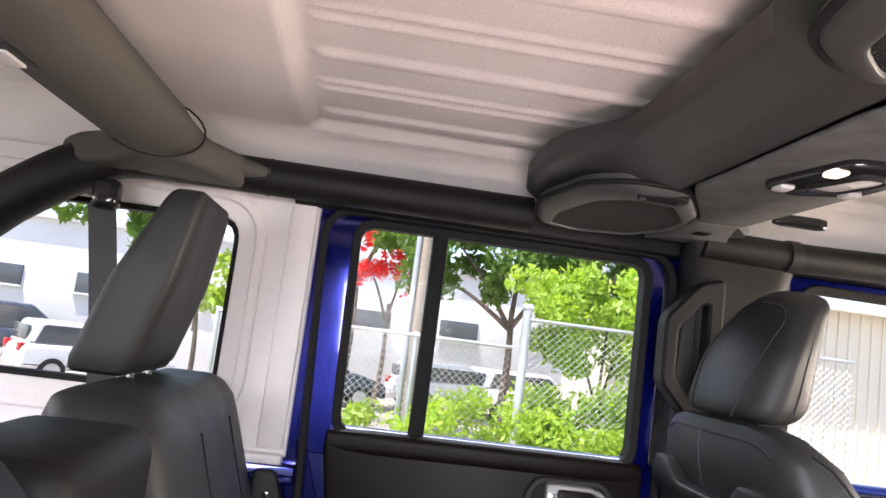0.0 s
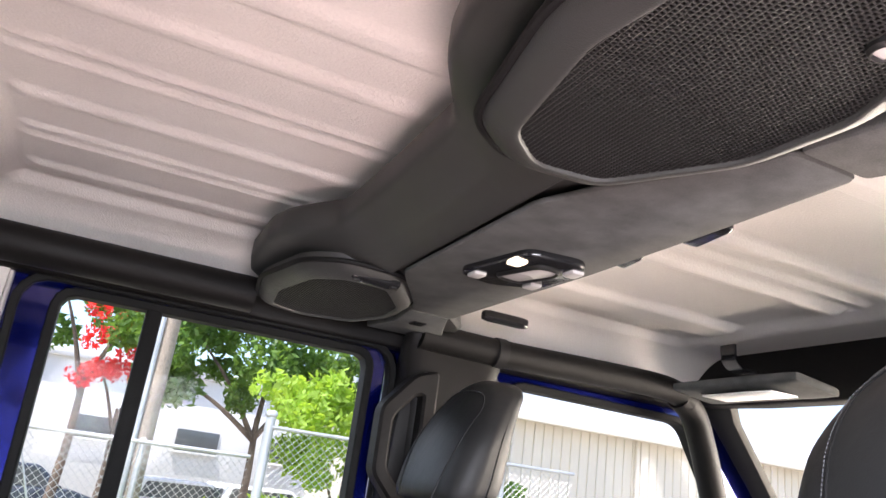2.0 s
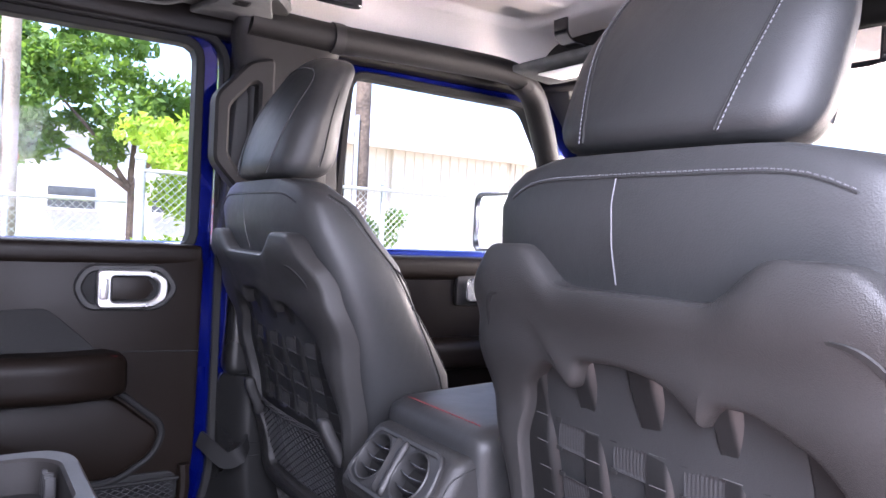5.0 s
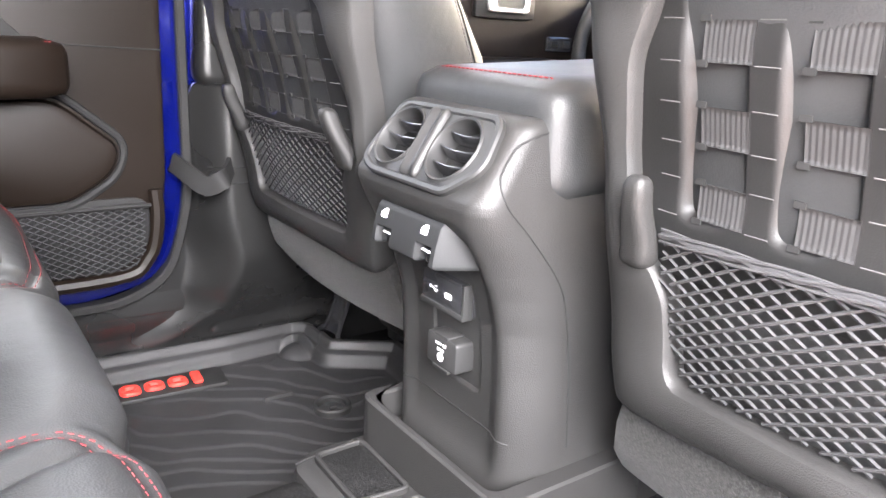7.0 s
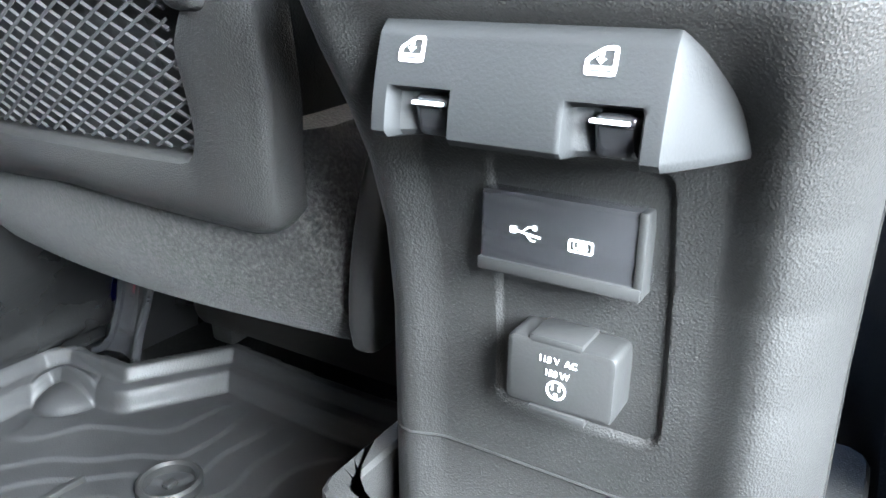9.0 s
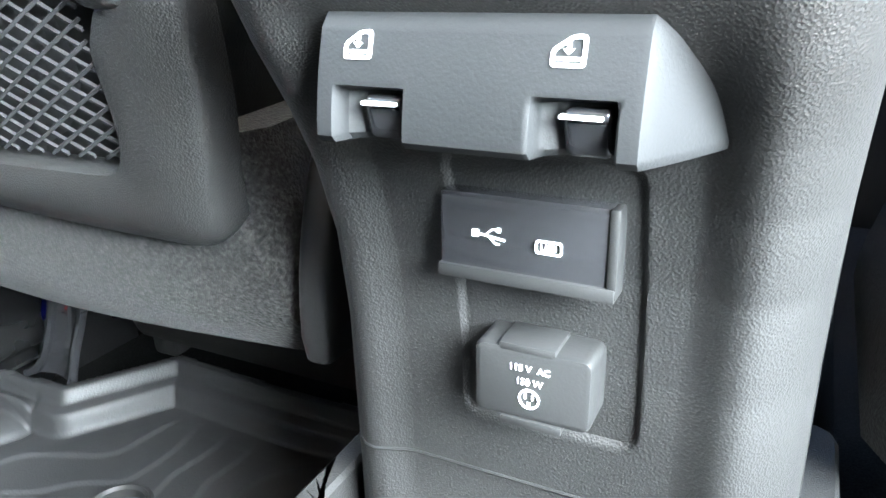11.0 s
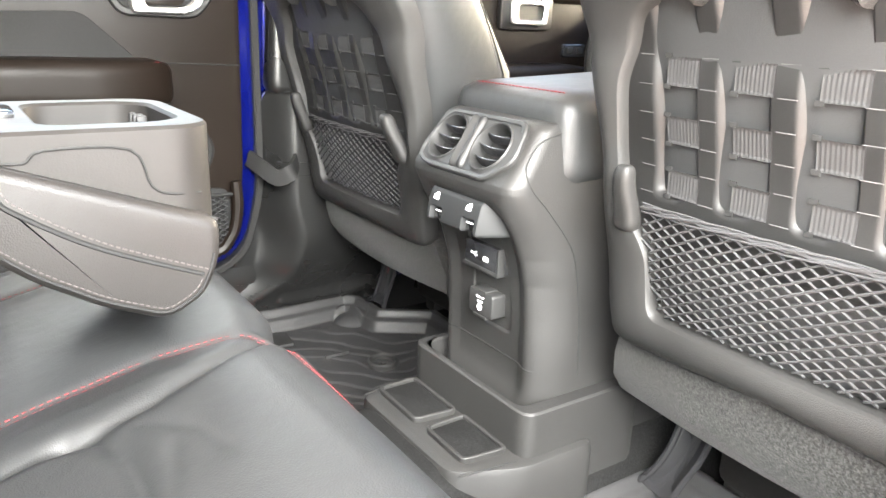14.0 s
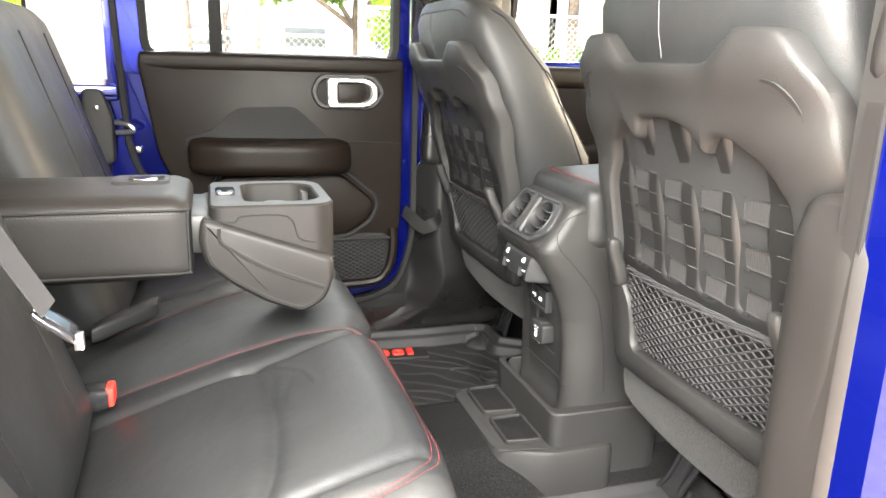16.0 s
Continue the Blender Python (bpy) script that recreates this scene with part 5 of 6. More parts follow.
spod = part("switch_pod", loft([pod_row(y) for y in steps(-0.083, 0.087, 130)]), POD, console, "smooth dark grey window switch pod")
for s, cy, bar_y, ox in ((1, 0.0405, 0.0385, 0.0455), (-1, -0.036, -0.037, -0.033)):
    w = part("window_switch", soft_box((0.010, 0.017, 0.017), 0.003, 6, lambda p: (p.x - 0.0500 - 0.25 * p.z, p.y + cy - 0.004, p.z + 0.4670)), GLOSSY, spod, "black window switch")
    part("switch_mark", box(-0.0583, -0.0545, bar_y - 0.0085, bar_y + 0.0060, 0.4722, 0.4736, 0.0003), PRINT, w, "white printed bar")
    car = [(ox + 0.0058, 0.4885), (ox - 0.0058, 0.4885), (ox - 0.0058, 0.4985), (ox - 0.001, 0.4985), (ox + 0.0058, 0.494)]
    bm = frame_ring(rounded(car, 0.0015), inset(rounded(car, 0.0015), 0.0013), "x", 0, 0.001, 40, soft=0.0001)
    prism(rounded([(ox + 0.0052, 0.4906), (ox - 0.0052, 0.4906), (ox - 0.0052, 0.4917), (ox + 0.0052, 0.4917)], 0.0004), "x", 0, 0.001, bm=bm)
    box(0, 0.001, ox - 0.0006, ox + 0.0006, 0.493, 0.4965, 0, bm=bm)
    prism([(ox - 0.0018, 0.4942), (ox + 0.0018, 0.4942), (ox, 0.4924)], "x", 0, 0.001, bm=bm)
    for v in bm.verts:
        v.co = Vector((-0.0535 - 0.0085 * (1 - max(0, (v.co.z - 0.4605) / 0.039) ** 1.5) - 0.0006 + v.co.x, v.co.y, v.co.z))
    part("window_symbol", bm, PRINT, spod, "white door window symbol", smooth=False)

# recessed socket panel
usb = part("usb_module", box(-0.006, 0.020, -0.042, 0.040, 0.386, 0.427, 0.003), GLOSSY, console, "gloss black charging socket cover")
part("cover_edge", box(-0.0072, 0.006, -0.0425, -0.038, 0.386, 0.427, 0.0012), SMOOTH, usb)
part("cover_lip", box(-0.0078, 0.006, -0.042, 0.040, 0.3855, 0.392, 0.001), SMOOTH, usb)
# charging symbols
bm = bmesh.new()
tube([(-0.0066, 0.021, 0.4085), (-0.0066, 0.0075, 0.4065)], 0.0005, 4, bm=bm)
tube([(-0.0066, 0.017, 0.408), (-0.0066, 0.0135, 0.411), (-0.0066, 0.011, 0.411)], 0.0004, 4, bm=bm)
tube([(-0.0066, 0.015, 0.4075), (-0.0066, 0.012, 0.4045), (-0.0066, 0.010, 0.4045)], 0.0004, 4, bm=bm)
soft_box((0.0008, 0.0034, 0.0034), 0.0003, 3, lambda p: (p.x - 0.0066, p.y + 0.0215, p.z + 0.4085), bm=bm)
soft_box((0.0008, 0.0022, 0.0022), 0.0003, 3, lambda p: (p.x - 0.0066, p.y + 0.0105, p.z + 0.411), bm=bm)
part("fork_symbol", bm, PRINT, usb, "white charging fork symbol", smooth=False)
bm = frame_ring(rrect(0.012, 0.0062, 0.001, 3, -0.0125, 0.406), rrect(0.0104, 0.0046, 0.0008, 3, -0.0125, 0.406), "x", -0.0068, -0.0055, 30, soft=0.0001)
part("battery_symbol", bm, PRINT, usb, "white battery outline", smooth=False)

ac_line = rounded([(-0.035, 0.318), (0.022, 0.318), (0.022, 0.3555), (-0.035, 0.3555)], 0.005, 4)
part("cover_step", box(-0.0075, 0.016, -0.018, 0.010, 0.352, 0.3575, 0.0015), SMOOTH, console)
ac = part("socket_cover", prism(ac_line, "x", 0.020, -0.008, 0.003), SMOOTH, console, "black hinged mains socket cover")
part("cover_tab", box(-0.009, 0.0, -0.022, 0.008, 0.3145, 0.319, 0.001), SMOOTH, ac)


def words(text, size, y, z, x, parent):
    """White printed letters that face the rear."""
    cu = bpy.data.curves.new("print", "FONT")
    cu.body, cu.size, cu.align_x, cu.align_y, cu.extrude = text, size, "CENTER", "CENTER", 0.0002
    tmp = bpy.data.objects.new("print", cu)
    scene.collection.objects.link(tmp)
    dg = bpy.context.evaluated_depsgraph_get()
    me = bpy.data.meshes.new_from_object(tmp.evaluated_get(dg))
    bpy.data.objects.remove(tmp)
    me.transform(Matrix.Translation((x, y, z)) @ Matrix(((0, 0, -1, 0), (-1, 0, 0, 0), (0, 1, 0, 0), (0, 0, 0, 1))))
    me.materials.clear()
    me.materials.append(PRINT)
    return part("printed_words", me, PRINT, parent, "white printed words " + text)


words("USB", 0.0042, -0.0125, 0.406, -0.0068, usb)
words("115 V  AC", 0.0047, -0.006, 0.3462, -0.0084, ac)
words("150 W", 0.0047, -0.006, 0.3392, -0.0084, ac)
bm = frame_ring([(-0.006 + 0.0052 * math.cos(a), 0.3305 + 0.0052 * math.sin(a)) for a in steps(0, 2 * math.pi, 28)[:-1]], [(-0.006 + 0.0043 * math.cos(a), 0.3305 + 0.0043 * math.sin(a)) for a in steps(0, 2 * math.pi, 28)[:-1]], "x", -0.0086, -0.0070, 40, soft=0.0001)
for k in (-1, 1):
    box(-0.0086, -0.007, -0.006 + 0.0018 * k - 0.0004, -0.006 + 0.0018 * k + 0.0004, 0.3305, 0.3332, 0, bm=bm)
box(-0.0086, -0.007, -0.0068, -0.0052, 0.3272, 0.3288, 0, bm=bm)
part("socket_symbol", bm, PRINT, ac, "white ring socket symbol", smooth=False)

# stepped tray round the foot of the console
tray = thing("console_tray", "stepped black rubber tray on the tunnel with pads", "tray")
rim = rounded([(-0.030, -0.152), (0.20, -0.152), (0.20, 0.140), (-0.030, 0.140)], 0.02, 4)
hole = rounded([(-0.018, -0.125), (0.10, -0.125), (0.10, 0.122), (-0.018, 0.122)], 0.015, 4)
part("upper_tray", frame_ring(rim, hole, "z", 0.226, 0.02, 90), PLASTIC, tray, "raised tray rim")
part("upper_floor", box(-0.02, 0.10, -0.13, 0.125, 0.10, 0.185, 0.003), PLASTIC, tray)
low = rounded([(-0.135, -0.120), (-0.035, -0.165), (0.10, -0.165), (0.10, 0.150), (-0.10, 0.150), (-0.135, 0.125)], 0.025, 4)
part("lower_tray", prism(low, "z", 0.0, 0.158, 0.012), PLASTIC, tray, "lower moulded step")
for y0, y1 in ((0.012, 0.118), (-0.112, -0.022)):
    pad_o = rounded([(-0.108, y0 - 0.005), (-0.034, y0 - 0.012), (-0.032, y1 + 0.008), (-0.106, y1 + 0.006)], 0.012, 4)
    part("pad_rim", frame_ring(pad_o, inset(pad_o, 0.006), "z", 0.1665, 0.155, 60, soft=0.0015), PLASTIC, tray)
    part("tray_pad", prism(inset(pad_o, 0.005), "z", 0.150, 0.1605, 0.001), CARPET, tray, "rough black pad")
for k, y in ((0, 0.125), (1, -0.135)):
    part("tray_crease", tube([(-0.128, y, 0.1575), (-0.04, y + 0.012 * (1 if k == 0 else -1), 0.1585)], 0.0016, 5), SEALSHADE, tray)
tunnel = new("tunnel", mesh("tunnel", prism(rounded([(-0.19, -0.02), (-0.15, 0.10), (-0.11, 0.15), (0.11, 0.15), (0.15, 0.10), (0.19, -0.02)], 0.03), "x", -0.36, 1.3), CARPET))
tagged(tunnel, "black carpeted transmission tunnel", "tunnel", kind="structure")


# ---- floor mats ----
def floor_mat(s):
    mat = thing("floor_mat", "black rubber floor liner with raised contour lines and a red badge", "floor mat", "rubber floor liners")
    edge = [(-0.45, 0.160), (0.290, 0.160), (0.283, 0.385), (0.292, 0.562), (0.182, 0.634), (0.176, 0.735), (0.150, 0.762), (0.0, 0.752), (-0.45, 0.770)]

    def reach(x, y):
        """Distance to the liner's edge, positive inside."""
        best, inside = 9.0, False
        for (ax, ay), (bx, by) in zip(edge, edge[1:] + edge[:1]):
            t = min(1, max(0, ((x - ax) * (bx - ax) + (y - ay) * (by - ay)) / ((bx - ax) ** 2 + (by - ay) ** 2)))
            best = min(best, math.hypot(x - ax - t * (bx - ax), y - ay - t * (by - ay)))
            if (ay > y) != (by > y) and x < (bx - ax) * (y - ay) / (by - ay) + ax:
                inside = not inside
        return best if inside else -best

    def h(x, y):
        e = reach(x, y)
        if e < -0.006:
            return -0.04
        z = 0.018 + 0.026 * blend((0.034 - e) / 0.009) + 0.004 * blend((0.026 - e) / 0.012) + 0.018 * blend((0.013 - e) / 0.007)
        n = 19 * (0.60 * x + 0.80 * y) + 2.4 * noise.noise(Vector((x * 4.2, y * 4.2, 3.0 * s))) + 0.5 * noise.noise(Vector((x * 13, y * 13, 8.0)))
        fr = n - math.floor(n)
        if e > 0.045:
            z += 0.0030 * (blend(fr / 0.09) - fr) * min(1, (e - 0.045) / 0.02)
        r = ((x - 0.140) ** 2 + (y - 0.702) ** 2) / 0.0017
        z -= 0.0025 * math.exp(-((r - 1.05) / 0.16) ** 2)
        return z + 0.020 * max(0, 1 - r) ** 0.9 * blend((e - 0.012) / 0.02)

    fine = 330 if s > 0 else 200
    part("liner", sheet("liner", steps(-0.47, 0.45, fine), steps(0.13 * s, 0.82 * s, int(fine * 0.75)), lambda x, y: (x, y, h(x, abs(y))), RUBBER), RUBBER, mat)
    k = part("knob", frame_ring([(0.09 + 0.034 * math.cos(a), (0.450 + 0.034 * math.sin(a)) * s) for a in steps(0, 2 * math.pi, 36)[:-1]], [(0.09 + 0.026 * math.cos(a), (0.450 + 0.026 * math.sin(a)) * s) for a in steps(0, 2 * math.pi, 36)[:-1]], "z", 0.032, 0.018, 48), SMOOTH, mat, "round black fixing knob")
    part("knob_centre", soft_box((0.014, 0.010, 0.006), 0.002, 4, lambda p: (p.x + 0.09, p.y + 0.450 * s, p.z + 0.024)), SMOOTH, k)
    part("raised_mark", box(-0.005, 0.05, 0.537 * s - 0.003, 0.537 * s + 0.003, 0.018, 0.026, 0.001), SMOOTH, mat)
    if s > 0:
        ang = radians(-4)
        c, sn = math.cos(ang), math.sin(ang)
        spot = lambda u, w: (-0.138 + u * c - w * sn, 0.676 + u * sn + w * c)
        plate = [spot(u, w) for u, w in rrect(0.21, 0.075, 0.008, 3)]
        b = part("badge_plate", prism(plate, "z", 0.016, 0.026, 0.002), SMOOTH, mat, "raised black badge plate")
        # plain red shapes in place of the maker's mark
        for u0, u1, w0, w1 in ((-0.085, -0.048, -0.022, 0.018), (-0.042, -0.006, -0.018, 0.018), (0.000, 0.036, -0.018, 0.018), (0.044, 0.062, -0.020, 0.026)):
            o = [spot(u, w) for u, w in rrect(u1 - u0, w1 - w0, 0.012 if u0 < 0.04 else 0.006, 4, (u0 + u1) / 2, (w0 + w1) / 2)]
            i = [spot(u, w) for u, w in rrect((u1 - u0) * 0.42, (w1 - w0) * 0.3, 0.004, 4, (u0 + u1) / 2, (w0 + w1) / 2)]
            part("badge_shape", frame_ring(o, i, "z", 0.031, 0.025, 48) if u0 < 0.04 else prism(o, "z", 0.025, 0.031, 0.001), RED, b, "red raised shape")
    return mat


for s in (1, -1):
    floor_mat(s)


# ---- rear bench ----
bench = thing("rear_bench_seat", "black leather rear bench with red stitching, armrest folded down", "car seat")


def bench_top(x):
    """Height of the cushion along the vehicle, rising to the front edge."""
    table = [(-0.90, 0.300), (-0.73, 0.358), (-0.60, 0.398), (-0.50, 0.422), (-0.40, 0.434), (-0.3, 0.436)]
    for (a, u), (b, w) in zip(table, table[1:]):
        if x <= b:
            return u + (w - u) * (x - a) / (b - a)
    return 0.436


# sewn lines of one outer seat, in plan: across the vehicle the other seat mirrors them
edge_seam = [(-0.80, 0.150), (-0.60, 0.150), (-0.46, 0.150), (-0.415, 0.157), (-0.390, 0.180), (-0.378, 0.23), (-0.372, 0.33), (-0.369, 0.40), (-0.373, 0.495), (-0.385, 0.56), (-0.412, 0.595), (-0.447, 0.613), (-0.52, 0.632), (-0.70, 0.65)]
edge_seam = [(p.x, p.y) for p in smooth_line([(*p, 0) for p in edge_seam], 4)]
inner_crease = [(-0.82, 0.246), (-0.714, 0.241), (-0.64, 0.236), (-0.57, 0.241), (-0.515, 0.233), (-0.457, 0.205), (-0.395, 0.178)]
panel_crease = [(-0.585, 0.240), (-0.562, 0.252), (-0.551, 0.29), (-0.549, 0.38), (-0.552, 0.47), (-0.562, 0.54), (-0.578, 0.592)]
end_crease = [(-0.78, 0.602), (-0.575, 0.597), (-0.50, 0.588), (-0.40, 0.562)]
wrinkles = [[(-0.535, 0.262), (-0.500, 0.300), (-0.490, 0.345)], [(-0.520, 0.31), (-0.535, 0.37), (-0.530, 0.41)]]


def bench_front(y):
    """Where the cushion's front edge lies at a place across the vehicle."""
    a = abs(y)
    return -0.362 - 0.016 * max(0, 1 - abs(a - 0.15) / 0.05) - (0.35 * max(0, a - 0.50) ** 1.5 if a > 0.5 else 0)


def bench_place(y, s):
    a = abs(y)
    front, r = bench_front(y), 0.045
    run = front - r + 0.90
    arc = r * math.pi / 2
    d = s * (run + arc + 0.16)
    if d < run:
        x, z = -0.90 + d, bench_top(-0.90 + d)
    elif d < run + arc:
        k = (d - run) / r
        x, z = front - r + r * math.sin(k), bench_top(front - r) - r * (1 - math.cos(k))
    else:
        x, z = front - 0.35 * (d - run - arc), bench_top(front - r) - r - (d - run - arc)
    top = 1.0 if d < run + arc else max(0, 1 - (d - run - arc) / 0.03)
    side = min(1, max(0, (a - 0.615) / 0.07))
    z -= 0.09 * (1 - math.sqrt(max(0, 1 - side * side)))
    if top > 0:
        lift = 0.0
        if a > 0.15:
            lift += 0.010 * min(1, line_distance(x, a, edge_seam) / 0.05)
            for line, deep, wide in ((inner_crease, 0.0075, 0.011), (panel_crease, 0.0065, 0.011), (end_crease, 0.0065, 0.010)):
                q = line_distance(x, a, line)
                lift -= deep * math.exp(-(q / wide) ** 2) + 0.0022 * math.exp(-(q / 0.003) ** 2)
            for line in wrinkles:
                q = line_distance(x, a, line)
                lift -= 0.0016 * math.exp(-(q / 0.005) ** 2)
        else:
            lift += 0.008 * (1 - (a / 0.15) ** 4)
        q = line_distance(x, a, edge_seam)
        lift -= 0.0035 * math.exp(-(q / 0.006) ** 2)
        z += lift * top
    return (x, y, z)


cushion = sheet("cushion", steps(-0.684, 0.684, 300), [0.0, 0.08, 0.14] + steps(0.17, 0.86, 125) + [0.9, 0.95, 1.0], bench_place, LEATHER, (0, 0, -0.02))
cushion_ob = part("cushion", cushion, LEATHER, bench, "black leather seat cushion with sewn creases")


def sewn(line, off, lift):
    """A line in plan shifted sideways and laid on the cushion."""
    out = []
    for i, (x, y) in enumerate(line):
        a, b = line[max(i - 1, 0)], line[min(i + 1, len(line) - 1)]
        n = Vector((-(b[1] - a[1]), b[0] - a[0])).normalized() * off
        px, py = x + n.x, y + n.y
        front, best = bench_front(py), None
        lo, hi = 0.0, 0.86
        for _ in range(26):
            mid = (lo + hi) / 2
            if bench_place(py, mid)[0] < px:
                lo = mid
            else:
                hi = mid
        q = bench_place(py, lo)
        out.append((min(px, q[0] + 0.002), py, q[2] + lift))
    return out


for s in (1, -1):
    line = [(x, y * s) for x, y in edge_seam]
    for off in (-0.0045, 0.0045):
        part("cushion_stitch", stitches(sewn(line, off, 0.0002), 0.0070, 0.0005, None, 0.55), REDTHREAD, bench, "red twin stitching")


def bench_back(y0, y1):
    yc, w = (y0 + y1) / 2, (y1 - y0)

    def shape(p):
        up = (p.z + 0.31) / 0.62
        x = -0.905 + p.x - 0.19 * (up - 0.3)
        bow = 0.014 * (1 - (2 * p.y / w) ** 2) if p.x > 0 else 0
        return (x + bow, p.y * (1 - 0.10 * max(0, up - 0.7) * 2) + yc, 0.345 + 0.60 * up)

    return soft_box((0.15, w, 0.62), 0.05, 16, shape)


for a, b in ((-0.685, -0.195), (0.088, 0.685)):
    part("backrest", bench_back(a, b), LEATHER, bench, "black leather backrest")
    for d in (0.11, -0.11):
        y = (a + b) / 2 + d
        seam = [(-0.832 - 0.19 * (u - 0.3) + 0.014 * (1 - (2 * d / (b - a)) ** 2) + 0.002, y, 0.345 + 0.60 * u) for u in steps(0.12, 0.9, 14)]
        part("back_seam", tube(seam, 0.0022, 6), SEALSHADE, bench)
part("backrest_centre", box(-1.10, -0.94, -0.19, 0.085, 0.36, 0.92, 0.03, 3), PADDING, bench, "recess behind the folded armrest")
for yc in (0.39, -0.44):
    part("headrest", soft_box((0.095, 0.25, 0.285), 0.020, 12, lambda p: (p.x * (1.0 - 3.0 * max(0, p.z)) - 1.050 + 0.30 * p.z, p.y * (1 - 1.0 * max(0, p.z)) + yc, p.z + 1.092)), LEATHER, bench, "black leather headrest")
    for d in (-0.05, 0.05):
        part("headrest_post", tube([(-1.065, yc + d, 0.90), (-1.055, yc + d, 1.0)], 0.006, 8), STEEL, bench)

# folded armrest and its cup holder head
arm = part("armrest", soft_box((0.33, 0.245, 0.118), 0.022, 12, lambda p: (p.x - 0.807 + 0.0 * p.z, p.y - 0.062, p.z + 0.592 + 0.010 * (1 - (2 * p.y / 0.245) ** 2) * (1 if p.z > 0 else 0))), PADLEATHER, bench, "black leather folding armrest")
rim_line = [(x, -0.1845 + 0.0055 * max(0, (abs(x + 0.807) - 0.143) / 0.022) ** 2) for x in steps(-0.97, -0.644, 24)]
for z in (0.6385, 0.5455):
    part("armrest_piping", tube([(x, y, z) for x, y in rim_line], 0.0022, 6), SEALSHADE, arm)
part("armrest_piping", tube([(-0.6465, -0.180, z) for z in steps(0.545, 0.638, 8)], 0.0022, 6), SEALSHADE, arm)
part("armrest_stitch", stitches([(x, y - 0.0006, 0.6335) for x, y in rim_line], 0.006, 0.0007), THREAD, arm)
part("latch_recess", frame_ring(rrect(0.085, 0.075, 0.015, 4, -0.715, -0.05), rrect(0.05, 0.04, 0.01, 4, -0.708, -0.05), "z", 0.6645, 0.652, 48), SMOOTH, arm, "moulded latch recess")
part("latch_well", box(-0.735, -0.683, -0.071, -0.029, 0.655, 0.6625, 0.001), SEALSHADE, arm)
part("latch", box(-0.728, -0.690, -0.060, -0.034, 0.656, 0.665, 0.003), GLOSSY, arm)
for y in (-0.14, -0.11, 0.0):
    part("hinge_pin", tube([(-0.650, y, 0.612), (-0.615, y, 0.612)], 0.007, 8), CHROME, arm, "bright hinge pin")
part("hinge_block", box(-0.66, -0.612, -0.155, 0.03, 0.565, 0.625, 0.01), SMOOTH, arm)

top_line = rounded([(-0.617, -0.172), (-0.455, -0.172), (-0.432, -0.150), (-0.432, 0.020), (-0.455, 0.050), (-0.617, 0.050)], 0.02, 5)
hole = rounded([(-0.565, -0.140), (-0.475, -0.140), (-0.452, -0.120), (-0.452, 0.0), (-0.475, 0.022), (-0.565, 0.022)], 0.025, 5)
bm = frame_ring(top_line, hole, "z", 0.640, 0.55, 100)
for v in bm.verts:
    if v.co.z < 0.56:
        v.co.z = 0.612 - (v.co.x + 0.618) * 0.375
cup = part("cup_holder", bm, CUPGREY, bench, "dark grey moulded cup holder")
part("cup_floor", prism(inset(hole, -0.003), "z", 0.596, 0.602), SEALSHADE, cup)
part("cup_divider", soft_box((0.05, 0.03, 0.05), 0.014, 6, lambda p: (p.x - 0.515, p.y - 0.058, p.z + 0.600)), SMOOTH, cup)
for yc in (-0.11, -0.005):
    for k in range(3):
        part("cup_finger", soft_box((0.012, 0.006, 0.05), 0.0028, 4, lambda p: (p.x - 0.462, p.y + yc + 0.016 * (k - 1), p.z + 0.605)), RUBBER, cup)
part("cup_latch", soft_box((0.03, 0.05, 0.012), 0.004, 5, lambda p: (p.x - 0.592, p.y - 0.06, p.z + 0.641)), GLOSSY, cup, "gloss black latch")
side = rounded([(-0.628, 0.626), (-0.436, 0.558), (-0.438, 0.520), (-0.452, 0.488), (-0.487, 0.470), (-0.54, 0.492), (-0.588, 0.522), (-0.624, 0.553), (-0.634, 0.590)], 0.014, 4)
part("cup_pad", prism(side, "y", -0.1845, 0.060, 0.011, seg=5), PADLEATHER, cup, "black leather pad under the cup holder")
part("cup_core", prism(inset(side, 0.010), "y", -0.174, 0.050), PADLEATHER, cup)
part("pad_seam", tube(smooth_line([(-0.624, -0.1765, 0.6215), (-0.55, -0.1765, 0.595), (-0.48, -0.1765, 0.570), (-0.438, -0.174, 0.555)], 6), 0.0028, 6), SEALSHADE, cup)
crease = smooth_line([(-0.604, -0.1842, 0.610), (-0.604, -0.1846, 0.592), (-0.590, -0.1846, 0.578), (-0.535, -0.1846, 0.544), (-0.455, -0.1842, 0.510)], 8)
part("pad_crease", tube(crease, 0.0022, 6), SEALSHADE, cup)
part("pad_stitch", stitches([p + Vector((0.004, -0.0006, 0.004)) for p in crease], 0.0055, 0.0008), THREAD, cup)
part("side_crease", tube(smooth_line([(-0.612, -0.1725, 0.619), (-0.583, -0.1725, 0.616), (-0.568, -0.1725, 0.625), (-0.505, -0.1725, 0.622), (-0.490, -0.1725, 0.590), (-0.472, -0.1725, 0.582), (-0.448, -0.165, 0.580)], 4), 0.0013, 6), SEALSHADE, cup)
part("pad_piping", tube([(x, -0.1835, z) for x, z in inset(side, 0.007)[len(side) // 4:]], 0.0016, 6), SEALSHADE, cup)
part("pad_stitch", stitches([(x, -0.1842, z) for x, z in inset(side, 0.011)[len(side) // 3:]], 0.0055, 0.0007), THREAD, cup)

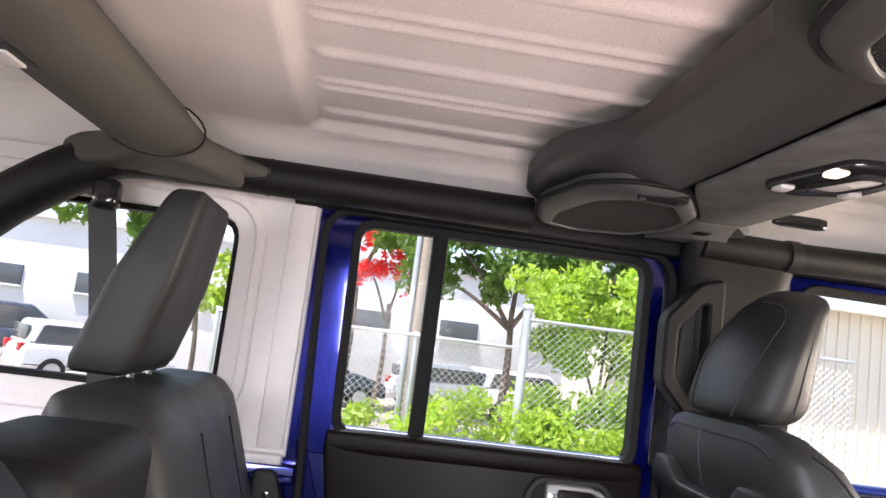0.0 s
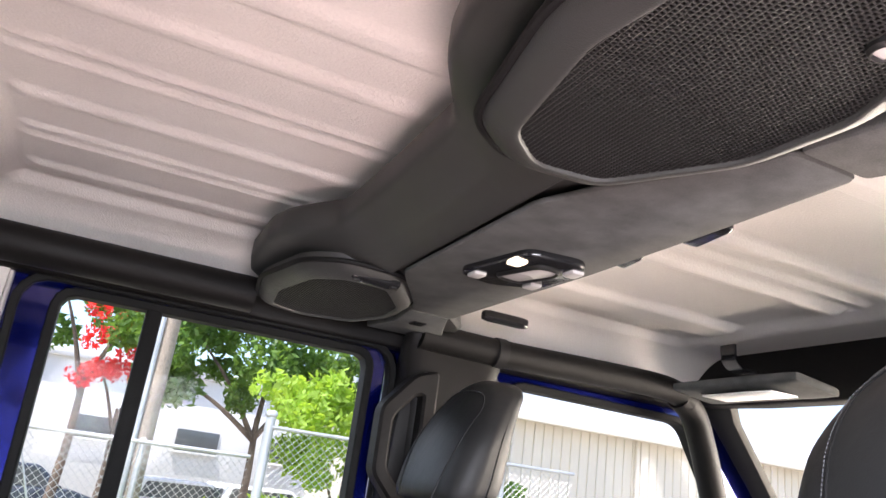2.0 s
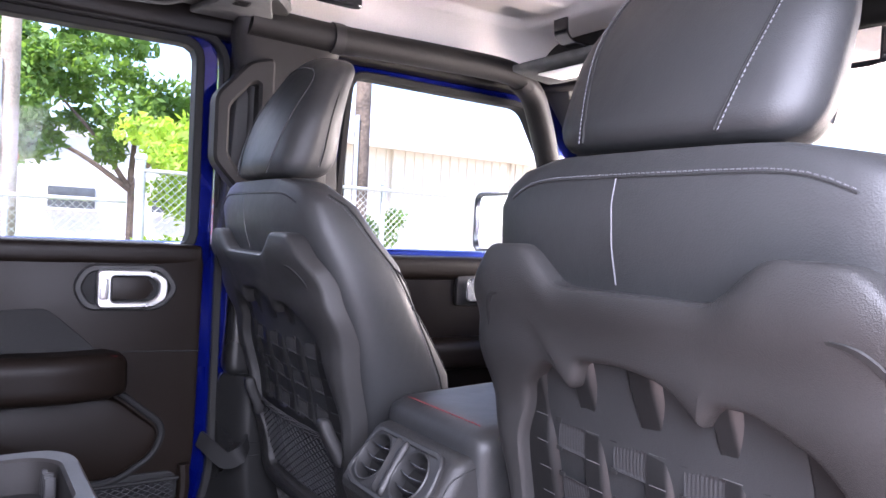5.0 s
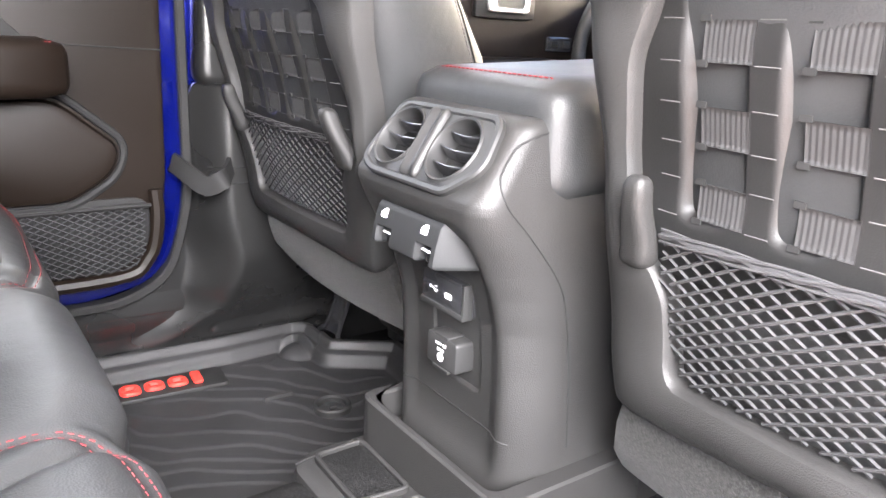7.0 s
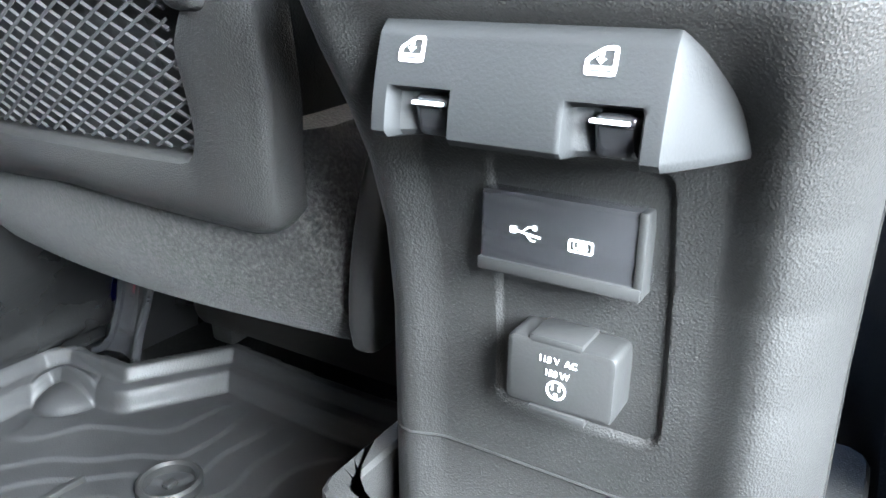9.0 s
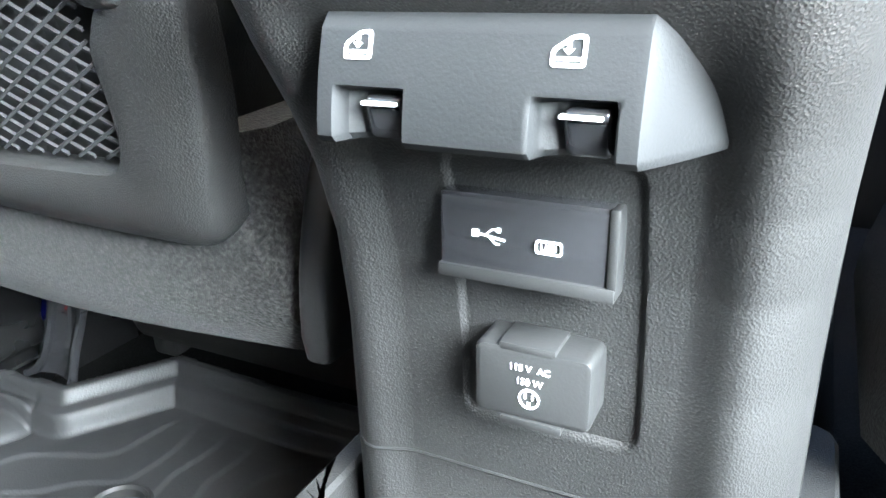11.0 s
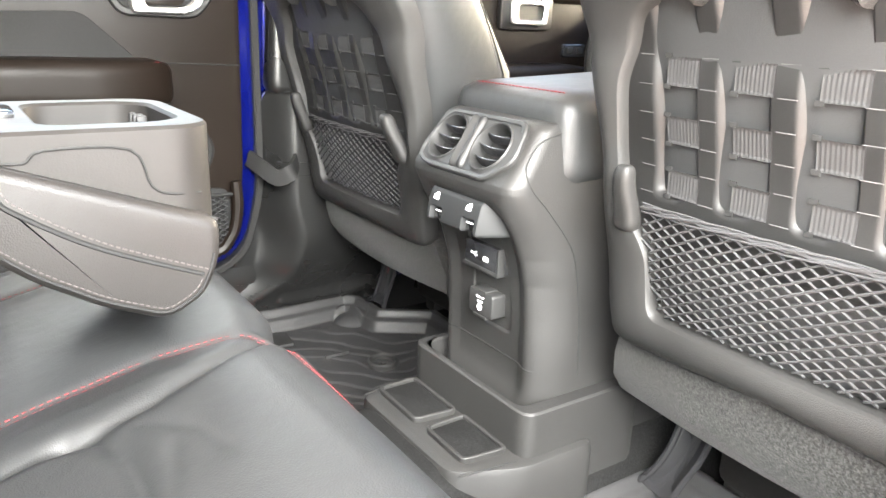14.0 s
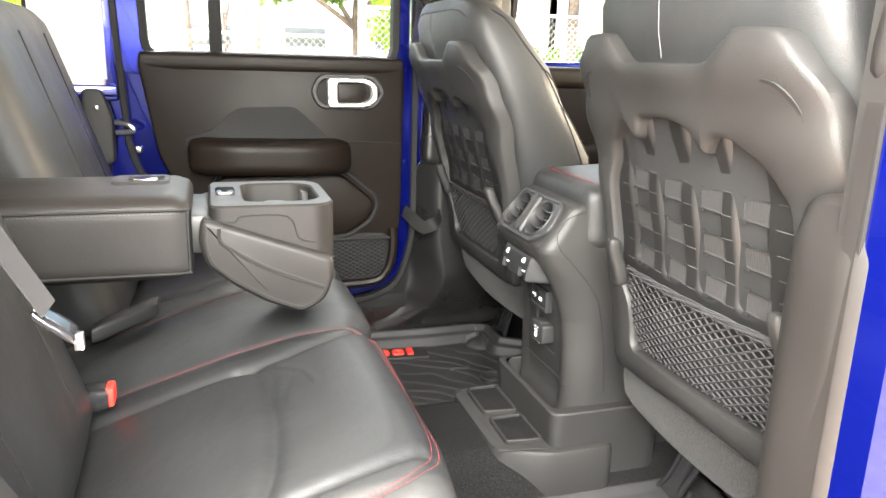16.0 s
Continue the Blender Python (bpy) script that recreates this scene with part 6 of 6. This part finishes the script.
# belts and buckles
buckle = thing("seat_belt_buckle", "black seat belt buckle with a red button on the bench", "buckle", "seat belt buckles")
part("stalk", soft_box((0.12, 0.042, 0.034), 0.01, 6, lambda p: (p.x - 0.822, p.y - 0.205 - 0.15 * p.x, p.z + 0.372 + 0.15 * p.x)), GLOSSY, buckle)
part("button", soft_box((0.012, 0.034, 0.028), 0.004, 5, lambda p: (p.x - 0.762, p.y - 0.212, p.z + 0.382)), RED, buckle, "red release button")
buckle2 = thing("seat_belt_buckle", "black seat belt buckle lying between bench and armrest", "buckle", "seat belt buckles")
part("stalk", soft_box((0.11, 0.045, 0.03), 0.008, 6, lambda p: (p.x - 0.77 , p.y + 0.10 + 0.5 * p.x, p.z + 0.385 + 0.25 * p.x)), SMOOTH, buckle2)
belt = thing("seat_belt", "grey seat belt hanging beside the rear backrest", "seat belt")
part("strap", ribbon(smooth_line([(-0.99, -0.64, 1.15), (-0.88, -0.61, 0.93), (-0.805, -0.585, 0.74), (-0.756, -0.565, 0.628)], 6), (0.3, 0.9, 0.1), 0.013, 0.002), BELT, belt)
part("tongue", soft_box((0.034, 0.034, 0.012), 0.005, 5, lambda p: (p.x - 0.752, p.y - 0.560, p.z + 0.612 - 0.8 * p.x)), GLOSSY, belt, "black tongue slider")
part("tongue_plate", box(-0.738, -0.730, -0.566, -0.556, 0.586, 0.602, 0.001), CHROME, belt)
belt2 = thing("seat_belt", "grey seat belt hanging from the roll bar", "seat belt")
part("strap", ribbon(smooth_line([(-1.24, 0.60, 1.23), (-1.20, 0.58, 1.05), (-1.17, 0.56, 0.9)], 5), (1, 0.3, 0), 0.024, 0.002), BELT, belt2)
part("guide", soft_box((0.05, 0.04, 0.06), 0.015, 6, lambda p: (p.x - 1.235, p.y + 0.60, p.z + 1.25)), GLOSSY, belt2, "black belt guide")

buckle3 = thing("seat_belt_buckle", "black front belt buckle beside the console", "buckle", "seat belt buckles")
part("stalk", soft_box((0.05, 0.026, 0.17), 0.011, 7, lambda p: (p.x + 0.088 + 0.25 * p.z + 2.0 * p.z * p.z, p.y + 0.167, p.z + 0.355)), SMOOTH, buckle3)
part("button", soft_box((0.03, 0.018, 0.008), 0.003, 4, lambda p: (p.x + 0.122, p.y + 0.167, p.z + 0.441)), SEALSHADE, buckle3)

# grab handle on the pillar
grab = thing("grab_handle", "black moulded grab handle on the door pillar", "grab handle")
hand_o = rounded([(-0.118, 1.165), (-0.05, 1.242), (0.005, 1.258), (0.005, 0.945), (-0.055, 0.962), (-0.118, 1.03)], 0.015, 4)
hand_i = rounded([(-0.088, 1.145), (-0.045, 1.195), (-0.028, 1.20), (-0.028, 1.005), (-0.060, 1.01), (-0.088, 1.045)], 0.012, 4)
part("grip", frame_ring(hand_o, hand_i, "y", 0.622, 0.665, 80, soft=0.006), PADDING, grab)
for x, z in ((-0.012, 1.232), (-0.012, 0.972)):
    part("mount", soft_box((0.034, 0.03, 0.040), 0.009, 6, lambda p: (p.x + x, p.y + 0.648, p.z + z)), SMOOTH, grab, "moulded mount cover")

# dashboard glimpses
dash = thing("dashboard", "black dashboard under the windscreen", "dashboard")
part("top_pad", soft_box((0.36, 1.40, 0.16), 0.06, 8, lambda p: (p.x + 1.16, p.y, p.z + 0.77)), PADDING, dash)
part("fascia", soft_box((0.12, 1.36, 0.30), 0.04, 8, lambda p: (p.x + 1.05, p.y, p.z + 0.60)), SMOOTH, dash)
wheel = thing("steering_wheel", "black steering wheel with silver spokes", "steering wheel")
ring = [Vector((0.80, 0.42, 0.72)) + Vector((0.19 * 0.4 * math.sin(a), 0.19 * math.cos(a), 0.19 * 0.92 * math.sin(a))) for a in steps(0, 2 * math.pi, 40)[:-1]]
part("rim", tube(ring, 0.016, 10, closed=True), LEATHER, wheel)
part("hub", soft_box((0.06, 0.16, 0.13), 0.025, 6, lambda p: (p.x + 0.83 + 0.4 * p.z, p.y + 0.42, p.z + 0.72)), SMOOTH, wheel)
for s in (1, -1):
    part("spoke", soft_box((0.02, 0.12, 0.035), 0.008, 5, lambda p: (p.x + 0.81, p.y + 0.42 + 0.12 * s, p.z + 0.72)), CHROME, wheel, "silver spoke")
visor = thing("sun_visor", "pale grey sun visor folded against the roof", "sun visor")
part("board", soft_box((0.13, 0.36, 0.022), 0.009, 8, lambda p: (p.x + 0.665 + 0.0 * p.y, p.y + 0.40, p.z + 1.318 - 0.12 * p.x)), LINER, visor)
part("label_plate", box(0.62, 0.70, 0.30, 0.50, 1.300, 1.304, 0.001), PRINT, visor, "white warning label")
mirror = thing("rear_view_mirror", "black rear view mirror on the windscreen", "mirror")
part("housing", soft_box((0.03, 0.24, 0.07), 0.013, 6, lambda p: (p.x + 0.78, p.y - 0.12, p.z + 1.27)), GLOSSY, mirror)
part("mirror_glass", box(0.762, 0.764, -0.23, -0.01, 1.242, 1.298, 0), MIRROR, mirror)
part("stem", tube([(0.79, -0.05, 1.29), (0.86, -0.02, 1.33)], 0.01, 8), GLOSSY, mirror)
clip = thing("roof_latch", "black roof panel latch knob", "latch", "roof latches")
part("lever", soft_box((0.11, 0.022, 0.024), 0.008, 6, lambda p: (p.x + 0.09, p.y + 0.52, p.z + 1.375)), GLOSSY, clip)
hook = thing("roof_latch", "black curved roof panel latch", "latch", "roof latches")
part("lever", ribbon(smooth_line([(0.56, 0.36, 1.395), (0.565, 0.36, 1.36), (0.59, 0.36, 1.345), (0.63, 0.36, 1.345)], 5), (0, 1, 0), 0.02, 0.006), GLOSSY, hook)
for y, k in ((-0.215, 1.0), (-0.075, 0.7)):
    knob = thing("roof_latch", "black roof panel latch under the overhead bar", "latch", "roof latches")
    part("lever", soft_box((0.030 * k, 0.075 * k, 0.022), 0.008, 7, lambda p: (p.x - 0.056 + 0.15 * p.y, p.y + y, p.z + 1.343)), GLOSSY, knob)
side_mirror = thing("side_mirror", "black door mirror outside the front door", "mirror")
part("housing", frame_ring(rrect(0.25, 0.19, 0.03, 4, 0.915, 0.945), rrect(0.23, 0.17, 0.025, 4, 0.915, 0.945), "x", 0.84, 0.93, 60), GLOSSY, side_mirror)
part("mirror_glass", box(0.85, 0.853, 0.802, 1.028, 0.862, 1.028, 0), MIRROR, side_mirror)
part("backing", soft_box((0.10, 0.25, 0.19), 0.04, 6, lambda p: (p.x + 0.91, p.y + 0.915, p.z + 0.945)), GLOSSY, side_mirror)
part("arm", box(0.88, 0.93, 0.77, 0.84, 0.84, 0.87, 0.01), GLOSSY, side_mirror)


# ---- outside ----
BARK = material("grey_brown_bark", (0.16, 0.12, 0.09), 0.9, grain=1.0, size=25, vary=0.4, patch=3)
WOOD = material("weathered_pole_wood", (0.33, 0.27, 0.21), 0.85, grain=0.6, size=40, vary=0.3, patch=2)
GALV = material("galvanised_steel", (0.55, 0.56, 0.56), 0.45, metal=0.6, vary=0.15, patch=4)
SIDING = material("cream_metal_siding", (0.78, 0.71, 0.58), 0.5, vary=0.08, patch=0.7, size=20)
ROOFING = material("pale_metal_roof", (0.62, 0.62, 0.62), 0.4, metal=0.3, vary=0.1, patch=0.5, size=20)
CONCRETE = material("white_painted_block", (0.72, 0.71, 0.68), 0.8, vary=0.08, patch=0.4, size=10)
DARKGLASS = material("dark_window", (0.10, 0.11, 0.115), 0.1, vary=0.1)
CARWHITE = material("white_car_paint", (0.78, 0.78, 0.78), 0.25, coat=1.0, vary=0.03)
CARDARK = material("dark_grey_car_paint", (0.05, 0.06, 0.08), 0.25, coat=1.0, vary=0.05)
TYRE = material("tyre_rubber", (0.02, 0.02, 0.02), 0.8, vary=0.2)
TAIL = material("red_tail_lamp", (0.5, 0.02, 0.02), 0.2, vary=0.05)


def leaf_material(name, base):
    m = material(name, base, 0.55, vary=0.45, patch=1.7, size=14)
    nt = m.node_tree
    b = nt.nodes["Principled BSDF"]
    t = nt.nodes.new("ShaderNodeBsdfTranslucent")
    t.inputs[0].default_value = (base[0] * 2.2, base[1] * 2.0, base[2] * 1.2, 1)
    mix = nt.nodes.new("ShaderNodeMixShader")
    mix.inputs[0].default_value = 0.4
    nt.links.new(b.outputs[0], mix.inputs[1])
    nt.links.new(t.outputs[0], mix.inputs[2])
    nt.links.new(mix.outputs[0], nt.nodes["Material Output"].inputs[0])
    return m


LEAF = leaf_material("green_leaves", (0.10, 0.19, 0.035))
LEAF2 = leaf_material("yellow_green_leaves", (0.27, 0.40, 0.055))
FLOWER = leaf_material("red_blossom", (0.55, 0.03, 0.03))
GRASS = leaf_material("straw_and_green_grass", (0.22, 0.24, 0.07))


def leaf_cloud(name, blobs, count, size, mat, seed):
    """Many small leaves gathered in uneven clumps."""
    rng = np.random.default_rng(seed)
    verts, faces = [], []
    for (cx, cy, cz, rx, ry, rz) in blobs:
        for _ in range(count):
            d = rng.normal(size=3)
            d /= np.linalg.norm(d)
            r = rng.uniform(0.25, 1.0) ** 0.5 * rng.uniform(0.8, 1.12)
            c = np.array((cx + d[0] * rx * r, cy + d[1] * ry * r, cz + d[2] * rz * r))
            a = rng.normal(size=3)
            a /= np.linalg.norm(a)
            b = np.cross(a, rng.normal(size=3))
            b /= np.linalg.norm(b)
            s = size * rng.uniform(0.6, 1.3)
            k = len(verts)
            verts += [tuple(c - a * s), tuple(c + b * s * 0.45), tuple(c + a * s), tuple(c - b * s * 0.45)]
            faces.append((k, k + 1, k + 2, k + 3))
    return from_arrays(name, verts, faces, mat, smooth=False)


def tree(label, x, y, height, limbs, blobs, count, size, mat, seed, trunk_r=0.16):
    t = thing("tree", label, "tree", "trees beyond the fence")
    bm = bmesh.new()
    base = Vector((x, y, ground_z(y)))
    top = Vector((x + 0.1, y, GROUND_Z + height))
    tube(smooth_line([base, base.lerp(top, 0.5) + Vector((0.08, 0, 0)), top], 5), [trunk_r * (1 - 0.05 * k) for k in range(11)], 9, bm=bm)
    for ex, ey, ez in limbs:
        e = Vector((ex, ey, ez))
        st = base.lerp(top, 0.85)
        mid = st.lerp(e, 0.5) + Vector((0, 0, 0.15))
        tube(smooth_line([st, mid, e], 5), [trunk_r * 0.6 * (1 - 0.075 * k) for k in range(11)], 7, bm=bm)
    part("trunk", bm, BARK, t, "grey-brown trunk and limbs")
    part("crown", leaf_cloud("crown", blobs, count, size, mat, seed), mat, t)
    return t


random.seed(4)


def blobs_in(x0, x1, y0, y1, z0, z1, n, r):
    return [(random.uniform(x0, x1), random.uniform(y0, y1), random.uniform(z0, z1), r * random.uniform(0.6, 1.3), r * random.uniform(0.6, 1.3), r * random.uniform(0.5, 1.0)) for _ in range(n)]


tree("broad green tree with spreading limbs", 2.6, 16.5, 2.6, [(0.5, 16, 2.6), (1.2, 16.4, 3.4), (4.2, 16, 3.6), (3.0, 17, 4.4)],
     blobs_in(-0.6, 5.4, 15.2, 17.5, 2.3, 6.4, 44, 0.60), 480, 0.10, LEAF, 5, 0.12)
tree("leafy yellow-green bush tree at the fence", 2.3, 8.6, 1.2, [(1.8, 8.6, 1.6), (2.9, 8.7, 1.9), (2.4, 8.4, 2.2)],
     blobs_in(1.30, 3.4, 7.75, 8.9, -0.35, 2.0, 46, 0.34), 300, 0.062, LEAF2, 6, 0.04)
tree("leafy green bush beside the dark pole", 4.9, 9.5, 0.5, [(4.7, 9.5, 0.8), (5.2, 9.6, 0.7)],
     blobs_in(4.2, 5.7, 9.35, 9.9, -0.6, 1.1, 22, 0.24), 220, 0.055, LEAF, 16, 0.03)
tree("tree with red blossom", -0.3, 17.5, 2.4, [(-0.9, 17.5, 2.8), (0.2, 17.4, 2.9)],
     blobs_in(-1.2, 0.4, 17, 18, 2.1, 3.8, 14, 0.34), 70, 0.08, FLOWER, 7, 0.08)
tree("green tree above the red blossom", -1.2, 20, 3.4, [(-2.0, 20, 4.5), (-0.2, 20, 4.6)],
     blobs_in(-2.6, 1.0, 19, 21, 3.6, 6.0, 16, 0.7), 300, 0.14, LEAF, 8, 0.14)
tree("green tree by the parking area", -4.6, 12, 2.6, [(-5.3, 12, 3.4), (-3.8, 12, 3.2)],
     blobs_in(-6.0, -3.2, 11.2, 13, 2.2, 4.6, 16, 0.6), 320, 0.11, LEAF, 9, 0.12)
tree("slim green tree by the red post", -3.1, 9.6, 1.6, [(-3.0, 9.6, 2.4)],
     blobs_in(-3.5, -2.5, 9.2, 10, 0.9, 2.9, 9, 0.32), 260, 0.08, LEAF2, 10, 0.05)
low = thing("hedge", "tangled yellow-green weeds along the fence", "bushes", kind="stuff")
part("leaves", leaf_cloud("weeds", blobs_in(-2.6, 4.4, 6.6, 9.0, -0.6, 0.42, 125, 0.28), 150, 0.05, LEAF2, 11), LEAF2, low)
weeds = thing("grass", "dry and green grass tufts by the fence", "grass", kind="stuff")
part("blades", leaf_cloud("tufts", blobs_in(-6, 6, 5.2, 10.0, -0.62, -0.45, 110, 0.35), 90, 0.09, GRASS, 12), GRASS, weeds)


def chain_fence(label, x0, x1, y, top, posts, brace=False):
    f = thing("chain_link_fence", label, "fence", "chain link fences")
    part("wire_mesh", net(x0, x1, GROUND_Z + 0.05, top, 0.085, 0.085, lambda u, w, o: (u, y + o, w), 0.0028), GALV, f, smooth=False)
    part("top_rail", tube([(x0, y, top), (x1, y, top)], 0.022, 8), GALV, f)
    for px, h, r in posts:
        q = part("post", tube([(px, y + 0.03, GROUND_Z), (px, y + 0.03, h)], r, 12), GALV, f, "galvanised post")
        part("cap", soft_box((2.3 * r, 2.3 * r, 1.6 * r), 0.7 * r, 5, lambda p: (p.x + px, p.y + y + 0.03, p.z + h)), GALV, q)
    if brace:
        part("brace", tube([(x0 + 0.6, y, GROUND_Z + 0.1), (x0 + 1.1, y, top), (x0 + 1.7, y, GROUND_Z + 0.1)], 0.018, 8), GALV, f)
    return f


chain_fence("tall galvanised chain link fence with a round post", 1.14, 5.2, 7.6, 1.42, [(1.14, 1.56, 0.055), (4.15, 1.5, 0.035)])
chain_fence("lower chain link gate with a braced frame", -2.4, 1.05, 7.9, 1.08, [(-2.4, 1.1, 0.03), (-0.1, 1.1, 0.03)], True)
for label, x, y, r, h in (("weathered wooden utility pole by the fence", -0.05, 8.8, 0.11, 7.0), ("dark wooden utility pole near the shed", 4.6, 9.2, 0.13, 7.0)):
    pole = thing("utility_pole", label, "pole", "utility poles")
    part("shaft", tube([(x, y, GROUND_Z), (x, y, h)], [r, r * 0.8], 14), WOOD if x < 1 else BARK, pole)
    part("conduit", tube([(x - r, y - r * 0.7, GROUND_Z), (x - r, y - r * 0.7, 2.6)], 0.035, 8), GALV, pole, "grey conduit")
rp = thing("marker_post", "orange-red marker post in the weeds", "post")
part("shaft", tube([(-2.52, 9.0, GROUND_Z), (-2.50, 9.0, 1.2)], 0.035, 8), RED, rp)
lp = thing("lamp_post", "pale metal lamp post", "lamp post")
part("shaft", tube([(-2.62, 10.0, ground_z(10)), (-2.62, 10.0, 6)], 0.06, 10), GALV, lp)

# metal shed
shed = thing("metal_shed", "long cream metal clad shed with a pale roof", "building")
SX0, SX1, SY, SZ = 5.6, 30.0, 12.0, 2.55
part("wall", box(SX0, SX1, SY, SY + 0.1, ground_z(20), SZ, 0), SIDING, shed)
part("end_wall", box(SX0, SX0 + 0.1, SY, SY + 10, ground_z(20), SZ, 0), SIDING, shed)
bm = bmesh.new()
for k in range(110):
    x = SX0 + 0.1 + k * 0.22
    box(x, x + 0.045, SY - 0.03, SY + 0.01, ground_z(SY), SZ - 0.05, 0.008, 1, bm=bm)
tagged(part("cladding_ribs", bm, SIDING, shed), kind="stuff")
part("roof", prism([(SY - 0.35, SZ - 0.02), (SY - 0.35, SZ + 0.12), (SY + 5, SZ + 1.7), (SY + 10, SZ + 0.12), (SY + 10, SZ - 0.02)], "x", SX0 - 0.3, SX1), ROOFING, shed, "pale metal roof")
part("gutter", box(SX0 - 0.3, SX1, SY - 0.45, SY - 0.33, SZ - 0.08, SZ + 0.06, 0.01), SIDING, shed)
for k in range(6):
    part("downpipe", box(SX0 + 1.1 + 3.0 * k, SX0 + 1.17 + 3.0 * k, SY - 0.11, SY - 0.03, ground_z(SY), SZ, 0.01), SIDING, shed)

# white building behind
block = thing("white_building", "low white block building with dark windows", "building")
part("wall", box(-16, 9, 26, 40, ground_z(26), 3.6, 0.05), CONCRETE, block)
part("parapet", box(-16.2, 9.2, 25.8, 40.2, 3.5, 3.8, 0.05), CONCRETE, block)
for k in range(7):
    x = -14 + 3.2 * k
    w = part("window", box(x, x + 1.4, 25.93, 26.02, 1.1, 1.8, 0.02), DARKGLASS, block)
    part("sill", box(x - 0.05, x + 1.45, 25.85, 26.0, 1.02, 1.1, 0.01), CONCRETE, w)


def parked_car(label, x, y, turn, paint, long=4.2, high=1.5, group="parked cars"):
    car = thing("parked_car", label, "car", group)
    L, H = long, high
    body = rounded([(-L / 2, 0.35), (-L / 2, 0.80), (-L / 2 + 0.12, 0.95), (L / 2 - 0.9, 0.98), (L / 2 - 0.05, 0.75), (L / 2, 0.35)], 0.1, 4)
    part("body", prism(body, "y", -0.85, 0.85, 0.12, seg=3), paint, car)
    cab = rounded([(-L / 2 + 0.08, 0.90), (-L / 2 + 0.35, H), (0.35, H), (L / 2 - 1.05, 0.95)], 0.12, 4)
    part("cabin", prism(cab, "y", -0.74, 0.74, 0.10, seg=3), paint, car)
    gl = rounded([(-L / 2 + 0.30, 0.98), (-L / 2 + 0.46, H - 0.10), (0.30, H - 0.10), (L / 2 - 1.35, 0.98)], 0.06, 3)
    for s in (1, -1):
        part("side_glass", prism(gl, "y", 0.735 * s, 0.75 * s), DARKGLASS, car)
        part("tail_lamp", box(-L / 2 - 0.02, -L / 2 + 0.12, 0.62 * s - 0.12, 0.62 * s + 0.12, 0.75, 0.95, 0.02), TAIL, car)
        for wx in (-L / 2 + 0.75, L / 2 - 0.8):
            t = part("wheel", tube([(wx, 0.68 * s, 0.32), (wx, 0.87 * s, 0.32)], 0.32, 24), TYRE, car)
            part("rim", tube([(wx, 0.86 * s, 0.32), (wx, 0.885 * s, 0.32)], 0.20, 18), GALV, t)
    part("rear_glass", box(-L / 2 + 0.12, -L / 2 + 0.22, -0.62, 0.62, 1.0, H - 0.14, 0.03), DARKGLASS, car)
    car.matrix_basis = pose(x, y, ground_z(y), 0, 0, turn)
    return car


parked_car("white hatchback with red tail lamps", -7.6, 19.5, 38, CARWHITE, 3.9, 1.52)
parked_car("dark grey pickup on the lot", -11.6, 24.0, 25, CARDARK, 4.8, 1.75)
parked_car("white car parked behind the fence", 2.4, 23.0, 20, CARWHITE)
parked_car("white car parked beside another", 4.9, 23.4, 20, CARWHITE, 4.4, 1.55)
parked_car("dark car in the far row", -2.0, 21.5, 10, CARDARK)
